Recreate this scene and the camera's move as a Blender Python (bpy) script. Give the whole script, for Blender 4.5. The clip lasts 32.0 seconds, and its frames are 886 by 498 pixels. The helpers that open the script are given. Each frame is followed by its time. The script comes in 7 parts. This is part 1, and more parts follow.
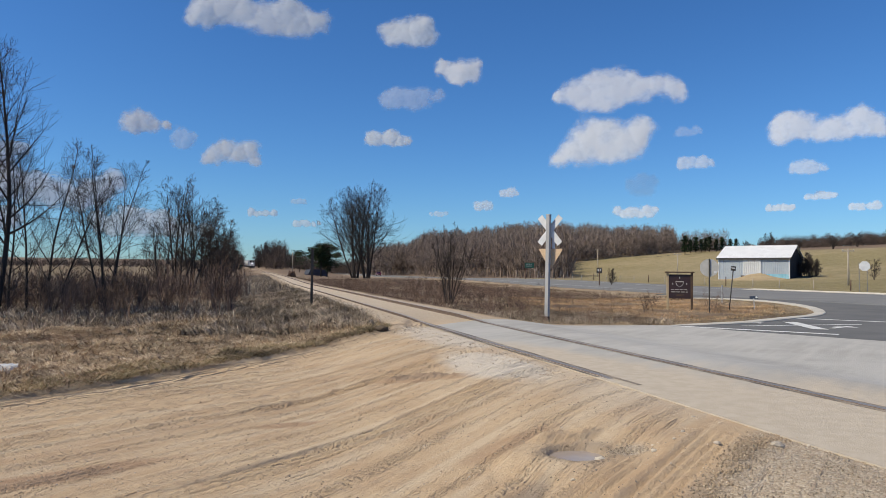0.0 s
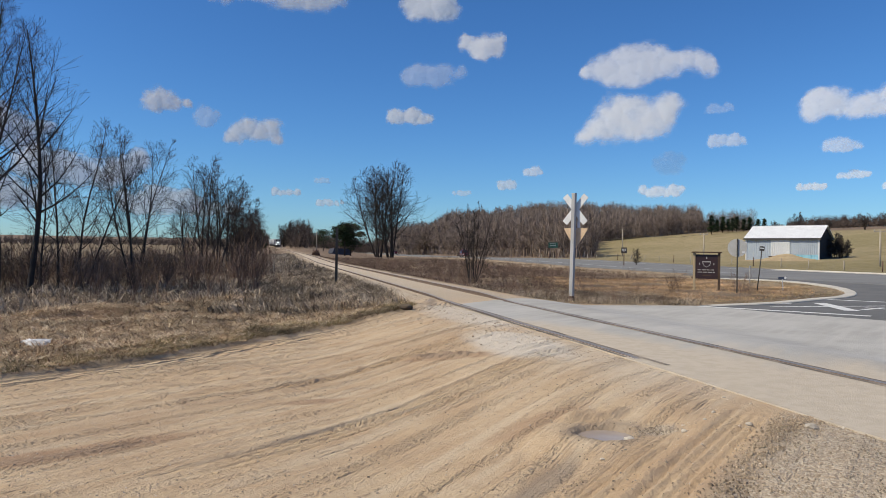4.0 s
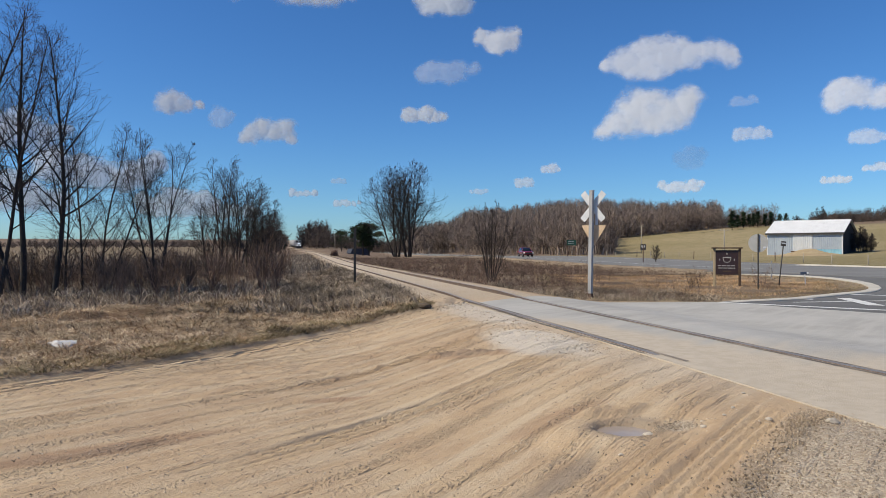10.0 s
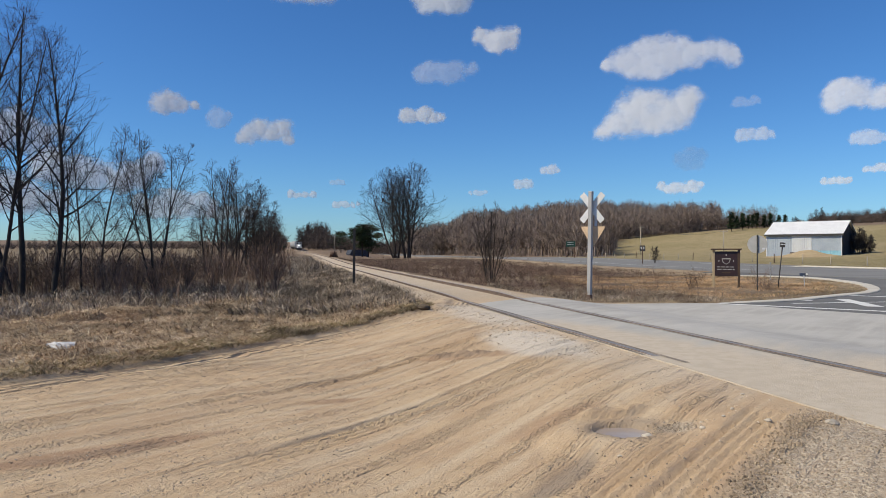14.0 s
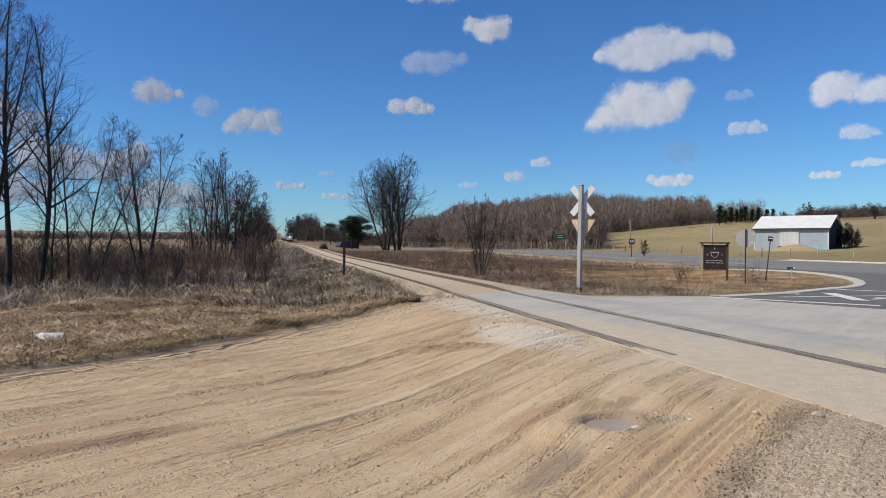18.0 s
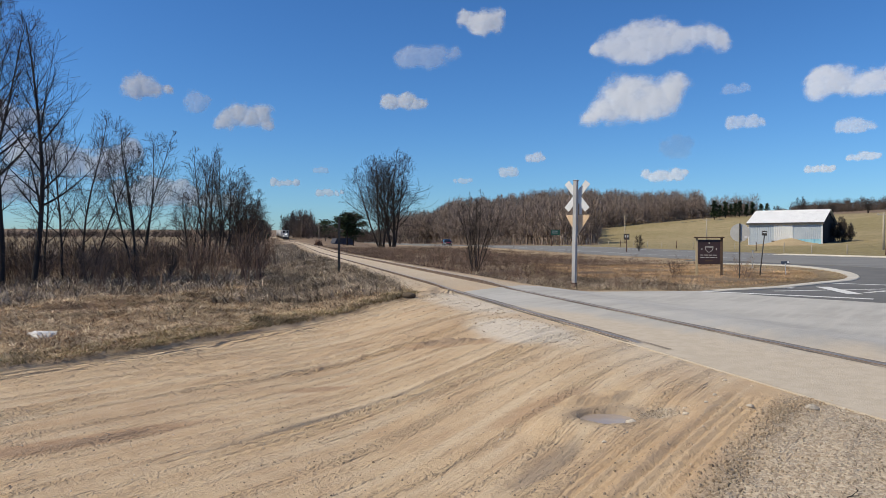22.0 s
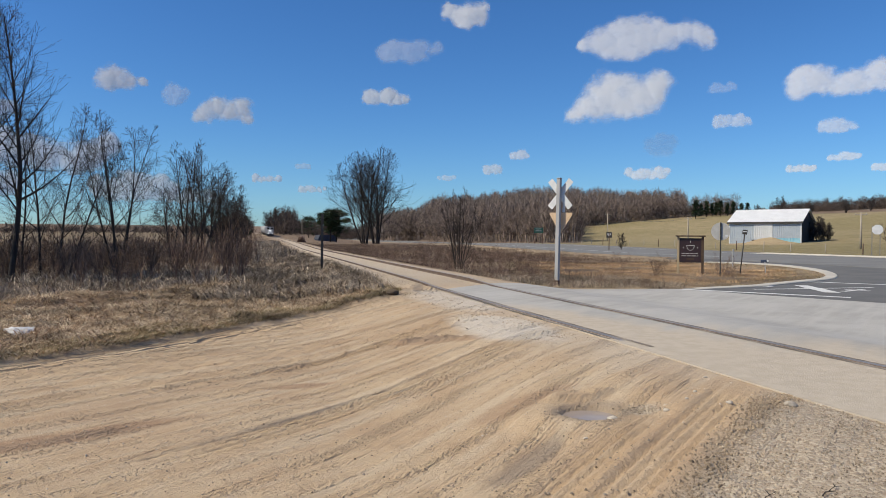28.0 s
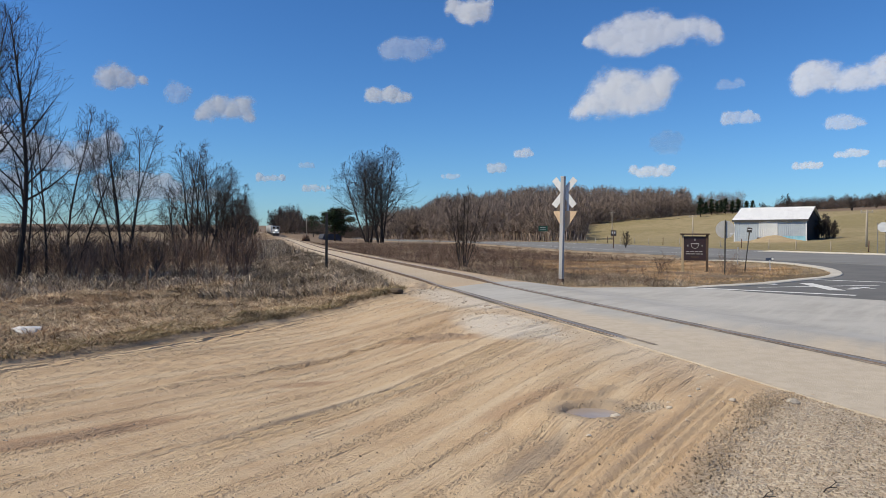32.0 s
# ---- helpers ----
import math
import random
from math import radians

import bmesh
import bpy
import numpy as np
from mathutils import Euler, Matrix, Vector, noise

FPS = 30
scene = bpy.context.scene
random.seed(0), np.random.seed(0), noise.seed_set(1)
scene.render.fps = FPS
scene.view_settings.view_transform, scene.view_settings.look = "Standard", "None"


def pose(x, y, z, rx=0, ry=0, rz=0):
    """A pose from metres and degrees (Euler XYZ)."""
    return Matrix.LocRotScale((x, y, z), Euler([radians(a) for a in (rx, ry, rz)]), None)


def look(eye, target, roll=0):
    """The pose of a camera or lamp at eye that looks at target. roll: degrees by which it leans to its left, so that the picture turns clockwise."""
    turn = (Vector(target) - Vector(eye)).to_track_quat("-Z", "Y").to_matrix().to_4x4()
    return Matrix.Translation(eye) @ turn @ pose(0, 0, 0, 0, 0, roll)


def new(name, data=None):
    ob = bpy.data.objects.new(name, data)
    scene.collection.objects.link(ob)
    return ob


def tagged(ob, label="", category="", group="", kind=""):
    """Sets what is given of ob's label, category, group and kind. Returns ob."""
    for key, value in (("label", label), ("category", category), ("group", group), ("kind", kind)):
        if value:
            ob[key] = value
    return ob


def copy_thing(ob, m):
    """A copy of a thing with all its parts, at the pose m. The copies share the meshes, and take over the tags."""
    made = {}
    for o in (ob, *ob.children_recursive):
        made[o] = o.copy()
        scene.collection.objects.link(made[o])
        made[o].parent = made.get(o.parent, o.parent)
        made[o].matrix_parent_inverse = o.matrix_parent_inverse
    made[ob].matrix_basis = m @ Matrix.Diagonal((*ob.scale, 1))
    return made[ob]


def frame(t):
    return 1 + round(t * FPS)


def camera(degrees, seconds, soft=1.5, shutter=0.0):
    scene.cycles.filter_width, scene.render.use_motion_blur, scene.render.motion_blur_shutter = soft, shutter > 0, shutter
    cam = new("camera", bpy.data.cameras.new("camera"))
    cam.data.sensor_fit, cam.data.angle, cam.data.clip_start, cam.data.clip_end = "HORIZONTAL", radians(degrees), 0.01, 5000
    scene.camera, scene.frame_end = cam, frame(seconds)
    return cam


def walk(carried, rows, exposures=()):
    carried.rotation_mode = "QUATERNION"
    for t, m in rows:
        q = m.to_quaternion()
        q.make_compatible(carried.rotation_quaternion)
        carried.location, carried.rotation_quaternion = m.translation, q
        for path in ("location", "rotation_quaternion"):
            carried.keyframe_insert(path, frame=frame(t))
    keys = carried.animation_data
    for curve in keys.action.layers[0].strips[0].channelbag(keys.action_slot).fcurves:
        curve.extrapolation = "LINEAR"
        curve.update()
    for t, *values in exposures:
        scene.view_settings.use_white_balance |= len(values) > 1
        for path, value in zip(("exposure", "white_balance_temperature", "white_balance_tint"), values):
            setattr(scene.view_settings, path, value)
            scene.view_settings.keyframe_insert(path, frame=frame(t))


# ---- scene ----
cam = camera(65.6, 32.0, soft=0.6)
PATH = [
    (0, pose(0.028, -0.018, 1.470, 92.079, -0.566, -3.805)),
    (0.5, pose(0.016, -0.016, 1.468, 91.821, -0.551, -3.677)),
    (1, pose(0.009, -0.004, 1.469, 91.620, -0.720, -3.583)),
    (1.5, pose(0.009, 0.012, 1.469, 91.407, -0.712, -3.303)),
    (2, pose(0.006, 0.014, 1.463, 91.178, -0.816, -2.956)),
    (2.5, pose(-0.010, 0.022, 1.459, 90.713, -0.963, -2.570)),
    (3, pose(-0.014, 0.035, 1.458, 90.387, -0.998, -2.216)),
    (3.5, pose(-0.007, 0.034, 1.457, 90.357, -0.891, -2.077)),
    (5.5, pose(-0.003, 0.009, 1.458, 90.261, -0.513, -1.234)),
    (6, pose(-0.005, 0.015, 1.455, 90.242, -0.459, -1.139)),
    (6.5, pose(-0.003, 0.014, 1.453, 90.235, -0.282, -1.081)),
    (7, pose(-0.004, 0.007, 1.451, 90.217, -0.280, -1.048)),
    (7.5, pose(-0.006, 0.015, 1.450, 90.060, -0.209, -1.053)),
    (8, pose(-0.006, 0.012, 1.452, 89.911, -0.170, -0.994)),
    (8.5, pose(0.001, -0.005, 1.456, 89.840, -0.206, -1.004)),
    (9, pose(-0.002, -0.005, 1.456, 89.959, -0.229, -0.692)),
    (9.5, pose(-0.001, -0.017, 1.456, 90.090, -0.123, -0.527)),
    (10, pose(0.001, -0.014, 1.453, 90.244, -0.111, -0.389)),
    (10.5, pose(0.000, -0.015, 1.457, 90.327, -0.115, -0.235)),
    (11, pose(0.000, -0.025, 1.459, 90.384, -0.113, -0.070)),
    (11.5, pose(0.004, -0.024, 1.456, 90.491, -0.097, 0.039)),
    (12, pose(0.004, -0.022, 1.454, 90.517, -0.083, 0.163)),
    (12.5, pose(0.003, -0.021, 1.454, 90.535, -0.047, 0.176)),
    (13, pose(0.004, -0.008, 1.452, 90.518, -0.000, -0.000)),
    (13.5, pose(0.005, -0.004, 1.451, 90.449, -0.038, -0.209)),
    (14, pose(0.006, -0.006, 1.450, 90.362, -0.092, -0.445)),
    (14.5, pose(-0.003, -0.004, 1.451, 90.359, -0.076, -0.431)),
    (16.5, pose(-0.004, -0.008, 1.447, 89.886, -0.314, -0.872)),
    (17, pose(-0.001, -0.016, 1.448, 89.874, -0.290, -0.997)),
    (17.5, pose(-0.005, -0.012, 1.449, 89.760, -0.308, -1.118)),
    (18, pose(-0.006, -0.012, 1.450, 89.721, -0.381, -1.279)),
    (18.5, pose(-0.004, -0.009, 1.450, 89.695, -0.319, -1.355)),
    (19, pose(-0.003, 0.004, 1.446, 89.625, -0.299, -1.394)),
    (19.5, pose(0.006, 0.013, 1.446, 89.593, -0.223, -1.459)),
    (20, pose(0.001, 0.007, 1.443, 89.521, -0.185, -1.454)),
    (20.5, pose(-0.003, 0.000, 1.449, 89.469, -0.162, -1.501)),
    (21, pose(-0.003, 0.007, 1.445, 89.430, -0.164, -1.589)),
    (21.5, pose(-0.002, 0.001, 1.445, 89.394, -0.103, -1.673)),
    (22, pose(0.003, 0.001, 1.445, 89.399, -0.080, -1.680)),
    (22.5, pose(-0.001, -0.000, 1.447, 89.363, -0.120, -1.755)),
    (23, pose(-0.001, -0.001, 1.448, 89.374, -0.150, -2.013)),
    (23.5, pose(-0.000, 0.004, 1.442, 89.379, -0.194, -2.298)),
    (24, pose(-0.002, 0.006, 1.443, 89.360, -0.218, -2.557)),
    (24.5, pose(-0.001, 0.007, 1.442, 89.326, -0.132, -2.752)),
    (25, pose(0.002, 0.001, 1.443, 89.293, -0.215, -2.896)),
    (25.5, pose(-0.001, 0.002, 1.442, 89.249, -0.385, -3.135)),
    (27.5, pose(-0.000, 0.005, 1.442, 89.163, -0.398, -3.057)),
    (28, pose(0.006, 0.012, 1.439, 89.177, -0.393, -3.046)),
    (28.5, pose(0.008, 0.013, 1.436, 89.160, -0.376, -3.121)),
    (29, pose(0.009, 0.001, 1.442, 88.999, -0.260, -3.309)),
    (29.5, pose(0.007, -0.006, 1.442, 89.021, -0.233, -3.186)),
    (30, pose(0.006, -0.007, 1.440, 89.101, -0.276, -3.011)),
    (30.5, pose(0.007, -0.003, 1.442, 89.070, -0.219, -2.948)),
    (31, pose(0.005, -0.004, 1.440, 88.995, -0.247, -2.924)),
    (31.5, pose(0.007, -0.012, 1.443, 88.992, -0.184, -2.849)),
    (32, pose(0.007, -0.024, 1.442, 89.065, -0.242, -2.690)),
]
walk(cam, PATH)

# ---- daylight ----
SUN_EL, SUN_AZ = 46.0, -104.0      # azimuth: degrees clockwise from the +y axis
sun_way = Vector((math.sin(radians(SUN_AZ)) * math.cos(radians(SUN_EL)), math.cos(radians(SUN_AZ)) * math.cos(radians(SUN_EL)), math.sin(radians(SUN_EL))))
world = bpy.data.worlds.new("daylight")
scene.world = world
world.use_nodes = True
wn = world.node_tree
sky = wn.nodes.new("ShaderNodeTexSky")
sky.sky_type, sky.sun_disc = "NISHITA", False
sky.sun_elevation, sky.sun_rotation = radians(SUN_EL), radians(SUN_AZ)
sky.altitude, sky.air_density, sky.dust_density, sky.ozone_density = 300, 1.0, 0.35, 3.4
wn.nodes["Background"].inputs["Strength"].default_value = 0.1
deep = wn.nodes.new("ShaderNodeHueSaturation")
deep.inputs["Saturation"].default_value = 1.14
wn.links.new(sky.outputs[0], deep.inputs["Color"])
tint = wn.nodes.new("ShaderNodeMix")
tint.data_type, tint.blend_type = "RGBA", "MULTIPLY"
tint.inputs[0].default_value, tint.inputs[7].default_value = 1.0, (0.57, 0.86, 1.15, 1)
wn.links.new(deep.outputs[0], tint.inputs[6])
wn.links.new(tint.outputs[2], wn.nodes["Background"].inputs["Color"])
sun = new("sun", bpy.data.lights.new("sun", "SUN"))
sun.data.energy, sun.data.angle, sun.data.color = 4.7, radians(0.53), (1.0, 0.885, 0.66)
sun.matrix_world = look(sun_way * 100, (0, 0, 0))
scene.view_settings.exposure = 0.06

# ---- materials ----
def nodes_of(name):
    m = bpy.data.materials.new(name)
    m.use_nodes = True
    t = m.node_tree
    return m, t, t.nodes["Principled BSDF"]


def link(t, a, b):
    t.links.new(a, b)


def noise_node(t, co, scale, detail=5.0, rough=0.6, stretch=None):
    n = t.nodes.new("ShaderNodeTexNoise")
    n.inputs["Scale"].default_value, n.inputs["Detail"].default_value, n.inputs["Roughness"].default_value = scale, detail, rough
    if stretch:
        if len(stretch) > 3:
            vr = t.nodes.new("ShaderNodeVectorRotate")
            vr.rotation_type = "Z_AXIS"
            vr.inputs["Angle"].default_value = stretch[3]
            link(t, co, vr.inputs["Vector"])
            co = vr.outputs[0]
        mp = t.nodes.new("ShaderNodeMapping")
        mp.inputs["Scale"].default_value = stretch[:3]
        link(t, co, mp.inputs["Vector"])
        co = mp.outputs[0]
    link(t, co, n.inputs["Vector"])
    return n.outputs["Fac"]


def ramp(t, fac, lo, hi, a=0.0, b=1.0):
    n = t.nodes.new("ShaderNodeMapRange")
    n.interpolation_type = "SMOOTHSTEP"
    for k, v in (("From Min", lo), ("From Max", hi), ("To Min", a), ("To Max", b)):
        n.inputs[k].default_value = v
    link(t, fac, n.inputs["Value"])
    return n.outputs[0]


def mix(t, fac, a, b):
    n = t.nodes.new("ShaderNodeMix")
    n.data_type = "RGBA"
    for v, i in ((fac, 0), (a, 6), (b, 7)):
        if isinstance(v, (int, float)):
            n.inputs[i].default_value = v
        elif isinstance(v, tuple):
            n.inputs[i].default_value = (*v, 1)
        else:
            link(t, v, n.inputs[i])
    return n.outputs[2]


def calc(t, op, a, b):
    n = t.nodes.new("ShaderNodeMath")
    n.operation = op
    for v, i in ((a, 0), (b, 1)):
        if isinstance(v, (int, float)):
            n.inputs[i].default_value = v
        else:
            link(t, v, n.inputs[i])
    return n.outputs[0]


def bump(t, bs, height, strength, distance):
    n = t.nodes.new("ShaderNodeBump")
    n.inputs["Strength"].default_value, n.inputs["Distance"].default_value = strength, distance
    link(t, height, n.inputs["Height"])
    link(t, n.outputs[0], bs.inputs["Normal"])


def surface(name, a, b, big=1.0, fine=30.0, rough=0.8, metal=0.0, relief=0.3, depth=0.01, c=None, vary=0.0, stretch=None, coat=0.0, glow=0.0):
    """A worn surface: colours a and b in stains of one size, c in fine grain, and a fine relief."""
    m, t, bs = nodes_of(name)
    tc = t.nodes.new("ShaderNodeTexCoord").outputs["Object"]
    n1, n2 = noise_node(t, tc, big, 4, 0.6, stretch), noise_node(t, tc, fine, 4, 0.65, stretch)
    col = mix(t, ramp(t, n1, 0.35, 0.65), a, b)
    col = mix(t, ramp(t, n2, 0.45, 0.7, 0, 0.6), col, c or tuple(0.6 * v for v in a))
    if vary:
        oi = t.nodes.new("ShaderNodeObjectInfo").outputs["Random"]
        hsv = t.nodes.new("ShaderNodeHueSaturation")
        link(t, ramp(t, oi, 0, 1, 1 - vary, 1 + vary), hsv.inputs["Value"])
        link(t, col, hsv.inputs["Color"])
        col = hsv.outputs[0]
    link(t, col, bs.inputs["Base Color"])
    link(t, ramp(t, n2, 0.3, 0.7, max(rough - 0.1, 0.02), min(rough + 0.1, 1)), bs.inputs["Roughness"])
    bs.inputs["Metallic"].default_value = metal
    bs.inputs["Coat Weight"].default_value = coat
    if relief:
        bump(t, bs, n2, relief, depth)
    if glow:
        link(t, col, bs.inputs["Emission Color"])
        bs.inputs["Emission Strength"].default_value = glow
    return m


def island_surface(name, cols, rough=0.9, trans=0.0):
    """For stalks, blades, twigs and pebbles joined in one mesh: each island takes a colour of its own."""
    m, t, bs = nodes_of(name)
    g = t.nodes.new("ShaderNodeNewGeometry")
    r = t.nodes.new("ShaderNodeValToRGB")
    r.color_ramp.interpolation = "LINEAR"
    while len(r.color_ramp.elements) < len(cols):
        r.color_ramp.elements.new(0.5)
    for i, c in enumerate(cols):
        e = r.color_ramp.elements[i]
        e.position, e.color = i / (len(cols) - 1), (*c, 1)
    link(t, g.outputs["Random Per Island"], r.inputs[0])
    n = noise_node(t, g.outputs["Position"], 0.6, 3, 0.6)
    hsv = t.nodes.new("ShaderNodeHueSaturation")
    link(t, r.outputs[0], hsv.inputs["Color"])
    link(t, ramp(t, n, 0.33, 0.67, 0.5, 1.4), hsv.inputs["Value"])
    link(t, hsv.outputs[0], bs.inputs["Base Color"])
    bs.inputs["Roughness"].default_value = rough
    bs.inputs["Specular IOR Level"].default_value = 0.25
    return m


M = {}
M["bark"] = surface("bark", (0.045, 0.038, 0.033), (0.085, 0.075, 0.066), 2.0, 40, 0.95, relief=0.6, stretch=(3, 3, 0.6))
M["bark_dark"] = surface("bark_dark", (0.026, 0.02, 0.018), (0.05, 0.04, 0.034), 2.0, 40, 0.95, relief=0.6, stretch=(3, 3, 0.6))
M["twig"] = island_surface("twig", [(0.03, 0.024, 0.021), (0.055, 0.043, 0.037), (0.075, 0.056, 0.047)])
M["wood_far"] = island_surface("wood_far", [(0.11, 0.082, 0.069), (0.19, 0.145, 0.123), (0.3, 0.245, 0.21), (0.145, 0.105, 0.09)])
M["far_dark"] = island_surface("far_dark", [(0.05, 0.038, 0.033), (0.09, 0.068, 0.058), (0.13, 0.1, 0.086)])
M["thicket"] = island_surface("thicket", [(0.06, 0.042, 0.034), (0.14, 0.09, 0.068), (0.26, 0.175, 0.125), (0.09, 0.058, 0.046)])
M["tangle"] = island_surface("tangle", [(0.05, 0.037, 0.031), (0.11, 0.078, 0.064), (0.2, 0.145, 0.112), (0.075, 0.054, 0.044)])
M["weed"] = island_surface("weed", [(0.05, 0.037, 0.029), (0.25, 0.195, 0.145), (0.46, 0.375, 0.28), (0.07, 0.05, 0.04), (0.66, 0.55, 0.42), (0.16, 0.125, 0.08)])
M["straw"] = island_surface("straw", [(0.14, 0.085, 0.055), (0.5, 0.37, 0.23), (0.78, 0.66, 0.48), (0.38, 0.24, 0.14), (0.07, 0.047, 0.034), (0.62, 0.48, 0.33)])
M["rust_grass"] = island_surface("rust_grass", [(0.46, 0.26, 0.125), (0.6, 0.4, 0.22), (0.52, 0.31, 0.15), (0.66, 0.5, 0.32), (0.34, 0.22, 0.12)])
M["verge"] = island_surface("verge", [(0.1, 0.105, 0.035), (0.4, 0.3, 0.18), (0.2, 0.17, 0.07), (0.48, 0.38, 0.25), (0.26, 0.19, 0.1)])
M["needles"] = island_surface("needles", [(0.018, 0.03, 0.015), (0.03, 0.05, 0.022), (0.045, 0.06, 0.028)])
M["pebble"] = island_surface("pebble", [(0.3, 0.235, 0.165), (0.4, 0.325, 0.24), (0.2, 0.155, 0.11), (0.46, 0.39, 0.31), (0.16, 0.12, 0.085)])
M["clod"] = island_surface("clod", [(0.22, 0.165, 0.115), (0.3, 0.235, 0.165), (0.16, 0.12, 0.085)])
M["lot_clod"] = island_surface("lot_clod", [(0.36, 0.27, 0.18), (0.43, 0.335, 0.235), (0.3, 0.22, 0.145)])
M["asphalt"] = surface("asphalt", (0.115, 0.115, 0.115), (0.145, 0.144, 0.142), 0.5, 90, 0.85, relief=0.3, depth=0.004, c=(0.17, 0.17, 0.17))
M["highway"] = surface("highway", (0.165, 0.165, 0.165), (0.2, 0.198, 0.195), 0.3, 90, 0.9, relief=0.3, depth=0.004, c=(0.24, 0.24, 0.235))
M["white_line"] = surface("white_line", (0.72, 0.72, 0.7), (0.6, 0.6, 0.58), 3, 60, 0.7, c=(0.4, 0.4, 0.4))
M["concrete"] = surface("concrete", (0.52, 0.49, 0.43), (0.44, 0.41, 0.36), 1.0, 40, 0.9, c=(0.36, 0.33, 0.29))
M["rail"] = surface("rail", (0.14, 0.1, 0.08), (0.2, 0.15, 0.12), 4, 60, 0.8, 0.1)
M["rail_top"] = surface("rail_top", (0.3, 0.265, 0.23), (0.38, 0.33, 0.28), 4, 60, 0.5, 0.5)
M["tie"] = surface("tie", (0.13, 0.105, 0.085), (0.22, 0.18, 0.14), 5, 30, 0.95, vary=0.3, stretch=(1, 8, 1))
M["flange"] = surface("flange", (0.13, 0.11, 0.09), (0.34, 0.285, 0.225), 1.3, 40, 0.9)
M["white_paint"] = surface("white_paint", (0.62, 0.63, 0.65), (0.52, 0.53, 0.55), 3, 40, 0.55, c=(0.55, 0.55, 0.54))
M["post_grey"] = surface("post_grey", (0.38, 0.38, 0.39), (0.3, 0.3, 0.31), 3, 40, 0.7, c=(0.3, 0.29, 0.28), stretch=(2, 2, 0.3))
M["tan_back"] = surface("tan_back", (0.6, 0.44, 0.3), (0.5, 0.36, 0.24), 4, 30, 0.6, c=(0.4, 0.28, 0.15))
M["galv"] = surface("galv", (0.5, 0.51, 0.52), (0.42, 0.43, 0.44), 6, 50, 0.5, 0.6)
M["sign_back"] = surface("sign_back", (0.46, 0.45, 0.43), (0.4, 0.39, 0.37), 5, 50, 0.5)
M["post_dull"] = surface("post_dull", (0.16, 0.155, 0.15), (0.22, 0.215, 0.2), 6, 50, 0.6, 0.2)
M["sign_pale"] = surface("sign_pale", (0.42, 0.4, 0.38), (0.34, 0.32, 0.3), 6, 50, 0.7)
M["black_steel"] = surface("black_steel", (0.03, 0.028, 0.027), (0.05, 0.043, 0.038), 6, 50, 0.6)
M["rust_steel"] = surface("rust_steel", (0.07, 0.035, 0.025), (0.11, 0.06, 0.04), 6, 50, 0.8)
M["maroon"] = surface("maroon", (0.022, 0.009, 0.011), (0.032, 0.012, 0.014), 4, 40, 0.5)
M["timber"] = surface("timber", (0.42, 0.33, 0.21), (0.34, 0.26, 0.16), 3, 40, 0.85, stretch=(6, 6, 0.6))
M["dark_wood"] = surface("dark_wood", (0.06, 0.035, 0.022), (0.09, 0.055, 0.035), 3, 40, 0.8)
M["green_sign"] = surface("green_sign", (0.006, 0.05, 0.034), (0.008, 0.062, 0.042), 3, 40, 0.5)
M["blue_sign"] = surface("blue_sign", (0.03, 0.045, 0.08), (0.04, 0.055, 0.1), 3, 40, 0.5)
M["barn_roof"] = surface("barn_roof", (0.76, 0.77, 0.78), (0.68, 0.69, 0.7), 0.6, 8, 0.5, 0.1, relief=0.1)
M["barn_wall"] = surface("barn_wall", (0.36, 0.41, 0.47), (0.32, 0.37, 0.43), 0.7, 6, 0.75, c=(0.24, 0.27, 0.32))
M["barn_door"] = surface("barn_door", (0.56, 0.58, 0.6), (0.5, 0.52, 0.54), 0.8, 8, 0.7, c=(0.34, 0.36, 0.38))
M["barn_blue"] = surface("barn_blue", (0.16, 0.4, 0.52), (0.25, 0.48, 0.58), 1.2, 8, 0.8, c=(0.35, 0.45, 0.5))
# near-black base: the shade on the barn's road-side gable is painted in
M["barn_gable_shade"] = surface("barn_gable_shade", (0.01, 0.01, 0.012), (0.018, 0.018, 0.02), 0.8, 8, 0.95)
M["snow"] = surface("snow", (0.7, 0.7, 0.72), (0.5, 0.49, 0.48), 5, 40, 0.7, relief=0.6, depth=0.02, c=(0.55, 0.54, 0.53))
M["stone"] = surface("stone", (0.5, 0.44, 0.36), (0.42, 0.37, 0.31), 6, 50, 0.9, relief=0.6, vary=0.15)
M["red_paint"] = surface("red_paint", (0.22, 0.009, 0.016), (0.19, 0.008, 0.013), 2, 30, 0.25, 0.15, relief=0, c=(0.27, 0.02, 0.025), coat=1.0)
M["navy_paint"] = surface("navy_paint", (0.012, 0.015, 0.03), (0.01, 0.012, 0.025), 2, 30, 0.25, 0.15, relief=0, c=(0.015, 0.018, 0.03), coat=1.0)
M["trim_black"] = surface("trim_black", (0.018, 0.018, 0.019), (0.025, 0.025, 0.026), 5, 40, 0.55, relief=0.1)
M["tyre"] = surface("tyre", (0.02, 0.02, 0.02), (0.03, 0.03, 0.03), 8, 60, 0.9)
M["alloy"] = surface("alloy", (0.55, 0.56, 0.57), (0.48, 0.49, 0.5), 8, 40, 0.3, 0.85, relief=0)
M["car_glass"] = surface("car_glass", (0.012, 0.015, 0.018), (0.015, 0.018, 0.022), 3, 30, 0.06, relief=0, coat=0.5)
M["lamp_white"] = surface("lamp_white", (0.9, 0.88, 0.8), (0.85, 0.84, 0.78), 6, 40, 0.2, relief=0, glow=0.1)
M["lamp_red"] = surface("lamp_red", (0.4, 0.01, 0.01), (0.3, 0.01, 0.01), 6, 40, 0.2, relief=0)
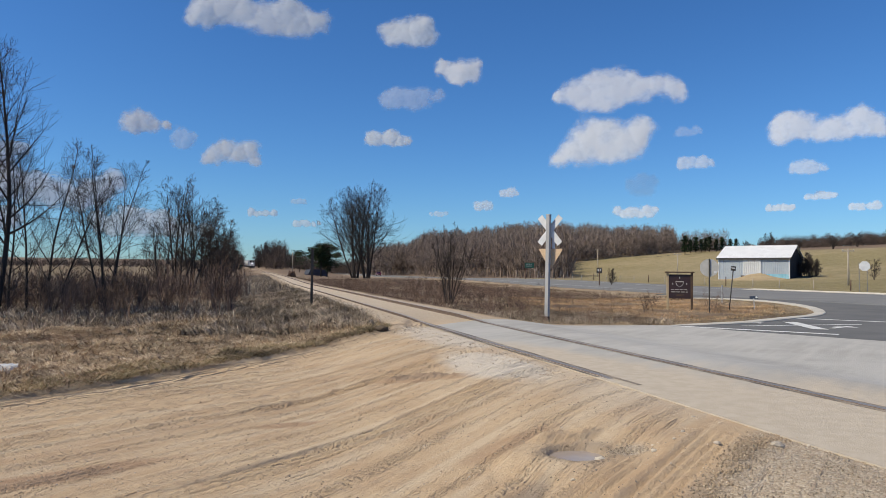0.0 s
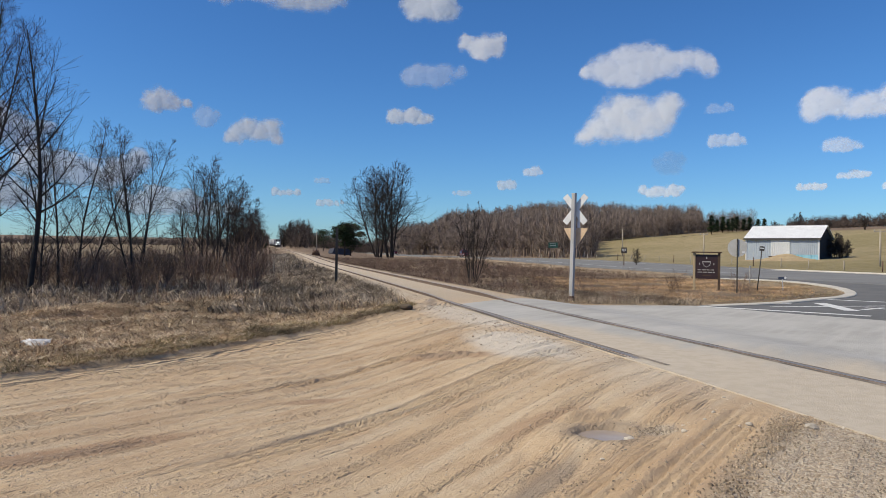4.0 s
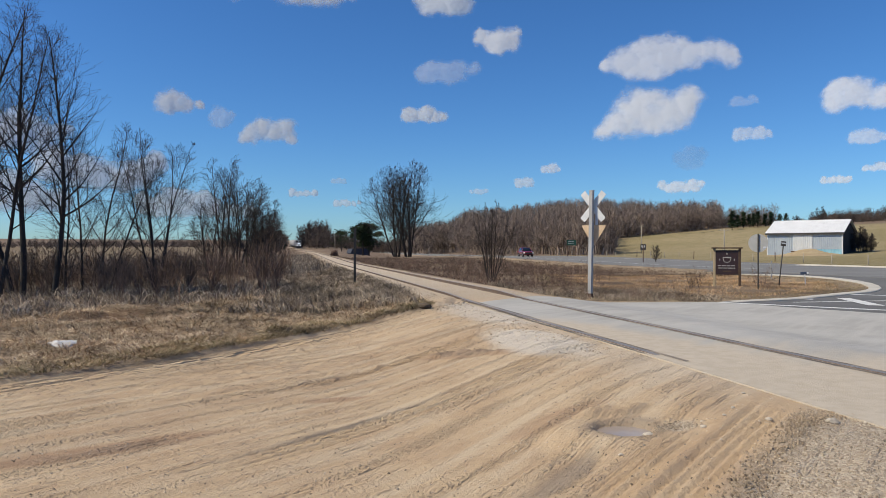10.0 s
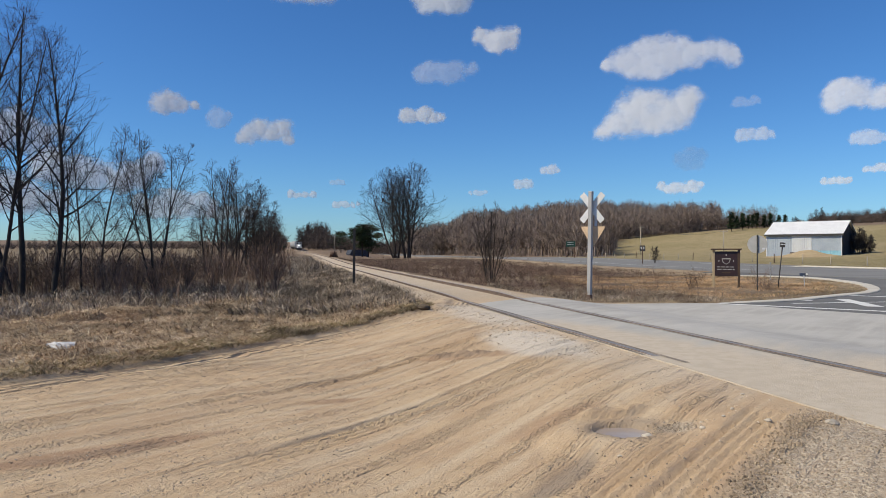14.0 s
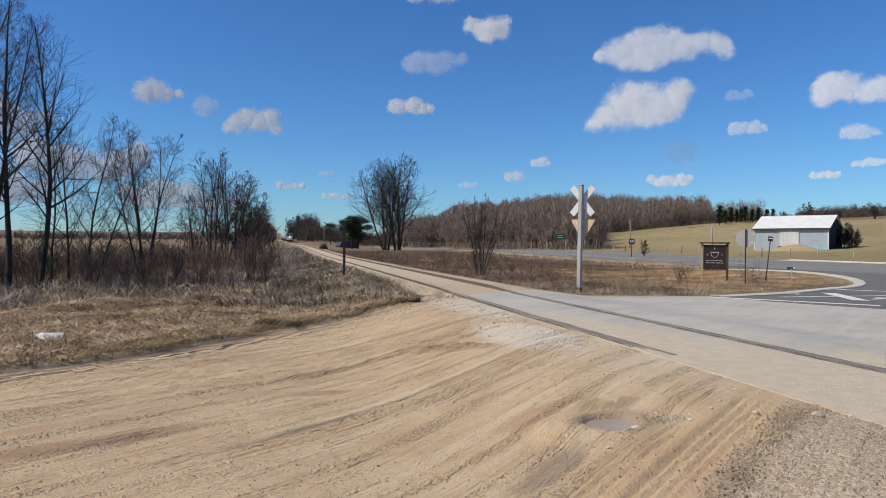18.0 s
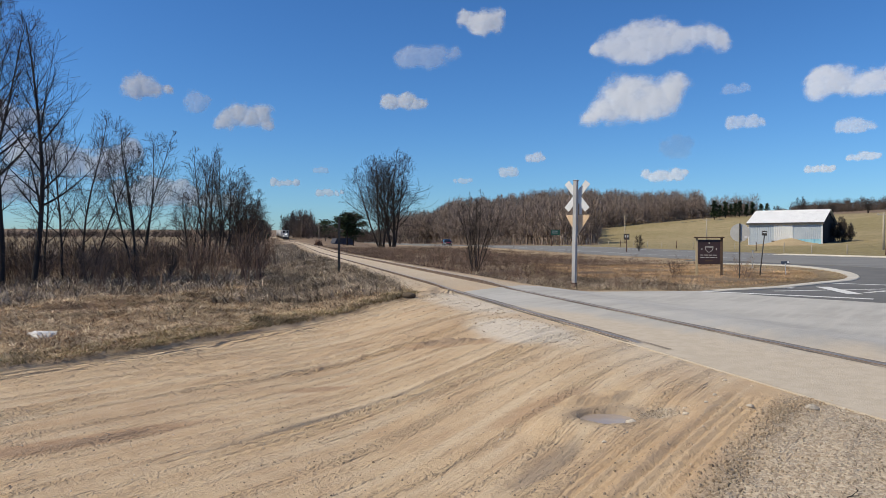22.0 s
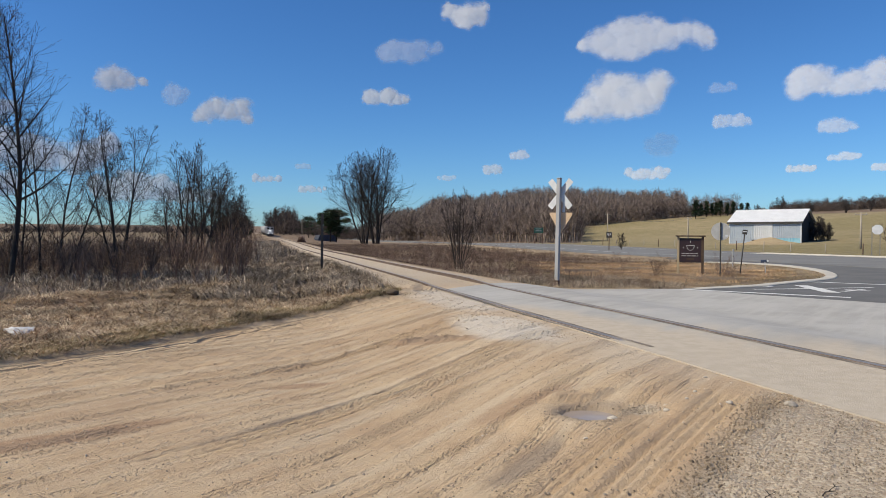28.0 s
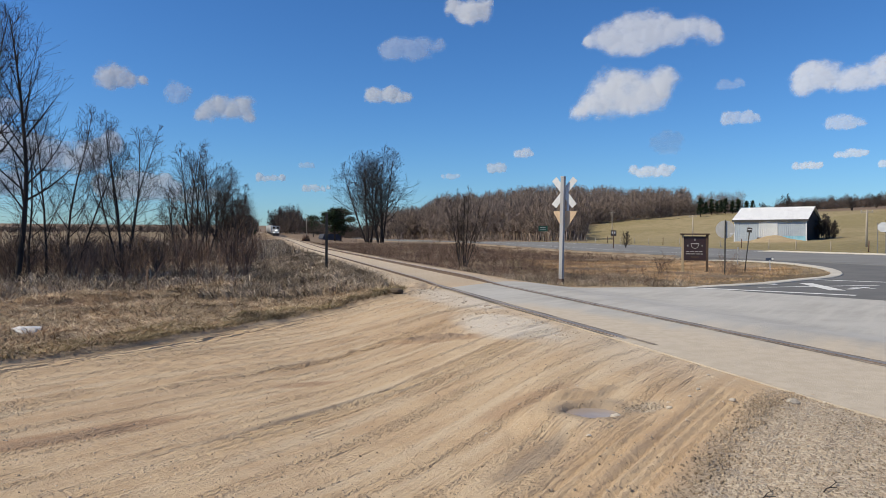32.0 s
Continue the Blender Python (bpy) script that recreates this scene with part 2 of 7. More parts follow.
M["loco_grey"] = surface("loco_grey", (0.4, 0.4, 0.4), (0.3, 0.3, 0.3), 1, 12, 0.6, c=(0.4, 0.39, 0.38))
M["loco_dark"] = surface("loco_dark", (0.03, 0.03, 0.032), (0.05, 0.045, 0.045), 1, 12, 0.7)
M["loco_red"] = surface("loco_red", (0.35, 0.05, 0.03), (0.3, 0.04, 0.03), 1, 12, 0.6)
M["headlamp"] = surface("headlamp", (1.0, 0.95, 0.8), (1.0, 0.93, 0.78), 6, 40, 0.3, relief=0, glow=4.0)
M["house_blue"] = surface("house_blue", (0.03, 0.04, 0.075), (0.04, 0.052, 0.09), 1, 8, 0.8)
M["roof_dark"] = surface("roof_dark", (0.03, 0.034, 0.05), (0.045, 0.05, 0.065), 1, 8, 0.85)
M["pole_wood"] = surface("pole_wood", (0.3, 0.26, 0.21), (0.38, 0.34, 0.28), 2, 30, 0.9, stretch=(4, 4, 0.3))
M["wire"] = surface("wire", (0.05, 0.05, 0.05), (0.07, 0.07, 0.07), 2, 30, 0.6)


def water_material():
    m, t, bs = nodes_of("puddle_water")
    g = t.nodes.new("ShaderNodeNewGeometry").outputs["Position"]
    link(t, mix(t, ramp(t, noise_node(t, g, 3), 0.35, 0.65), (0.3, 0.25, 0.215), (0.35, 0.3, 0.26)), bs.inputs["Base Color"])
    bs.inputs["Roughness"].default_value = 0.16
    bump(t, bs, noise_node(t, g, 14, 2), 0.05, 0.004)
    return m


M["puddle_water"] = water_material()


def cloud_material():
    m, t, bs = nodes_of("cloud_vapour")
    tc = t.nodes.new("ShaderNodeTexCoord").outputs["Object"]
    oi = t.nodes.new("ShaderNodeObjectInfo")
    off = t.nodes.new("ShaderNodeVectorMath")
    off.operation = "MULTIPLY_ADD"
    link(t, oi.outputs["Random"], off.inputs[0])
    off.inputs[1].default_value = (37.0, 11.0, 23.0)
    link(t, tc, off.inputs[2])
    n1 = noise_node(t, off.outputs[0], 1.6, 5, 0.55)
    n2 = noise_node(t, off.outputs[0], 4.5, 3, 0.5)
    at = t.nodes.new("ShaderNodeAttribute")
    at.attribute_name = "vapour"
    v = calc(t, "ADD", at.outputs["Fac"], calc(t, "ADD", calc(t, "MULTIPLY", calc(t, "SUBTRACT", n1, 0.5), 0.85), calc(t, "MULTIPLY", calc(t, "SUBTRACT", n2, 0.5), 0.3)))
    alpha = calc(t, "MULTIPLY", ramp(t, v, 0.22, 1.05), oi.outputs["Alpha"])
    dif, tr, mx = t.nodes.new("ShaderNodeBsdfDiffuse"), t.nodes.new("ShaderNodeBsdfTransparent"), t.nodes.new("ShaderNodeMixShader")
    glow, both = t.nodes.new("ShaderNodeBsdfTranslucent"), t.nodes.new("ShaderNodeMixShader")
    glow.inputs["Color"].default_value, both.inputs[0].default_value = (0.88, 0.89, 0.91, 1), 0.5
    dif.inputs["Color"].default_value = (0.88, 0.89, 0.91, 1)
    link(t, alpha, mx.inputs[0])
    link(t, tr.outputs[0], mx.inputs[1])
    link(t, dif.outputs[0], both.inputs[1])
    link(t, glow.outputs[0], both.inputs[2])
    link(t, both.outputs[0], mx.inputs[2])
    link(t, mx.outputs[0], t.nodes["Material Output"].inputs["Surface"])
    t.nodes.remove(bs)
    return m


M["cloud"] = cloud_material()


def ground_material():
    m, t, bs = nodes_of("ground_soil")
    g = t.nodes.new("ShaderNodeNewGeometry").outputs["Position"]

    def attr(name):
        n = t.nodes.new("ShaderNodeAttribute")
        n.attribute_name = name
        return n.outputs["Fac"]
    big, mid, fine, grit = noise_node(t, g, 0.25, 4), noise_node(t, g, 1.3, 5), noise_node(t, g, 9, 5, 0.65), noise_node(t, g, 55, 4, 0.7)
    streak = noise_node(t, g, 1.0, 5, 0.6, (5.0, 0.35, 1, radians(40)))
    dirt = mix(t, ramp(t, mid, 0.35, 0.68), (0.5, 0.375, 0.245), (0.44, 0.315, 0.2))
    dirt = mix(t, ramp(t, streak, 0.42, 0.68, 0, 0.75), dirt, (0.54, 0.435, 0.31))
    dirt = mix(t, ramp(t, fine, 0.5, 0.72, 0, 0.45), dirt, (0.34, 0.24, 0.15))
    dirt = mix(t, ramp(t, grit, 0.55, 0.75, 0, 0.5), dirt, (0.56, 0.47, 0.36))
    dirt = mix(t, attr("red"), dirt, mix(t, ramp(t, fine, 0.35, 0.65), (0.31, 0.2, 0.125), (0.39, 0.265, 0.17)))
    vor = t.nodes.new("ShaderNodeTexVoronoi")
    vor.inputs["Scale"].default_value = 52
    link(t, g, vor.inputs["Vector"])
    vsep = t.nodes.new("ShaderNodeSeparateColor")
    link(t, vor.outputs["Color"], vsep.inputs[0])
    gravel = mix(t, vsep.outputs[0], (0.35, 0.275, 0.2), (0.52, 0.44, 0.34))
    dirt = mix(t, calc(t, "MULTIPLY", attr("gravel"), ramp(t, fine, 0.3, 0.5, 0.8, 1.0)), dirt, gravel)
    dirt = mix(t, attr("pale"), dirt, mix(t, ramp(t, grit, 0.4, 0.6), (0.6, 0.535, 0.45), (0.54, 0.47, 0.39)))
    dirt = mix(t, attr("wet_dark"), dirt, (0.22, 0.175, 0.135))
    straw = mix(t, ramp(t, mid, 0.35, 0.65), (0.34, 0.25, 0.16), (0.46, 0.36, 0.24))
    straw = mix(t, ramp(t, noise_node(t, g, 14, 4, 0.7, (1.0, 2.4, 1, 0.3)), 0.46, 0.62, 0, 0.9), straw, (0.12, 0.085, 0.052))
    straw = mix(t, ramp(t, big, 0.5, 0.66, 0, 0.6), straw, (0.25, 0.14, 0.08))
    scrub = mix(t, ramp(t, mid, 0.35, 0.65), (0.13, 0.09, 0.062), (0.2, 0.145, 0.098))
    scrub = mix(t, ramp(t, fine, 0.45, 0.7, 0, 0.7), scrub, (0.1, 0.07, 0.05))
    field = mix(t, ramp(t, noise_node(t, g, 0.02, 4), 0.38, 0.62), (0.235, 0.195, 0.095), (0.31, 0.25, 0.14))
    field = mix(t, ramp(t, noise_node(t, g, 0.25, 5, 0.7, (1, 3, 1, 0.14)), 0.45, 0.62, 0, 0.8), field, (0.18, 0.15, 0.07))
    field = mix(t, ramp(t, noise_node(t, g, 1.4, 4, 0.7), 0.5, 0.66, 0, 0.6), field, (0.38, 0.31, 0.19))
    col = mix(t, attr("grass"), dirt, straw)
    col = mix(t, attr("scrub"), col, scrub)
    col = mix(t, attr("field"), col, field)
    col = mix(t, attr("litter"), col, mix(t, ramp(t, noise_node(t, g, 0.4, 4), 0.35, 0.65), (0.15, 0.105, 0.075), (0.21, 0.155, 0.11)))
    link(t, col, bs.inputs["Base Color"])
    wet_dark = attr("wet_dark")
    link(t, ramp(t, wet_dark, 0.2, 1.0, 0.95, 0.65), bs.inputs["Roughness"])
    bs.inputs["Specular IOR Level"].default_value = 0.25
    h = calc(t, "ADD", calc(t, "MULTIPLY", fine, 0.6), calc(t, "MULTIPLY", grit, 0.4))
    h = calc(t, "ADD", h, calc(t, "MULTIPLY", calc(t, "MULTIPLY", vor.outputs["Distance"], -0.25), attr("gravel")))
    groove = noise_node(t, g, 1.0, 3, 0.6, (26.0, 0.7, 1, radians(40)))
    bare = calc(t, "SUBTRACT", calc(t, "SUBTRACT", 1.0, attr("grass")), calc(t, "MULTIPLY", attr("gravel"), 0.6))
    bare = calc(t, "MULTIPLY", bare, calc(t, "SUBTRACT", 1.0, attr("tread")))
    # short torn grooves, and rows of crumbled lug prints, in patches
    torn = calc(t, "MULTIPLY", ramp(t, noise_node(t, g, 1.0, 4, 0.65, (10.0, 1.3, 1, radians(40))), 0.55, 0.68), ramp(t, noise_node(t, g, 0.75, 3, 0.6), 0.47, 0.6))
    row = ramp(t, noise_node(t, g, 1.0, 3, 0.6, (5.5, 0.3, 1, radians(40))), 0.48, 0.6)
    crumb = calc(t, "MULTIPLY", ramp(t, noise_node(t, g, 1.0, 3, 0.6, (34.0, 20.0, 1, radians(40))), 0.42, 0.62), row)
    marks = calc(t, "SUBTRACT", calc(t, "MULTIPLY", crumb, 0.5), calc(t, "MULTIPLY", torn, 0.6))
    h = calc(t, "ADD", h, calc(t, "MULTIPLY", bare, calc(t, "ADD", marks, calc(t, "MULTIPLY", ramp(t, groove, 0.38, 0.62), 0.13))))
    edge = attr("edge")
    rut = calc(t, "MULTIPLY", calc(t, "SINE", calc(t, "MULTIPLY", calc(t, "ADD", edge, calc(t, "MULTIPLY", mid, 0.12)), 52.0), 0.0), calc(t, "MULTIPLY", ramp(t, edge, 0.35, 0.5), ramp(t, edge, 0.85, 1.0, 1.0, 0.0)))
    h = calc(t, "ADD", h, calc(t, "MULTIPLY", calc(t, "MULTIPLY", rut, ramp(t, attr("gravel"), 0.0, 0.3, 1.0, 0.0)), 0.9))
    tuft = noise_node(t, g, 16, 3, 0.7, (1.0, 2.6, 1, 0.3))
    h = calc(t, "ADD", h, calc(t, "MULTIPLY", attr("grass"), calc(t, "MULTIPLY", tuft, 1.6)))
    bump(t, bs, h, 1.0, 0.034)
    return m


for road_name in ("asphalt", "highway"):
    M[road_name].node_tree.nodes["Principled BSDF"].inputs["Specular IOR Level"].default_value = 0.12

M["ground"] = ground_material()


def apron_material():
    """Old pale asphalt, dusted with the lot's dirt where vehicles carry it over."""
    m, t, bs = nodes_of("apron")
    g = t.nodes.new("ShaderNodeNewGeometry").outputs["Position"]
    big, fine, grit = noise_node(t, g, 0.5, 5), noise_node(t, g, 6, 5, 0.65), noise_node(t, g, 70, 4, 0.7)
    streak = noise_node(t, g, 1.0, 5, 0.6, (4.0, 0.4, 1, radians(40)))
    col = mix(t, ramp(t, big, 0.35, 0.65), (0.34, 0.33, 0.31), (0.41, 0.4, 0.38))
    col = mix(t, ramp(t, streak, 0.4, 0.7, 0, 0.7), col, (0.44, 0.425, 0.4))
    col = mix(t, ramp(t, fine, 0.55, 0.75, 0, 0.35), col, (0.27, 0.255, 0.235))
    a = t.nodes.new("ShaderNodeAttribute")
    a.attribute_name = "dust"
    fac = ramp(t, calc(t, "ADD", a.outputs["Fac"], calc(t, "MULTIPLY", calc(t, "SUBTRACT", streak, 0.5), 0.8)), 0.2, 0.9)
    col = mix(t, fac, col, mix(t, ramp(t, fine, 0.35, 0.65), (0.43, 0.37, 0.295), (0.48, 0.42, 0.34)))
    col = mix(t, ramp(t, grit, 0.6, 0.8, 0, 0.5), col, (0.24, 0.22, 0.2))
    link(t, col, bs.inputs["Base Color"])
    bs.inputs["Roughness"].default_value = 0.92
    bs.inputs["Specular IOR Level"].default_value = 0.25
    bump(t, bs, calc(t, "ADD", grit, calc(t, "MULTIPLY", fine, 1.5)), 0.5, 0.012)
    return m


M["apron"] = apron_material()

# ---- shape of the land ----
def smooth(v, lo, hi):
    u = np.clip((v - lo) / (hi - lo), 0, 1)
    return u * u * (3 - 2 * u)


def track_x(y):
    """The track's centre line; it bends a little far off."""
    y = np.asarray(y, float)
    return 4.78 - 0.206 * y - 1.1e-4 * np.clip(y - 200, 0, None) ** 2


def off_track(x, y):
    return (x - track_x(y)) * 0.9794


HW = (0.990, 0.139)                     # across the highway; it runs along (-0.139, 0.990)


def hw_point(across, along):
    return across * HW[0] - along * HW[1], across * HW[1] + along * HW[0]


def land(x, y):
    """Height of the land without its small relief."""
    x, y = np.asarray(x, float), np.asarray(y, float)
    z = np.interp(y, [-50, 70, 130, 200, 300, 420, 600, 900, 1500], [0, 0, 0.5, 0.9, 1.4, 3.6, 6, 8, 9]) * (0.1 + 0.9 * np.maximum(smooth(-x / np.maximum(y, 1), 0.08, 0.16), 1 - smooth(y, 100, 220)))
    d = np.abs(off_track(x, y))
    z = z + 0.30 * (1 - smooth(d, 1.25, 4.4)) * smooth(y, -60, -20)
    z = z + 8.0 * smooth(np.hypot(x, y), 600, 900)
    a = x * HW[0] + y * HW[1]
    z = z + 0.2 * smooth(a, 20, 29)
    q = np.clip(a - 48, 0, None)
    z = z + np.where(q < 120, 0.00062 * q * q, 8.93 + 22 * (1 - np.exp(-(q - 120) * 0.1 / 22)))
    z = z + 16.5 * np.exp(-((x - 66) / 78) ** 2 - ((y - 430) / 110) ** 2) * smooth(a, 46, 80)
    return z


rng = np.random.default_rng(7)
LAT = rng.random((256, 256))


def lattice(x, y):
    """Smooth value noise, 0 to 1."""
    xi, yi = np.floor(x).astype(int), np.floor(y).astype(int)
    fx, fy = x - xi, y - yi
    fx, fy = fx * fx * (3 - 2 * fx), fy * fy * (3 - 2 * fy)
    a, b, c, d = (LAT[(xi + i) % 256, (yi + j) % 256] for i, j in ((0, 0), (1, 0), (0, 1), (1, 1)))
    return (a * (1 - fx) + b * fx) * (1 - fy) + (c * (1 - fx) + d * fx) * fy


def fbm(x, y, octaves=4):
    s, amp, tot = 0.0, 1.0, 0.0
    for k in range(octaves):
        s, tot = s + amp * lattice(x * 2 ** k + 17.3 * k, y * 2 ** k + 5.1 * k), tot + amp
        amp *= 0.5
    return s / tot


# the side road: it leaves the crossing at (3.2, 7.8) along (0.643, 0.766)
def side_xy(s, lat):
    return 3.2 + 0.643 * s + 0.766 * lat, 7.8 + 0.766 * s - 0.643 * lat


def side_sl(x, y):
    return (x - 3.2) * 0.643 + (y - 7.8) * 0.766, (x - 3.2) * 0.766 - (y - 7.8) * 0.643


VERGE = [(-9.0, 2.0), (-6.6, 5.3), (-4.56, 7.84), (-3.62, 9.07), (-2.89, 10.55), (-1.8, 12.45), (-0.5, 14.2), (0.25, 15.6), (0.35, 17.2)]


def verge_gap(x, y):
    """Distance into the grass beside the dirt lot (less than zero: on the dirt)."""
    best = np.full(np.shape(x), 1e9)
    sign = np.ones(np.shape(x))
    for (ax, ay), (bx, by) in zip(VERGE, VERGE[1:]):
        dx, dy = bx - ax, by - ay
        u = np.clip(((x - ax) * dx + (y - ay) * dy) / (dx * dx + dy * dy), 0, 1)
        dist = np.hypot(x - ax - u * dx, y - ay - u * dy)
        side = np.sign(dx * (y - ay) - dy * (x - ax))
        near = dist < best
        best, sign = np.where(near, dist, best), np.where(near, side, sign)
    return best * sign


def spot(x, y, cx, cy, rx, ry, turn=0.0, wob=0.35):
    c, s = math.cos(radians(turn)), math.sin(radians(turn))
    u, v = ((x - cx) * c + (y - cy) * s) / rx, (-(x - cx) * s + (y - cy) * c) / ry
    return 1 - smooth(np.sqrt(u * u + v * v) + wob * (fbm(x * 2.3, y * 2.3) - 0.5) * 2, 0.55, 1.1)


PUDDLE = (1.34, 4.87)


def relief(x, y):
    """Ruts, tyre marks, clods and the puddle's hollow on the dirt lot."""
    s, lat = side_sl(x, y)
    gap = verge_gap(x, y)
    dirt = (1 - smooth(gap, -0.25, 0.1)) * (1 - smooth(off_track(x, y), -1.5, -1.0)) * (1 - smooth(y, 17, 20))
    bend = lat + 0.06 * (fbm(s * 0.25 + 3, lat * 0.12) - 0.5) * 2
    z = 0.008 * (fbm(bend * 1.5, s * 0.16) - 0.5) * 2 + 0.007 * (fbm(bend * 6.0, s * 0.3 + 9) - 0.5) * 2
    churn = smooth(fbm(bend * 0.9 + 40, s * 0.28), 0.47, 0.62)
    z = z + 0.018 * churn * (fbm(bend * 13, s * 6, 3) - 0.5) * 2
    z = z + 0.010 * (fbm(bend * 12, s * 2.5, 3) - 0.5) * 2
    for c0, w, s0, s1, lug in ((1.17, 0.17, -6.5, -1.9, 0.09), (0.85, 0.12, -6.0, -3.0, 0.09), (-1.55, 0.16, -6, 3, 0.1), (-3.3, 0.15, -4, 6, 0.1)):
        u = np.abs(bend - c0) / w
        on = (1 - smooth(u, 0.75, 1.05)) * smooth(s, s0, s0 + 1.5) * (1 - smooth(s, s1 - 1.0, s1))
        z = z + on * (-0.017 + 0.017 * np.cos((bend - c0) * 2 * math.pi / 0.076) + 0.003 * np.cos(s * 2 * math.pi / lug + 3 * u))
        z = z + 0.012 * np.exp(-((u - 1.15) / 0.22) ** 2) * smooth(s, s0, s0 + 1.5) * (1 - smooth(s, s1 - 1.0, s1)) * fbm(s * 4, bend * 3) * 1.4
    # torn-up ridge between the lot and the stony corner
    ridge = np.abs(lat - 1.55 + 0.2 * (fbm(x * 2, y * 2) - 0.5))
    z = z + (0.05 * np.exp(-(ridge / 0.17) ** 2) * fbm(x * 7, y * 7, 3) + 0.02 * np.exp(-(ridge / 0.3) ** 2) * (fbm(x * 9, y * 9, 2) - 0.4)) * (1 - smooth(s, -2.7, -2.2))
    hole = spot(x, y, *PUDDLE, 0.23, 0.21, 15, 0.2)
    lip = spot(x, y, 1.33, 5.27, 0.34, 0.1, 22)
    z = z - 0.085 * hole + 0.06 * lip * (0.4 + fbm(x * 8, y * 8))
    z = z - 0.02 * spot(x, y, 0.8, 4.17, 0.5, 0.14, 50)
    z = z + 0.045 * spot(x, y, 0.33, 8.62, 0.55, 0.12, -18) * (fbm(x * 14, y * 14) - 0.25) * 2
    level = 1 - smooth(np.hypot(x - PUDDLE[0], y - PUDDLE[1]), 0.3, 0.7)
    z = z * dirt + level * (float(land(*PUDDLE)) - land(x, y))
    # matted tussocks, a muddy rut along the verge
    tuss = smooth(gap, 0.05, 0.6) * (1 - smooth(off_track(x, y), -2.6, -1.8))
    z = z + tuss * (0.18 * (fbm(x * 1.1, y * 1.1) - 0.35) + 0.16 * (fbm(x * 3.2, y * 3.2) - 0.5)) * (1 - smooth(y, 60, 90))
    z = z - 0.02 * np.exp(-((gap + 0.12) / 0.13) ** 2) * (0.5 + fbm(x * 3, y * 3)) + 0.04 * np.exp(-((gap - 0.15) / 0.15) ** 2) + 0.02 * smooth(gap, -0.02, 0.06) * (1 - smooth(off_track(x, y), -2.6, -1.9))
    z = z + 0.2 * smooth(gap, 5.3, 5.6) * (1 - smooth(gap, 6.0, 7.0)) * fbm(x * 1.6, y * 1.6) * (1 - smooth(x, -4.5, -3.0))
    return z * (1 - smooth(np.hypot(x, y), 55, 80))


def inside(poly, x, y):
    x, y = np.asarray(x, float), np.asarray(y, float)
    r = np.zeros(x.shape, bool)
    for (ax, ay), (bx, by) in zip(poly, poly[1:] + poly[:1]):
        if ay != by:
            r ^= ((ay > y) != (by > y)) & (x < (bx - ax) * (y - ay) / (by - ay) + ax)
    return r


def poly_gap(poly, x, y):
    best = np.full(np.shape(x), 1e9)
    for (ax, ay), (bx, by) in zip(poly, poly[1:] + poly[:1]):
        dx, dy = bx - ax, by - ay
        u = np.clip(((x - ax) * dx + (y - ay) * dy) / (dx * dx + dy * dy + 1e-9), 0, 1)
        best = np.minimum(best, np.hypot(x - ax - u * dx, y - ay - u * dy))
    return np.where(inside(poly, x, y), best, -best)


# outlines seen from above
def rounded(points, n=6):
    """Cuts the corners of an outline into curves."""
    out = []
    for i, p in enumerate(points):
        a, b = Vector(points[i - 1]), Vector(points[(i + 1) % len(points)])
        p = Vector(p)
        r = min((a - p).length, (b - p).length, 6.0) * 0.45
        s, e = p + (a - p).normalized() * r, p + (b - p).normalized() * r
        for k in range(n + 1):
            u = k / n
            q = s * (1 - u) ** 2 + p * 2 * u * (1 - u) + e * u * u
            out.append((q.x, q.y))
    return out


CORNER = [(8.4, 20.1), (10.7, 20.85), (12.5, 22.4), (14.0, 23.7), (15.9, 25.2), (17.9, 27.9), (19.4, 31.2), (20.2, 34.8), (20.3, 37.8), (19.6, 40.2), (17.6, 43.6)]
CURB = [CORNER[0]] + [((1 - k) * a[0] + k * b[0], (1 - k) * a[1] + k * b[1]) for a, b in zip(CORNER, CORNER[1:]) for k in (0.25, 0.75)] + [CORNER[-1]]
APRON = [(3.5, 2.0), (2.9, 4.6), (2.45, 7.0), (1.35, 12.6), (0.95, 15.6), (2.2, 17.6), (5.0, 19.7), (7.2, 19.95), (8.35, 20.0), (9.3, 18.2), (10.6, 16.6), (11.6, 15.2), (16.0, 11.0), (24, 4), (24, 0), (9, 0)]
SIDE = [(8.3, 20.1)] + CURB + [hw_point(25.4, 40.5), hw_point(25.6, 46), hw_point(27.5, 46), hw_point(27.5, -30), (20.0, -2.0), (16.2, 10.8), (11.5, 15.1), (9.2, 18.1)]
HIGHWAY = [hw_point(27.0, -900), hw_point(27.0, -90), hw_point(27.0, 200), hw_point(27.0, 420), hw_point(27.0, 760), hw_point(47.0, 760), hw_point(47.0, 420), hw_point(47.0, 200), hw_point(47.0, -90), hw_point(47.0, -900)]


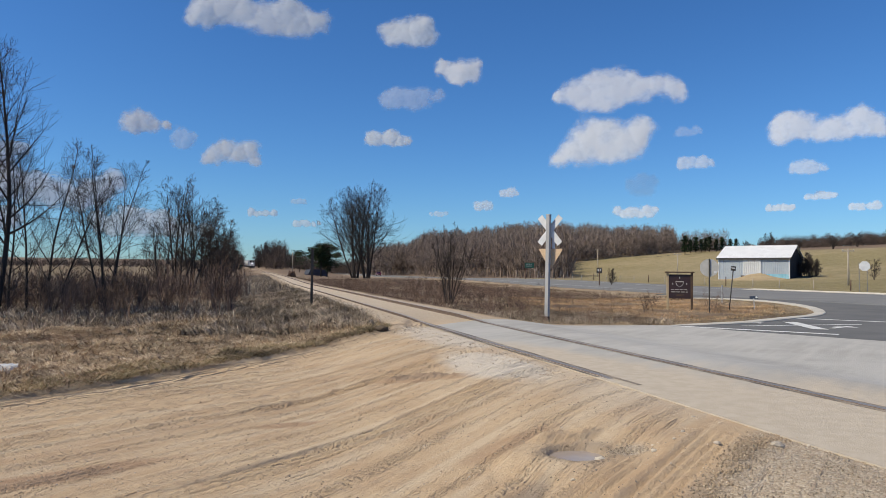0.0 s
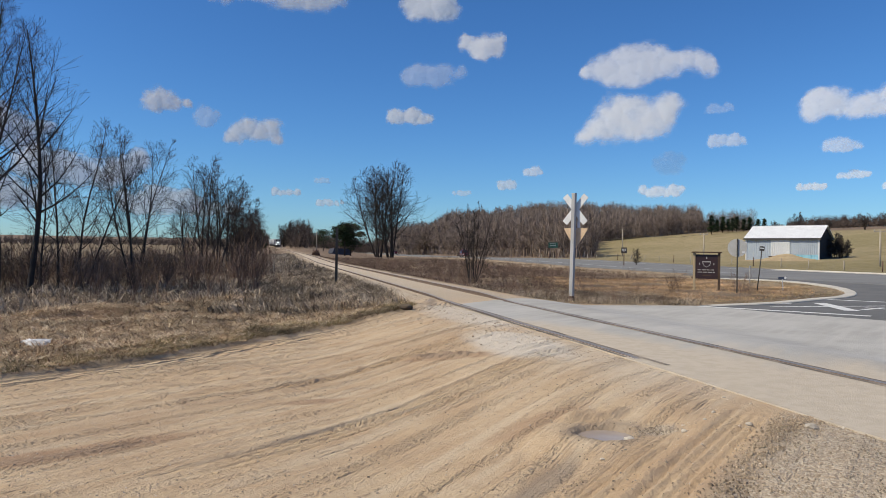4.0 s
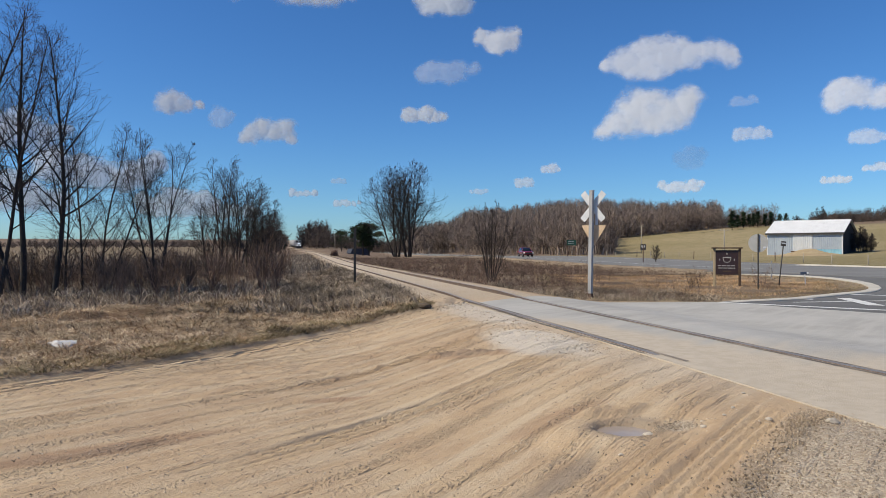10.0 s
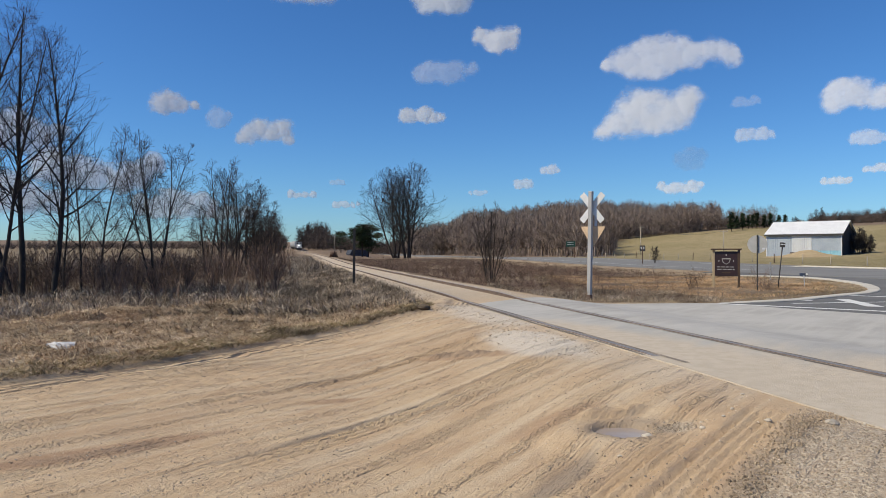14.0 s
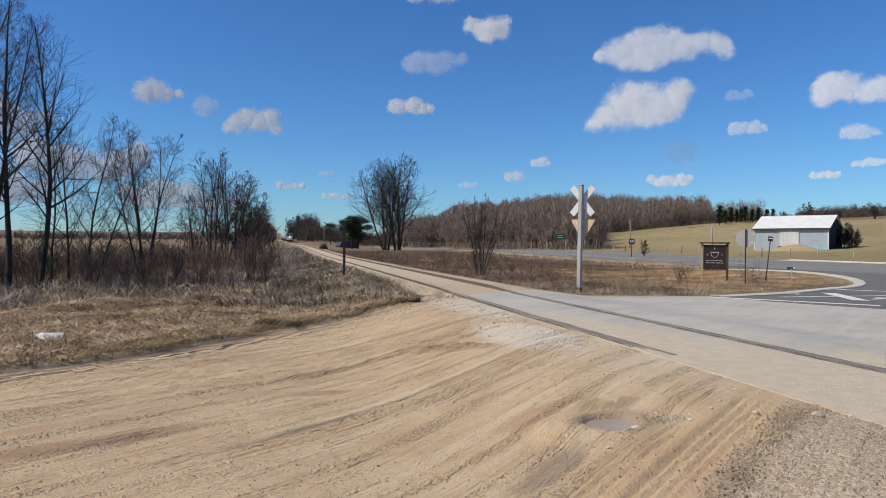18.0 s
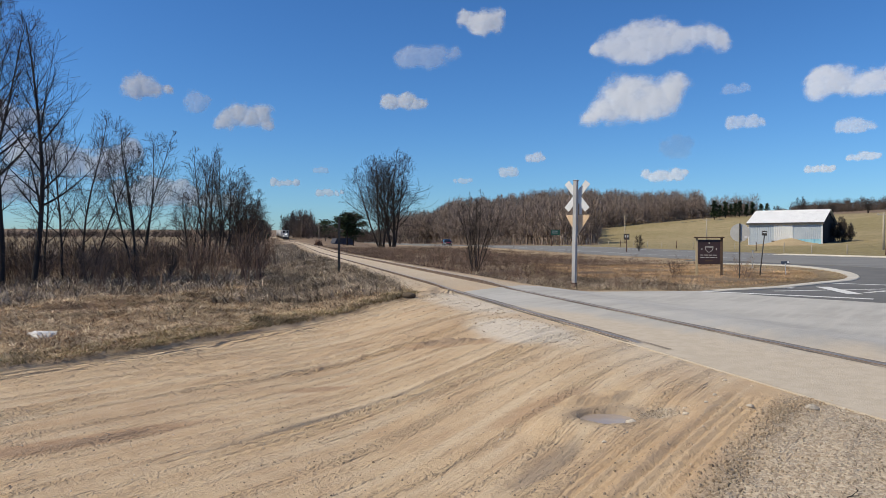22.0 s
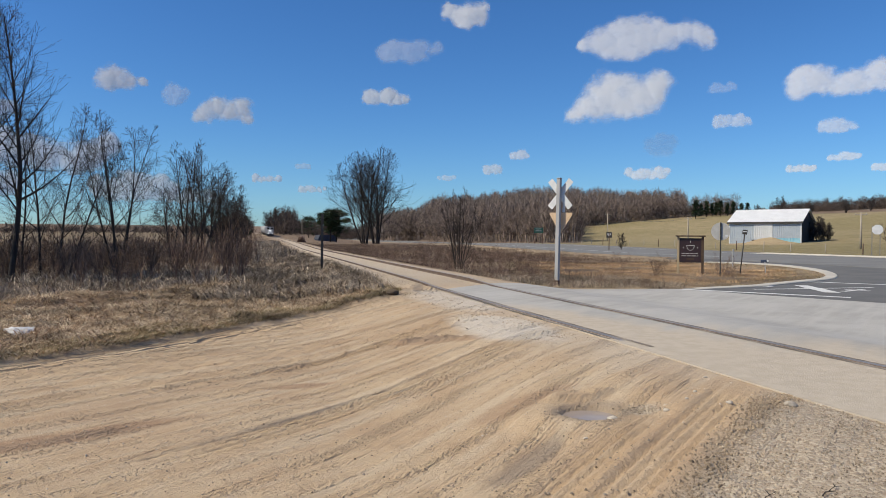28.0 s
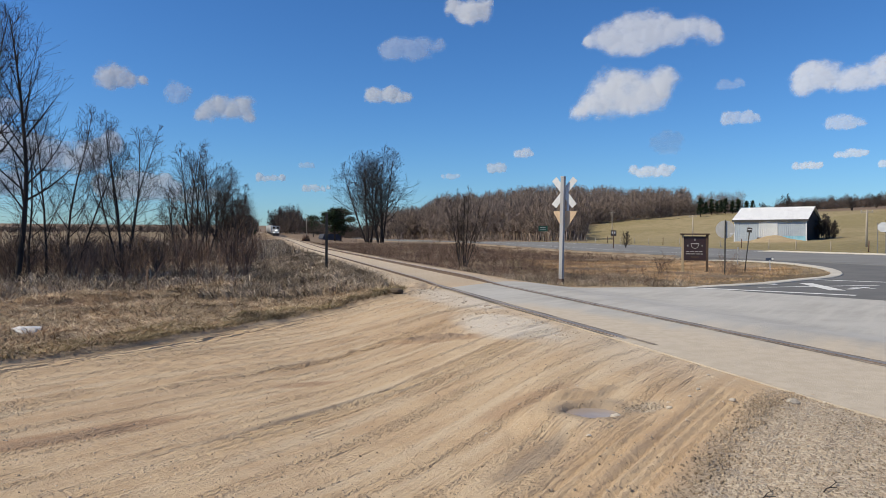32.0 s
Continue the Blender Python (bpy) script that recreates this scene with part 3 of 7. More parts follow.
def mesh_of(name, verts, faces, mats, smooth_shade=False, index=None):
    """A mesh from arrays: verts (n, 3), faces (m, 3 or 4)."""
    me = bpy.data.meshes.new(name)
    verts, faces = np.asarray(verts, np.float32), np.asarray(faces, np.int32)
    k = faces.shape[1]
    me.vertices.add(len(verts))
    me.vertices.foreach_set("co", verts.ravel())
    me.loops.add(faces.size)
    me.loops.foreach_set("vertex_index", faces.ravel())
    me.polygons.add(len(faces))
    me.polygons.foreach_set("loop_start", np.arange(0, faces.size, k, dtype=np.int32))
    me.polygons.foreach_set("loop_total", np.full(len(faces), k, np.int32))
    for m in (mats if isinstance(mats, (list, tuple)) else [mats]):
        me.materials.append(m)
    if index is not None:
        me.polygons.foreach_set("material_index", np.asarray(index, np.int32))
    me.polygons.foreach_set("use_smooth", np.full(len(faces), smooth_shade))
    me.update()
    me.validate()
    return me


def stretch_axis(core, steps):
    """Coordinates that grow coarser away from an evenly spaced core."""
    lo, hi, d = core
    out = list(np.arange(lo, hi, d))
    for sign, end in ((1, steps[1]), (-1, steps[0])):
        v, g = (hi if sign > 0 else lo - d), d
        while abs(v) < abs(end):
            out.append(v)
            g *= 1.055
            v += sign * g
        out.append(end)
    return np.unique(np.array(out))


def build_ground():
    xs = stretch_axis((-4.2, 4.6, 0.027), (-2600, 2600))
    ys = np.unique(np.concatenate([[-1100, -900, -600, -300, -120, -50, -20, -8, -2, 1, 2.0, 2.4], np.arange(2.7, 9, 0.026), stretch_axis((9, 9.4, 0.04), (9, 3600))]))
    X, Y = np.meshgrid(xs, ys)
    Z = land(X, Y)
    near = (Y < 85) & (np.abs(X) < 60)
    R = np.zeros_like(Z)
    R[near] = relief(X[near], Y[near])
    Z = Z + R
    for poly, deep in ((APRON, 0.07), (SIDE, 0.07), (HIGHWAY, 0.25)):
        g = np.full(Z.shape, -9.0)
        box = (X > -120) & (X < 200) & (Y > -960) & (Y < 800)
        g[box] = poly_gap(poly, X[box], Y[box])
        Z = Z - deep * smooth(g, 0.02, 0.25 if deep < 0.2 else 1.2)
    n, k = len(xs), len(ys)
    idx = np.arange(n * k).reshape(k, n)
    F = np.stack([idx[:-1, :-1], idx[:-1, 1:], idx[1:, 1:], idx[1:, :-1]], -1).reshape(-1, 4)
    me = mesh_of("ground", np.stack([X, Y, Z], -1).reshape(-1, 3), F, M["ground"], True)
    x, y = X.ravel(), Y.ravel()
    gap = verge_gap(x, y)
    d = off_track(x, y)
    a = x * HW[0] + y * HW[1]
    rag = (fbm(x * 2.1, y * 2.1) - 0.5) * 0.7
    left = smooth(gap + rag * 0.5, -0.05, 0.18) * (1 - smooth(d + rag, -2.2, -1.6))
    island = smooth(np.where(y > 17, d, -9) + rag, 1.9, 2.6) * smooth(y - 19.6 + rag, -0.1, 0.4)
    far = smooth(y, 24, 34) * smooth(np.abs(d) + rag, 1.4, 2.1)
    grass = np.clip(left + island + far, 0, 1)
    scrub = grass * np.where(d > 0, (0.6 + 0.4 * smooth(fbm(x * 0.25 + 9, y * 0.25), 0.42, 0.6)) * smooth(y, 19, 26), np.maximum(smooth(gap, 6, 7.5), 0.85 * smooth(x + 4.4 + (y - 17) * 0.17, -0.4, 0.6) * smooth(gap, 0.4, 1.0) * smooth(y, 15, 16.5))) * (1 - smooth(a, 19, 23))
    field = np.clip(smooth(a, 47, 49) * (1 - smooth(y, 195, 225) * (1 - smooth(a, 50, 60))) + 0.25 * smooth(-x, 40, 60) * (1 - smooth(y, 150, 260) * smooth(d, -40, -25)), 0, 1)
    # damp at the puddle; elsewhere a plain darker tone: verge line, ridge, two spots
    wet_dark = np.clip(spot(x, y, *PUDDLE, 0.36, 0.3, 15) * 0.6 + 0.65 * spot(x, y, 0.8, 4.17, 0.45, 0.12, 50) + 0.4 * np.exp(-((gap + 0.02) / 0.06) ** 2) * smooth(fbm(x * 2, y * 2), 0.2, 0.42) + 0.5 * spot(x, y, 0.33, 8.62, 0.5, 0.13, -18) + 0.55 * np.exp(-((side_sl(x, y)[1] - 1.5 + rag * 0.15) / 0.1) ** 2) * (1 - smooth(side_sl(x, y)[0], -2.7, -2.2))
                  + 0.3 * spot(x, y, -2.43, 5.05, 0.6, 0.1, 35), 0, 1)
    litter = np.clip(smooth(a, 57 - 10 * smooth(y, 180, 215), 61 - 12 * smooth(y, 180, 215)) * np.maximum(1 - smooth(x - 0.255 * y, -1, 2), smooth(y - 300 - 0.3 * (x - 80), -3, 3)) * smooth(y, 130, 170) + smooth(a - 48, 143, 158) + smooth(y, 380, 420) * smooth(x, -60, -20) + smooth(np.hypot(x, y), 520, 560) + 0.8 * smooth(y, 120, 200) * smooth(d, 5, 15) * (1 - smooth(a, 20, 26)), 0, 1)
    s, lat = side_sl(x, y)
    red = np.clip(0.9 * spot(x, y, -2.4, 5.1, 1.0, 0.2, 35) + 0.8 * spot(x, y, -1.0, 6.75, 0.42, 0.13, 15) + 0.7 * spot(x, y, 0.35, 8.5, 0.7, 0.2, -15) + 0.6 * spot(x, y, 0.95, 5.3, 0.6, 0.2, 40)
                  + 0.25 * smooth(fbm(lat * 0.9 + 3, s * 0.2 + 8), 0.5, 0.68) , 0, 1)
    gravel = np.clip(smooth(lat - 1.4 + rag * 0.3, -0.1, 0.15) * (1 - smooth(s, -2.6, -2.0)) + spot(x, y, 1.7, 4.85, 0.22, 0.14, 20) + smooth(np.abs(d), 0.1, 0.5) * (1 - smooth(np.abs(d), 1.6, 2.4)) * smooth(y, 15, 22) * 0.35 + 0.85 * (1 - smooth(np.abs(d), 1.3, 2.0)) * smooth(y, 15, 19), 0, 1)
    pale = np.clip(spot(x, y, 1.25, 9.1, 0.62, 1.6, 14, 0.15) + 0.6 * spot(x, y, 0.8, 13.0, 0.6, 2.5, 12) + 0.35 * smooth(d, -2.2, -0.9) * (1 - smooth(y, 14, 18)) * smooth(y, 5.0, 6.5) + 0.5 * (1 - smooth(np.abs(d), 1.2, 2.0)) * smooth(y, 16, 24) * fbm(x, y)
                   + smooth(a, 25.2, 25.8) * (1 - smooth(a, 27.6, 28.2)) * 0.8 + smooth(a, 46, 46.6) * (1 - smooth(a, 48.5, 50)) * 0.7, 0, 1)
    tread = (1 - smooth(np.abs(lat - 1.17), 0.2, 0.28)) * (1 - smooth(s, -2.4, -1.7))
    for name, v in (("grass", grass), ("tread", tread), ("scrub", scrub), ("field", field), ("wet_dark", wet_dark), ("red", red), ("gravel", gravel), ("pale", pale), ("litter", litter), ("edge", np.clip(gap + 1, 0, 3))):
        me.attributes.new(name, "FLOAT", "POINT").data.foreach_set("value", np.asarray(v, np.float32).ravel())
    tagged(new("ground", me), "tan dirt lot, matted dry grass and open spring fields", "ground", kind="structure")


def poly_sheet(name, outline, step, lift, mat, label, category, edge_drop=0.12, holes=()):
    """A flat sheet draped on the land, with a rim that goes into it."""
    from mathutils.geometry import delaunay_2d_cdt
    dense = []
    for (ax, ay), (bx, by) in zip(outline, outline[1:] + outline[:1]):
        k = max(1, int(math.hypot(bx - ax, by - ay) / step))
        dense += [(ax + (bx - ax) * i / k, ay + (by - ay) * i / k) for i in range(k)]
    xs, ys = [p[0] for p in dense], [p[1] for p in dense]
    gx, gy = np.meshgrid(np.arange(min(xs), max(xs), step), np.arange(min(ys), max(ys), step))
    gx, gy = gx.ravel(), gy.ravel()
    keep = poly_gap(outline, gx, gy) > step * 0.4
    pts = [Vector(p) for p in dense] + [Vector(p) for p in zip(gx[keep], gy[keep])]
    v, _, f, *_ = delaunay_2d_cdt(pts, [], [list(range(len(dense)))], 1, 1e-5)
    bm = bmesh.new()
    co = np.array([(p.x, p.y) for p in v])
    z = land(co[:, 0], co[:, 1]) + lift
    vs = [bm.verts.new((p[0], p[1], h)) for p, h in zip(co, z)]
    for t in f:
        bm.faces.new([vs[i] for i in t])
    bmesh.ops.recalc_face_normals(bm, faces=bm.faces)
    if sum(fc.normal.z for fc in bm.faces) < 0:
        bmesh.ops.reverse_faces(bm, faces=bm.faces)
    rim = [e for e in bm.edges if len(e.link_faces) == 1]
    ex = bmesh.ops.extrude_edge_only(bm, edges=rim)["geom"]
    for q in ex:
        if isinstance(q, bmesh.types.BMVert):
            q.co.z -= edge_drop
    me = bpy.data.meshes.new(name)
    bm.to_mesh(me)
    bm.free()
    me.materials.append(mat)
    return tagged(new(name, me), label, category, kind="structure")


def strip(outline_pts, width, lift, side=0.0):
    """Quads along a line of (x, y), draped on the land."""
    V, F = [], []
    pts = [Vector(p) for p in outline_pts]
    for i, p in enumerate(pts):
        t = (pts[min(i + 1, len(pts) - 1)] - pts[max(i - 1, 0)]).normalized()
        n = Vector((-t.y, t.x))
        for w in (-0.5, 0.5):
            q = p + n * (w * width + side)
            V.append((q.x, q.y, float(land(q.x, q.y)) + lift))
    for i in range(len(pts) - 1):
        F.append((2 * i, 2 * i + 2, 2 * i + 3, 2 * i + 1))
    return V, F


build_ground()
apron = poly_sheet("pavement", APRON, 0.3, 0.012, M["apron"], "worn pale grey asphalt apron of the railway crossing", "pavement")
co = np.empty(len(apron.data.vertices) * 3, np.float32)
apron.data.vertices.foreach_get("co", co)
ax, ay = co[0::3].astype(float), co[1::3].astype(float)
s_a, l_a = side_sl(ax, ay)
dust = np.clip((1 - smooth(s_a, -2.0, 4.0)) + 0.8 * (1 - smooth(off_track(ax, ay), -0.6, 0.4)) * (1 - smooth(ay, 9, 14)) + 0.5 * smooth(ay, 14.5, 17.5) * (1 - smooth(off_track(ax, ay), 0, 2.5)), 0, 1)
apron.data.attributes.new("dust", "FLOAT", "POINT").data.foreach_set("value", dust.astype(np.float32))
poly_sheet("road", SIDE, 0.8, 0.014, M["asphalt"], "dark grey asphalt side road with white markings", "road")
poly_sheet("highway", HIGHWAY, 3.0, 0.03, M["highway"], "wide grey asphalt highway with white edge lines", "road", 0.3)


def road_line(label, pts, width, lift=0.02):
    dense = []
    for a, b in zip(pts, pts[1:]):
        k = max(1, int(math.hypot(b[0] - a[0], b[1] - a[1]) / 0.8))
        dense += [(a[0] + (b[0] - a[0]) * i / k, a[1] + (b[1] - a[1]) * i / k) for i in range(k)]
    V, F = strip(dense + [pts[-1]], width, lift)
    return tagged(new("road_marking", mesh_of("road_marking", V, F, M["white_line"])), label, "road marking", kind="structure")


E = 0.006
road_line("white stop line painted before the railway crossing", [side_xy(12.25, -3.9), side_xy(12.25, 0.35)], 0.3, 0.014 + E)
road_line("white cross line painted on the side road", [side_xy(19.2, -2.3), side_xy(19.2, 1.6)], 0.3, 0.014 + E)
road_line("white stroke of the painted crossing symbol", [side_xy(13.7, -2.3), side_xy(17.2, 0.4)], 0.16, 0.014 + E)
road_line("white stroke of the painted crossing symbol", [side_xy(16.7, -1.55), side_xy(13.8, -0.25)], 0.42, 0.014 + 2 * E)
road_line("white painted letter stroke on the side road", [side_xy(14.9, -2.6), side_xy(15.8, -2.2)], 0.16, 0.014 + E)
road_line("white painted letter stroke on the side road", [side_xy(15.2, -2.75), side_xy(15.3, -2.1)], 0.16, 0.014 + 2 * E)
road_line("white painted letter stroke on the side road", [side_xy(14.6, -0.1), side_xy(16.0, 0.25)], 0.16, 0.014 + E)
road_line("white painted letter stroke on the side road", [side_xy(15.5, -0.15), side_xy(15.3, 0.5)], 0.16, 0.014 + 2 * E)
road_line("white edge line along the highway", [hw_point(31.0, 47), hw_point(31.0, 415)], 0.16, 0.03 + E)
road_line("white edge line along the far side of the highway", [hw_point(42.6, 52), hw_point(42.6, 415)], 0.16, 0.03 + E)


def curb(pts, width, height, label):
    pts = [Vector(p) for p in pts]
    fine = []
    for a, b in zip(pts, pts[1:]):
        k = max(2, int((b - a).length / 0.6))
        fine += [a + (b - a) * i / k for i in range(k)]
    fine.append(pts[-1])
    V, F = [], []
    prof = [(-0.5, -0.15), (-0.5, 0.55), (-0.42, 0.95), (-0.3, 1.0), (0.44, 0.9), (0.5, 0.75), (0.5, -0.15)]
    for i, p in enumerate(fine):
        t = (fine[min(i + 1, len(fine) - 1)] - fine[max(i - 1, 0)]).normalized()
        n = Vector((-t.y, t.x))
        end = min(1, i / 4, (len(fine) - 1 - i) / 4) * 0.9 + 0.1
        for u, h in prof:
            q = p + n * (u * width)
            V.append((q.x, q.y, float(land(q.x, q.y)) + h * height * end))
    k = len(prof)
    for i in range(len(fine) - 1):
        for j in range(k - 1):
            F.append((i * k + j, i * k + j + 1, (i + 1) * k + j + 1, (i + 1) * k + j))
    return tagged(new("kerb", mesh_of("kerb", V, F, M["concrete"])), label, "kerb", kind="structure")


curb(CURB, 0.42, 0.06, "pale concrete kerb round the grass corner")
curb([hw_point(43.8, 62), hw_point(43.8, 45), hw_point(44.2, 30), hw_point(45.5, 0)], 0.5, 0.16, "pale concrete kerb on the far side of the highway")

# ---- making things ----
def part(name, bm, material, parent, label=""):
    """Links a bmesh as one mesh object under a thing or a part."""
    me = bpy.data.meshes.new(name)
    bm.to_mesh(me)
    bm.free()
    for m in (material if isinstance(material, (list, tuple)) else [material]):
        me.materials.append(m)
    ob = new(name, me)
    ob.parent = parent
    if label:
        ob["label"] = label
    return ob


def part_me(name, me, parent, label=""):
    ob = new(name, me)
    ob.parent = parent
    if label:
        ob["label"] = label
    return ob


def thing(name, m, label, category, group="", kind=""):
    ob = new(name)
    ob.empty_display_size = 0.2
    ob.matrix_basis = m
    return tagged(ob, label, category, group, kind)


def box(x0, x1, y0, y1, z0, z1, bevel=0.0, bm=None, seg=1):
    own = bmesh.new()
    bmesh.ops.create_cube(own, size=1.0)
    for v in own.verts:
        v.co = Vector((x0 + (v.co.x + 0.5) * (x1 - x0), y0 + (v.co.y + 0.5) * (y1 - y0), z0 + (v.co.z + 0.5) * (z1 - z0)))
    if bevel:
        bmesh.ops.bevel(own, geom=own.edges[:], offset=bevel, segments=seg, affect="EDGES")
    if bm is None:
        return own
    merge(bm, own)
    return bm


def merge(bm, other, m=None):
    me = bpy.data.meshes.new("tmp")
    other.to_mesh(me)
    other.free()
    if m is not None:
        me.transform(m)
    bm.from_mesh(me)
    bpy.data.meshes.remove(me)
    return bm


def rod(a, b, r, r2=None, n=10):
    """A round bar from a to b."""
    a, b = Vector(a), Vector(b)
    bm = bmesh.new()
    bmesh.ops.create_cone(bm, cap_ends=True, segments=n, radius1=r, radius2=r if r2 is None else r2, depth=(b - a).length)
    turn = (b - a).to_track_quat("Z", "Y").to_matrix().to_4x4()
    bmesh.ops.transform(bm, matrix=Matrix.Translation((a + b) / 2) @ turn, verts=bm.verts)
    for f in bm.faces:
        f.smooth = len(f.verts) == 4
    return bm


def plate(points, t, bevel=0.0):
    """A flat plate in the x-z plane, t thick, from its outline."""
    bm = bmesh.new()
    front = [bm.verts.new((x, -t / 2, z)) for x, z in points]
    back = [bm.verts.new((x, t / 2, z)) for x, z in points]
    bm.faces.new(front)
    bm.faces.new(back[::-1])
    k = len(points)
    for i in range(k):
        bm.faces.new((front[i], back[i], back[(i + 1) % k], front[(i + 1) % k]))
    bmesh.ops.recalc_face_normals(bm, faces=bm.faces)
    if bevel:
        bmesh.ops.bevel(bm, geom=[e for e in bm.edges], offset=bevel, segments=1, affect="EDGES")
    return bm


def lay(x, y, lift=0.0):
    return float(land(x, y)) + lift


# ---- the railway ----
RAIL = [(-0.07, 0.0), (-0.07, 0.012), (-0.012, 0.03), (-0.012, 0.115), (-0.036, 0.125), (-0.036, 0.155), (0.036, 0.155), (0.036, 0.125), (0.012, 0.115), (0.012, 0.03), (0.07, 0.012), (0.07, 0.0)]


def track_point(y, off):
    """A point beside the centre line (off to the right), and the way along."""
    x = float(track_x(y))
    dx = float(track_x(y + 0.5)) - float(track_x(y - 0.5))
    t = Vector((dx, 1.0)).normalized()
    return x + off * t.y, y - off * t.x, t


def rail_top(y, off):
    high = 0.10 if off > 0 else 0.07
    return 0.021 + (high - 0.021) * float(smooth(y, 15.5, 19.0)) - (0.045 * float(1 - smooth(y, 6.9, 8.0)) if off < 0 else 0)


track = thing("railway_track", pose(0, 0, 0), "single rusty railway track on half-buried wooden ties", "railway track", kind="structure")
RAIL_Y = list(np.concatenate([np.arange(1, 40, 0.5), np.arange(40, 130, 3), np.arange(130, 640, 10)]))
for off in (-0.753, 0.753):
    V, F, I = [], [], []
    k = len(RAIL)
    for y in RAIL_Y:
        px, py, t = track_point(y, off)
        z = float(land(px, py)) + rail_top(y, off) - 0.155
        for u, h in RAIL:
            V.append((px + u * t.y, py - u * t.x, z + h))
    for i in range(len(RAIL_Y) - 1):
        for j in range(k):
            F.append((i * k + j, i * k + (j + 1) % k, (i + 1) * k + (j + 1) % k, (i + 1) * k + j))
            I.append(1 if j == 5 else 0)
    part_me("rail", mesh_of("rail", V, F, [M["rail"], M["rail_top"]], False, I), track, "rusty steel rail with a worn head")
# flat dark strips along the flangeways through the crossing
for c0, w in ((-0.835, 0.05), (-0.675, 0.06), (0.67, 0.06), (0.835, 0.05)):
    pts = []
    for y in np.arange(2.2 if c0 > 0 else 7.9 if c0 < -0.7 else 7.3, 16.8, 0.35):
        px, py, t = track_point(y, c0 + 0.02 * (fbm(np.array(y * 1.3), np.array(c0 * 9)) - 0.5))
        pts.append((px, py))
    V, F = strip(pts, w, 0.0155)
    part_me("flangeway_strip", mesh_of("flangeway_strip", V, F, M["flange"]), track, "thin dark brown strip beside the rail")

tie_bm = box(-1.3, 1.3, -0.115, 0.115, -0.14, 0.0, 0.012)
tie_me = bpy.data.meshes.new("tie")
tie_bm.to_mesh(tie_me)
tie_bm.free()
tie_me.materials.append(M["tie"])
tie_rng = random.Random(5)
y = 18.6
far_ties = bmesh.new()
while y < 150:
    px, py, t = track_point(y, 0.12 + tie_rng.uniform(-0.05, 0.05))
    m = Matrix.Translation((px, py, lay(px, py, 0.0) - 0.042 + tie_rng.uniform(-0.022, 0.02) + 0.02 * float(smooth(y, 16, 20)))) @ Matrix.Rotation(-math.atan2(t.x, t.y) + tie_rng.uniform(-0.03, 0.03), 4, "Z")
    if y < 75:
        ob = part_me("tie", tie_me, track)
        ob.matrix_basis = m
    else:
        merge(far_ties, box(-1.3, 1.3, -0.115, 0.115, -0.14, 0.0), m)
    y += 0.53
ob = part("tie_row", far_ties, M["tie"], track)
ob["kind"] = "stuff"

# ---- signs and posts ----
def oct_points(r, n=8):
    return [(r * math.cos(math.pi * 2 * (i + 0.5) / n), r * math.sin(math.pi * 2 * (i + 0.5) / n)) for i in range(n)]


def crossbuck():
    x, y = 4.75, 21.45
    th = thing("railway_crossbuck", pose(x, y, lay(x, y), 0, 0.9, -40), "white railway crossbuck with a yield sign on a weathered grey post", "railway sign")
    bm = box(-0.062, 0.062, -0.062, 0.062, -0.5, 3.36, 0.01)
    part("post", bm, M["post_grey"], th, "weathered grey painted square post")
    part("post_foot", box(-0.069, 0.069, -0.069, 0.069, -0.05, 0.17, 0.01), M["rust_steel"], th, "dark brown foot of the post")
    part("post_cap", box(-0.07, 0.07, -0.07, 0.07, 3.36, 3.39, 0.01), M["galv"], th)
    for k, turn in enumerate((50, -50)):
        bm = plate([(-0.56, -0.1), (0.56, -0.1), (0.56, 0.1), (-0.56, 0.1)], 0.012)
        ob = part("blade", bm, M["white_paint"], th, "white crossbuck blade seen from behind")
        ob.matrix_basis = pose(0, 0.092 + 0.016 * k, 2.89) @ Matrix.Rotation(radians(turn), 4, "Y")
        part("bolt", rod((0, -0.02, 0), (0, 0.02, 0), 0.015, n=6), M["galv"], ob)
    bm = plate([(0.03, -0.56), (0.40, 0.02), (0.4, 0.07), (-0.4, 0.07), (-0.40, 0.02), (-0.03, -0.56)], 0.006)
    ob = part("yield_sign", bm, M["tan_back"], th, "tan unpainted back of a triangular yield sign")
    ob.matrix_basis = pose(0.02, 0.13, 2.23)
    part("upright_strip", box(0.075, 0.17, 0.12, 0.126, 2.31, 2.75), M["white_paint"], th, "white reflective strip")


def stop_sign():
    x, y = 12.75, 27.3
    th = thing("round_road_sign", pose(x, y, lay(x, y), 0, 0, -25), "round railway warning sign on a steel post, bare metal back", "road sign")
    part("post", box(-0.026, 0.026, -0.02, 0.02, -0.4, 2.2, 0.006), M["black_steel"], th)
    ob = part("panel", plate(oct_points(0.365, 32), 0.006), M["sign_back"], th, "bare grey metal back of the round panel")
    ob.matrix_basis = pose(0, 0.03, 1.83)
    part("sticker", box(0.17, 0.28, 0.018, 0.026, 1.62, 1.69), M["white_paint"], th)
    for z in (1.66, 2.0):
        part("bolt", rod((0, -0.04, z), (0, 0.05, z), 0.012, n=6), M["galv"], th)


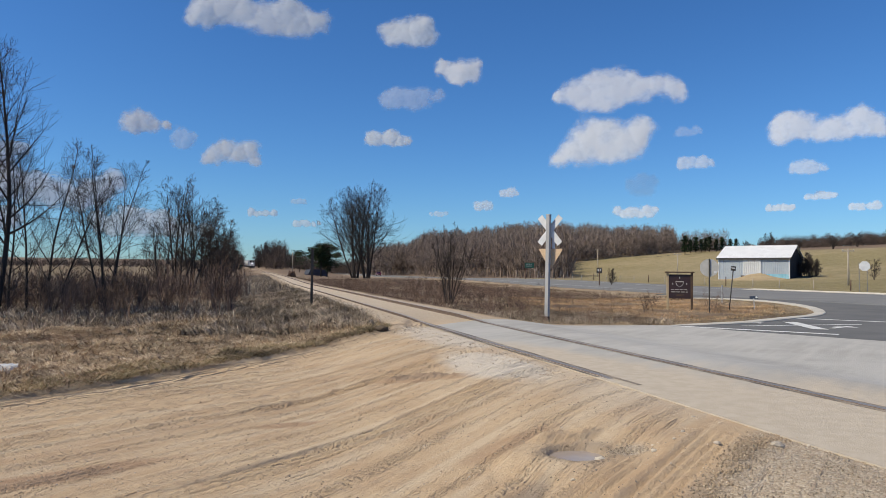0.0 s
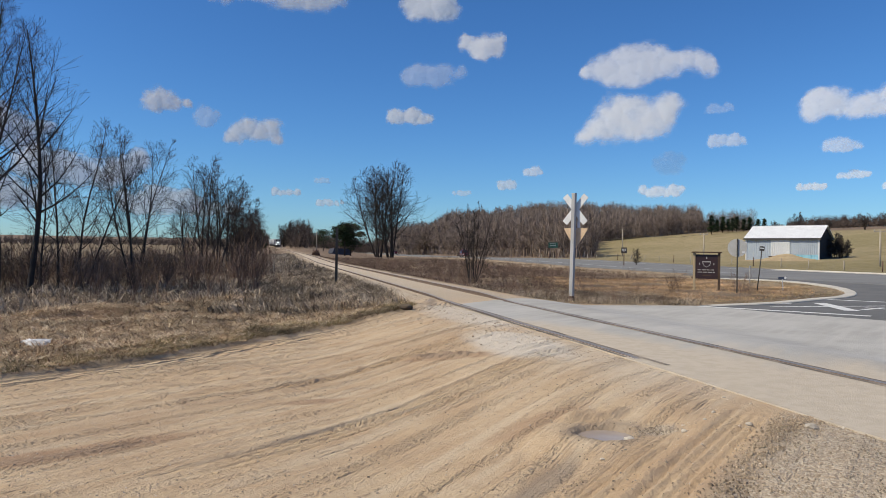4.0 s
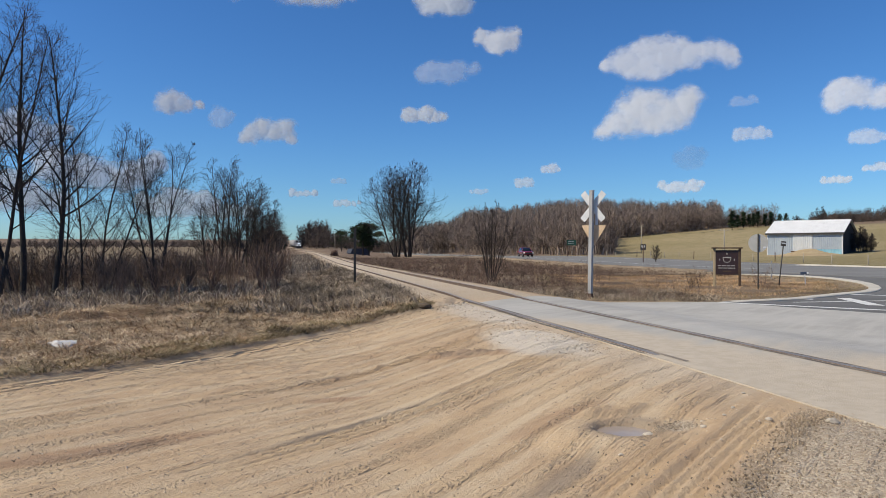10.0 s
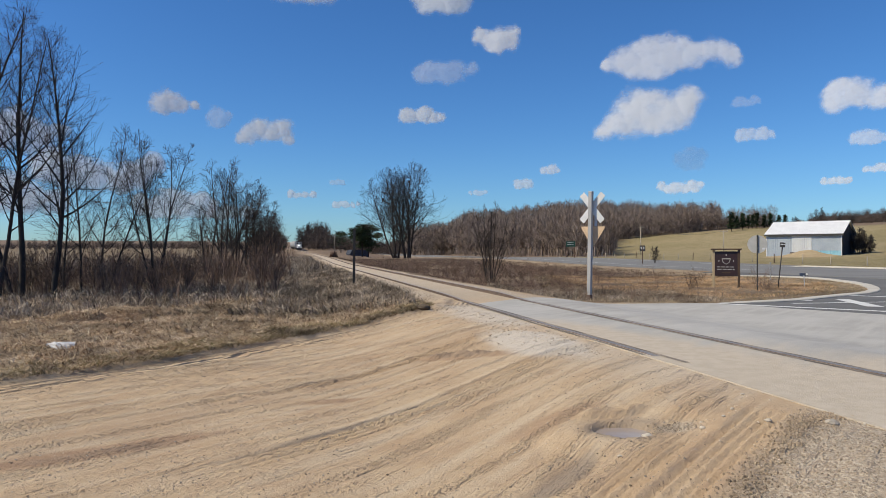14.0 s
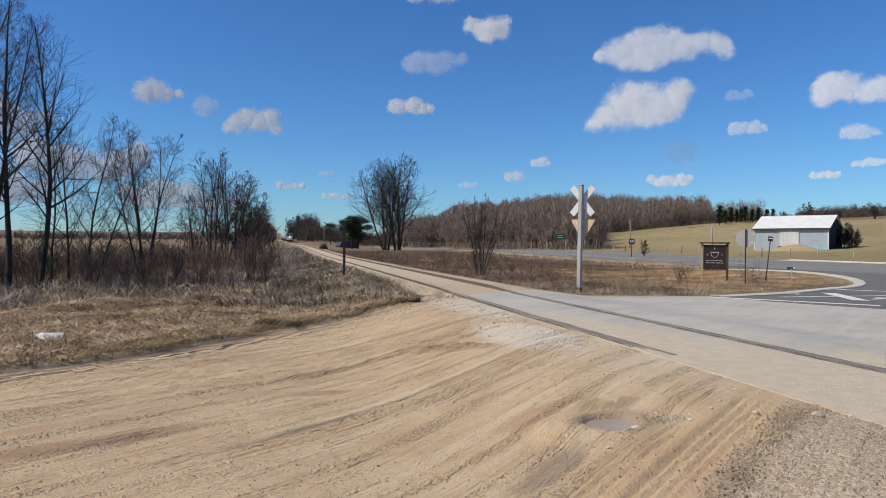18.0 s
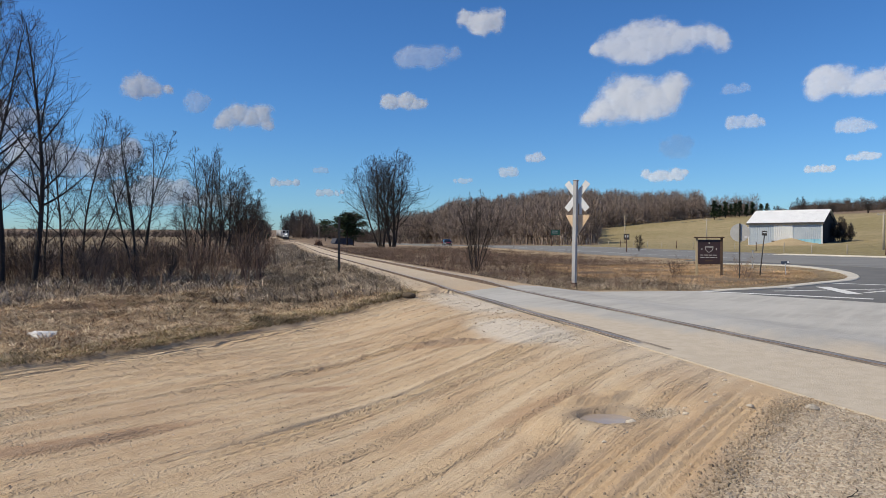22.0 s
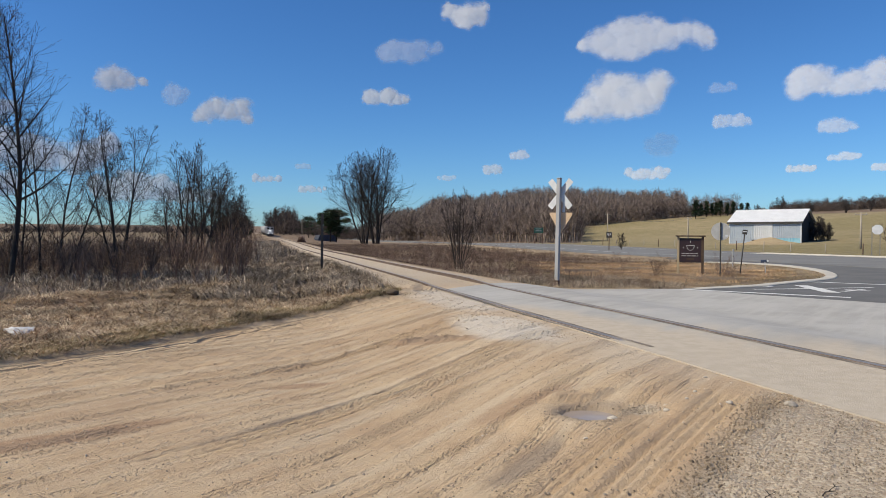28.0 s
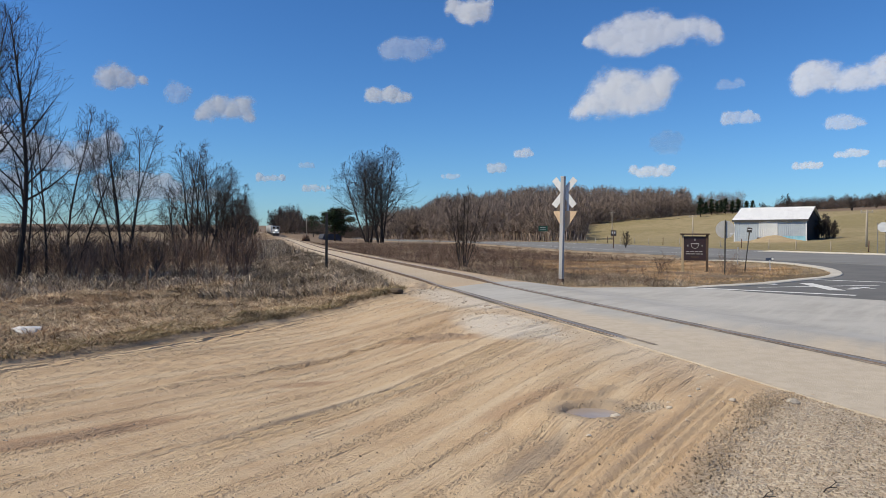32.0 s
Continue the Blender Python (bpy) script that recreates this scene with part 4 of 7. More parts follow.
def welcome_sign():
    x, y = polar(22.85, 31.8)
    th = thing("welcome_sign", pose(x, y, lay(x, y), 0, 0, -24), "dark maroon welcome board with a small roof on pale timber posts", "sign")
    for u, mat, text in ((-0.5, "timber", "pale timber post"), (0.5, "dark_wood", "dark brown post")):
        part("post", box(u - 0.05, u + 0.05, -0.05, 0.05, -0.4, 1.62, 0.008), M[mat], th, text)
    part("panel", box(-0.45, 0.45, -0.03, 0.03, 0.5, 1.55, 0.006), M["maroon"], th, "dark maroon painted board")
    part("roof_board", box(-0.62, 0.62, -0.14, 0.14, 1.62, 1.675, 0.01), M["dark_wood"], th, "dark brown roof board")
    # pale emblem and rows of writing too small to read
    part("emblem", plate([(-0.17, 1.26), (0.17, 1.26), (0.17, 1.2), (0.13, 1.08), (0.0, 0.99), (-0.13, 1.08), (-0.17, 1.2)], 0.008), M["sign_pale"], th, "pale shield emblem").matrix_basis = pose(0, -0.033, 0)
    part("emblem_field", plate([(-0.145, 1.215), (0.145, 1.215), (0.11, 1.095), (0.0, 1.015), (-0.11, 1.095)], 0.008), M["maroon"], th).matrix_basis = pose(0, -0.036, 0)
    part("finial", box(-0.02, 0.02, -0.037, -0.03, 1.36, 1.44), M["sign_pale"], th)
    for u in (-0.29, 0.29):
        part("side_mark", box(u - 0.018, u + 0.018, -0.037, -0.03, 1.11, 1.18), M["sign_pale"], th)
    for row, (z, cells) in enumerate(((0.87, (-0.36, -0.2, 0.0, 0.16, 0.34)), (0.77, (-0.36, -0.14, 0.05, 0.26, 0.36)))):
        for a, b in zip(cells, cells[1:]):
            part("writing_bar", box(a, b - 0.035, -0.036, -0.03, z, z + 0.035), M["sign_pale"], th)
    part("scroll", plate([(-0.14, 0.62), (0.14, 0.62), (0.17, 0.65), (0.14, 0.68), (-0.14, 0.68), (-0.17, 0.65)], 0.006), M["dark_wood"], th).matrix_basis = pose(0, -0.033, 0)


def small_posts():
    x, y = polar(26.44, 32.5)
    th = thing("name_sign", pose(x, y, lay(x, y), 0, 5.5, -24), "small dark box sign on a leaning dark steel pole", "sign")
    part("pole", rod((0, 0, -0.4), (0, 0, 1.95), 0.024), M["black_steel"], th)
    part("sign_box", box(-0.1, 0.1, -0.03, 0.03, 1.74, 1.94, 0.008), M["black_steel"], th, "dark sign plate")
    part("plate_bar", box(-0.08, 0.08, -0.036, -0.028, 1.84, 1.88), M["white_paint"], th)
    x, y = polar(28.2, 34.4)
    th = thing("marker_sign", pose(x, y, lay(x, y), 0, -3, -28), "small dark blue marker plate on a short steel stake", "marker sign")
    part("stake", box(-0.02, 0.02, -0.015, 0.015, -0.3, 0.5), M["galv"], th)
    part("plate", box(-0.17, 0.17, -0.012, 0.012, 0.48, 0.6, 0.004), M["blue_sign"], th)
    part("reflector", rod((0.12, -0.02, 0.55), (0.12, -0.01, 0.55), 0.05), M["white_paint"], th)
    x, y = polar(25.92, 41.0)
    th = thing("marker_post", pose(x, y, lay(x, y), 0, 1, 0), "slim grey plastic marker post in the grass", "marker post")
    part("post", box(-0.03, 0.03, -0.012, 0.012, -0.2, 0.95, 0.006), M["sign_back"], th)
    part("band", box(-0.036, 0.036, -0.014, 0.014, 0.85, 0.95), M["sign_back"], th)
    # tall dark post in the weeds beside the track
    x, y = -2.95, 24.3
    th = thing("steel_post", pose(x, y, lay(x, y), 0, 0.2, 8), "tall slim dark steel post in the weeds beside the track", "post")
    part("flange_plate", box(-0.045, 0.045, -0.006, 0.006, -0.4, 2.12), M["black_steel"], th)
    part("web_plate", box(-0.006, 0.006, -0.006, 0.05, -0.4, 2.12), M["black_steel"], th)
    # short wooden stake in the verge
    x, y = -5.6, 23.9
    th = thing("wooden_stake", pose(x, y, lay(x, y), 3, -6, 0), "short weathered wooden stake in the dry grass", "stake")
    part("stake", rod((0, 0, -0.3), (0.04, 0, 0.85), 0.035, 0.025, 7), M["bark_dark"], th)


def polar(az, r):
    return r * math.sin(radians(az)), r * math.cos(radians(az))


def highway_signs():
    x, y = polar(16.63, 83)
    th = thing("route_sign", pose(x, y, lay(x, y), 0, 0, -14), "square dark route sign on a post beside the highway", "road sign")
    part("post", box(-0.05, 0.05, -0.04, 0.04, -0.4, 2.1), M["rust_steel"], th)
    part("panel", box(-0.32, 0.32, -0.03, 0.0, 1.45, 2.12, 0.01), M["black_steel"], th, "dark square panel")
    part("shield", plate([(-0.2, 1.98), (0.2, 1.98), (0.22, 1.8), (0.0, 1.58), (-0.22, 1.8)], 0.006), M["sign_back"], th).matrix_basis = pose(0, -0.034, 0)
    x, y = polar(10.97, 130)
    th = thing("guide_sign", pose(x, y, lay(x, y), 0, 0, -10), "green highway guide sign on two posts", "road sign")
    for u in (-0.7, 0.7):
        part("post", box(u - 0.05, u + 0.05, -0.05, 0.05, -0.4, 3.0), M["rust_steel"], th)
    part("panel", box(-0.85, 0.85, -0.06, -0.05, 2.1, 3.1), M["green_sign"], th, "green panel")
    for z in (2.8, 2.45):
        part("writing_bar", box(-0.6, 0.5, -0.066, -0.058, z, z + 0.09), M["sign_back"], th)
    x, y = polar(35.25, 66)
    th = thing("stop_sign", pose(x, y, lay(x, y), 0, 0, -35), "pale octagonal sign back on two slim posts across the highway", "stop sign")
    for u in (-0.28, 0.28):
        part("post", box(u - 0.03, u + 0.03, -0.03, 0.03, -0.4, 2.6), M["post_dull"], th)
    part("panel", plate(oct_points(0.42), 0.01), M["white_paint"], th, "pale octagonal panel").matrix_basis = pose(0.1, -0.04, 2.25)
    for az, r, h, b in ((22.65, 135, 4.9, True), (34.33, 100, 4.6, True), (28.0, 180, 6.5, True), (16.5, 190, 7.5, True), (-8.55, 300, 9.0, False), (10.0, 260, 8.5, True)):
        x, y = polar(az, r)
        th = thing("utility_pole", pose(x, y, lay(x, y), 0, 0, -20), "weathered wooden utility pole beside the highway", "utility pole", "utility poles")
        part("pole", rod((0, 0, -0.6), (0, 0, h), 0.14, 0.1, 9), M["pole_wood"], th)
        if b:
            part("crossarm", box(-0.7, 0.7, -0.06, 0.06, h - 0.35, h - 0.22), M["pole_wood"], th)
            for u in (-0.6, 0.6):
                part("insulator", rod((u, 0, h - 0.22), (u, 0, h - 0.08), 0.05, 0.03, 7), M["galv"], th)
    a, b = Vector((*polar(22.65, 135), 0)), Vector((*polar(16.5, 190), 0))
    bm = bmesh.new()
    prev = None
    za, zb = lay(a.x, a.y, 4.7), lay(b.x, b.y, 7.3)
    for i in range(13):
        u = i / 12
        p = a.lerp(b, u)
        p.z = za + (zb - za) * u - 1.2 * 4 * u * (1 - u)
        if prev is not None:
            merge(bm, rod(prev, p, 0.025, n=4))
        prev = p
    th = thing("power_line", pose(0, 0, 0), "thin dark power line hung between poles", "wire")
    part("wire", bm, M["wire"], th)
    rr = random.Random(3)
    for i in range(26):
        px, py = hw_point(53 + rr.uniform(-0.3, 0.3), 38 + i * 5.0)
        th = thing("fence_post", pose(px, py, lay(px, py), rr.uniform(-3, 3), rr.uniform(-3, 3), 0), "short weathered fence post at the field's edge", "fence post", "fence posts along the field")
        part("post", rod((0, 0, -0.3), (0, 0, rr.uniform(0.85, 1.15)), 0.06, 0.05, 7), M["pole_wood"] if i % 4 else M["rust_steel"], th)


crossbuck()
stop_sign()
welcome_sign()
small_posts()
highway_signs()

# ---- buildings ----
def barn():
    X, Y = polar(30.55, 130)
    base = 0.97
    L, W, H, R = 11.5, 10.5, 3.95, 2.15
    # local x from 0 at the far end to L at the gable that faces the road
    m = Matrix.Translation((X - 0.749 * L, Y + 0.663 * L, base)) @ Matrix(((0.749, 0.663, 0, 0), (-0.663, 0.749, 0, 0), (0, 0, 1, 0), (0, 0, 0, 1)))
    th = thing("barn", m, "pale blue-grey metal barn with a white roof and a sliding door", "barn")
    # front wall in ribbed sheets, left and right of the door
    dx0, dx1 = 4.2, 7.05

    def sheet(x0, x1, z0, z1, n, mat, name, label="", y=0.0, thick=0.12):
        step = (x1 - x0) / n
        front = []
        for i in range(n):
            p = x0 + i * step
            front += [(p, y), (p + step * 0.72, y), (p + step * 0.8, y + 0.035), (p + step * 0.94, y + 0.035)]
        front.append((x1, y))
        ring = front + [(x1, y + thick), (x0, y + thick)]
        bm = bmesh.new()
        lo, hi = [bm.verts.new((p, q, z0)) for p, q in ring], [bm.verts.new((p, q, z1)) for p, q in ring]
        k = len(ring)
        for i in range(k):
            bm.faces.new((lo[i], lo[(i + 1) % k], hi[(i + 1) % k], hi[i]))
        bm.faces.new(lo[::-1])
        bm.faces.new(hi)
        return part(name, bm, mat, th, label)
    sheet(0, dx0, 0.0, H, 14, M["barn_wall"], "front_wall")
    sheet(dx1, L, 1.05, H, 15, M["barn_wall"], "front_wall")
    sheet(dx1, L - 0.0, -0.8, 1.05, 9, M["barn_blue"], "blue_siding", "faded turquoise siding", 0.02, 0.1)
    part("door_lintel", box(dx0, dx1, 0.02, 0.12, 3.6, H), M["barn_wall"], th)
    door = sheet(dx0 - 0.1, dx1 + 0.05, 0.75, 3.62, 9, M["barn_door"], "sliding_door", "pale sliding door", -0.1, 0.08)
    part("door_track", box(0.6, dx1 + 0.3, -0.14, -0.02, 3.62, 3.76), M["loco_dark"], th, "dark sliding door rail")
    part("door_sill", box(dx0 - 0.4, dx1 + 0.4, -0.35, 0.1, 0.55, 0.75), M["dark_wood"], th)
    part("foundation", box(dx0, dx1, 0.02, 0.12, -0.8, 0.55), M["concrete"], th)
    part("front_footing", box(-0.05, dx0, -0.05, 0.1, -0.9, 0.05), M["concrete"], th)
    for u in (0.0, L):
        part("corner_trim", box(u - 0.09, u + 0.09, -0.06, 0.09, -0.8 if u else 0, H), M["white_paint"], th, "white corner trim")
    part("back_wall", box(0, L, W - 0.12, W, -0.8, H), M["barn_wall"], th)
    # gable away from the sun takes a shade-dark colour, the other the wall colour
    for u, mat in ((L, M["barn_gable_shade"]), (0, M["barn_wall"])):
        bm = plate([(0.1, -0.9), (W - 0.1, -0.9), (W - 0.1, H), (W / 2, H + R - 0.05), (0.1, H)], 0.12)
        ob = part("gable_wall", bm, mat, th, "gable wall with its shade put into a near-black colour" if u else "")
        ob.matrix_basis = Matrix.Translation((u - 0.07 if u else 0.07, 0, 0)) @ Matrix.Rotation(radians(90), 4, "Z")
        if u:
            part("vent", box(u - 0.005, u + 0.02, W / 2 - 0.4, W / 2 + 0.4, H + 0.5, H + 1.1), M["dark_wood"], th)
    # roof slopes in standing-seam panels
    slope = math.atan2(R, W / 2)
    run = (W / 2 + 0.35) / math.cos(slope)
    n = 13
    for side in (0, 1):
        for i in range(n):
            a, b = -0.35 + i * (L + 0.7) / n, -0.35 + (i + 1) * (L + 0.7) / n
            bm = box(a, b, 0, run, 0, 0.05)
            box(b - 0.05, b, 0, run, 0.0, 0.062, 0.0, bm)
            ob = part("roof_panel", bm, M["barn_roof"], th)
            if side == 0:
                ob.matrix_basis = Matrix.Translation((0, -0.35, H - 0.35 * math.tan(slope))) @ Matrix.Rotation(slope, 4, "X")
            else:
                ob.matrix_basis = Matrix.Translation((L, W + 0.35, H - 0.35 * math.tan(slope))) @ Matrix.Rotation(math.pi, 4, "Z") @ Matrix.Rotation(slope, 4, "X")
    part("ridge_cap", box(-0.35, L + 0.35, W / 2 - 0.2, W / 2 + 0.2, H + R + 0.0, H + R + 0.09, 0.03), M["barn_roof"], th)
    # dark colour here stands for the shade below the eave
    part("fascia", box(-0.35, L + 0.35, -0.37, -0.33, H - 0.42, H - 0.12), M["loco_dark"], th, "eave board coloured dark for the shade under the roof edge")
    part("floor_slab", box(0.1, L - 0.1, 0.15, W - 0.15, -0.9, -0.6), M["concrete"], th)
    # earth ramp before the door
    gx, gy = np.meshgrid(np.linspace(-4.5, 7.5, 31), np.linspace(-8, 0.3, 21))
    h = 1.0 * np.exp(-((gx - 2.0) / 2.6) ** 2) * smooth(gy, -7.5, -0.5) + 0.15 * fbm(gx * 1.3, gy * 1.3)
    wx, wy = X - 0.749 * L + 0.749 * (gx + 4.5) + 0.663 * gy, Y + 0.663 * L - 0.663 * (gx + 4.5) + 0.749 * gy
    idx = np.arange(gx.size).reshape(gx.shape)
    F = np.stack([idx[:-1, :-1], idx[:-1, 1:], idx[1:, 1:], idx[1:, :-1]], -1).reshape(-1, 4)
    edge = np.minimum.reduce([gx + 4.5, 7.5 - gx, gy + 8])
    z = land(wx, wy) + h * smooth(edge, 0, 1.5) - 0.06
    me = mesh_of("earth_ramp", np.stack([wx, wy, z], -1).reshape(-1, 3), F, M["mound"], True)
    tagged(new("earth_ramp", me), "grassy earth ramp heaped before the barn door", "earth ramp", kind="structure")


M["mound"] = surface("mound", (0.34, 0.25, 0.14), (0.42, 0.33, 0.2), 0.8, 5, 0.95, c=(0.2, 0.15, 0.09), relief=0.8, depth=0.1)
barn()


def far_house():
    x, y = polar(-6.65, 232)
    th = thing("house", pose(x, y, lay(x, y) - 2.0, 0, 0, 20), "low blue-grey house half hidden behind the pine", "house")
    part("wall", box(-3, 3, -3, 3, -0.5, 2.6), M["house_blue"], th)
    bm = plate([(-3.3, 2.55), (3.3, 2.55), (2.6, 4.0), (-2.6, 4.0)], 6.8)
    part("roof", bm, M["roof_dark"], th)
    for u in (-1.8, 0.2, 1.9):
        w = part("window", box(u - 0.45, u + 0.45, -3.04, -2.98, 0.9, 2.0), M["car_glass"], th)
        part("frame", box(u - 0.52, u + 0.52, -3.03, -2.99, 0.82, 0.9), M["white_paint"], w)
    x, y = polar(-8.6, 130)
    th = thing("brush_pile", pose(x, y, lay(x, y), 0, 0, 30), "small brown heap of brush beside the track", "brush pile")
    bm = bmesh.new()
    rr = random.Random(8)
    for i in range(60):
        a = rr.uniform(0, 6.28)
        p = Vector((math.cos(a) * rr.uniform(0.3, 0.9), math.sin(a) * rr.uniform(0.3, 0.9), 0))
        q = Vector((rr.uniform(-0.6, 0.6), rr.uniform(-0.6, 0.6), rr.uniform(0.5, 1.2)))
        merge(bm, rod(p, q, 0.07, 0.03, 4))
    part("branches", bm, M["rust_steel"], th)


far_house()

# ---- trees, bushes and grass ----
def tubes(P0, P1, R0, R1, k=3):
    """Tapered tubes, one for each pair of points: vertices and faces."""
    P0, P1, R0, R1 = (np.asarray(v, float) for v in (P0, P1, R0, R1))
    d = P1 - P0
    d /= np.linalg.norm(d, axis=1)[:, None] + 1e-9
    ref = np.where(np.abs(d[:, 2:3]) < 0.9, np.array([[0, 0, 1.0]]), np.array([[1.0, 0, 0]]))
    u = np.cross(d, ref)
    u /= np.linalg.norm(u, axis=1)[:, None] + 1e-9
    w = np.cross(d, u)
    a = np.arange(k) * 2 * np.pi / k
    ring = u[:, None] * np.cos(a)[None, :, None] + w[:, None] * np.sin(a)[None, :, None]
    V = np.concatenate([P0[:, None] + ring * R0[:, None, None], P1[:, None] + ring * R1[:, None, None]], 1).reshape(-1, 3)
    i = np.arange(k)
    f = np.stack([i, (i + 1) % k, (i + 1) % k + k, i + k], 1)
    F = (f[None] + (np.arange(len(P0)) * 2 * k)[:, None, None]).reshape(-1, 4)
    return V, F


class Grower:
    """Grows a bare tree as a list of tapered pieces."""

    def __init__(self, seed, min_r, curl=0.07, up=0.06, split=((12, 16), (6, 8), (4, 5)), angle=(22, 45), ratio=(0.42, 0.62), steps=(9, 5, 3, 2), low=0.25):
        self.r, self.min_r, self.curl, self.up, self.split, self.angle, self.ratio, self.steps, self.low = random.Random(seed), min_r, curl, up, split, angle, ratio, steps, low
        self.seg = []

    def branch(self, p, d, length, rad, level):
        r = self.r
        n = self.steps[min(level, len(self.steps) - 1)]
        step = length / n
        kids = r.randint(*self.split[min(level, len(self.split) - 1)])
        at = sorted(r.uniform(0.3 if level else self.low, 1.0) for _ in range(kids))
        k = 0
        for i in range(n):
            d = (d + Vector((r.gauss(0, self.curl), r.gauss(0, self.curl), r.gauss(0, self.curl) + self.up * (1 if level else 0.5)))).normalized()
            q = p + d * step
            ra, rb = rad * (1 - 0.78 * i / n), rad * (1 - 0.78 * (i + 1) / n)
            self.seg.append((p, q, max(ra, self.min_r), max(rb, self.min_r), level))
            while k < len(at) and at[k] <= (i + 1) / n:
                start = p.lerp(q, min(max(at[k] * n - i, 0.0), 1.0))
                k += 1
                if level < self.depth:
                    a, t = radians(r.uniform(*self.angle)), r.uniform(0, 6.283)
                    side = d.orthogonal().normalized()
                    side.rotate(Matrix.Rotation(t, 3, d))
                    nd = (d * math.cos(a) + side * math.sin(a)).normalized()
                    left = 1.0 - 0.58 * at[k - 1]
                    self.branch(start, nd, length * r.uniform(*self.ratio) * left, rb * r.uniform(0.4, 0.62), level + 1)
            p = q
        return p


def grow(seed, height, rad, stems=1, depth=3, min_r=0.006, fan=12, **kw):
    g = Grower(seed, min_r, **kw)
    g.depth = depth
    for s in range(stems):
        a = g.r.uniform(0, 6.283)
        lean = radians(g.r.uniform(2, fan)) if stems > 1 else radians(g.r.uniform(0, 5))
        d = Vector((math.cos(a) * math.sin(lean), math.sin(a) * math.sin(lean), math.cos(lean)))
        off = Vector((math.cos(a), math.sin(a), 0)) * (rad * 1.6 * (stems > 1) * g.r.uniform(0.5, 1.6))
        g.branch(off - d * 0.15, d, height * g.r.uniform(0.72, 0.95) if stems > 1 else height * 0.9, rad * g.r.uniform(0.75, 1.0), 0)
    top = max(s[1].z for s in g.seg)
    k = height / top
    return [(a * k, b * k, ra, rb, lv) for a, b, ra, rb, lv in g.seg]


def seg_arrays(seg):
    return [np.array([s[0] for s in seg]), np.array([s[1] for s in seg]), np.array([s[2] for s in seg]), np.array([s[3] for s in seg])]


def tree(name, x, y, seg, label, category, group="", bark="bark", sink=0.0, turn=0.0):
    th = thing(name, pose(x, y, lay(x, y, -sink), 0, 0, turn), label, category, group)
    stem, run = [], []
    for s in seg:
        if s[4] == 0:
            if run and (run[-1][1] - s[0]).length > 1e-4:
                stem.append(run)
                run = []
            run.append(s)
    for run in stem + [run]:
        V, F = tubes(*seg_arrays(run), 7)
        part_me("trunk", mesh_of("trunk", V, F, M[bark], True), th)
    high = [s for s in seg if s[4] > 0]
    thick, thin = [s for s in high if s[2] > 0.014], [s for s in high if s[2] <= 0.014]
    Vs, Fs, I, n = [], [], [], 0
    for group_seg, k, which in ((thick, 4, 0), (thin, 3, 1)):
        if group_seg:
            V, F = tubes(*seg_arrays(group_seg), k)
            Vs.append(V)
            Fs.append(F + n)
            I += [which] * len(F)
            n += len(V)
    part_me("crown", mesh_of("crown", np.concatenate(Vs), np.concatenate(Fs), [M[bark], M["twig"]], False, I), th, "bare twiggy crown")
    return th


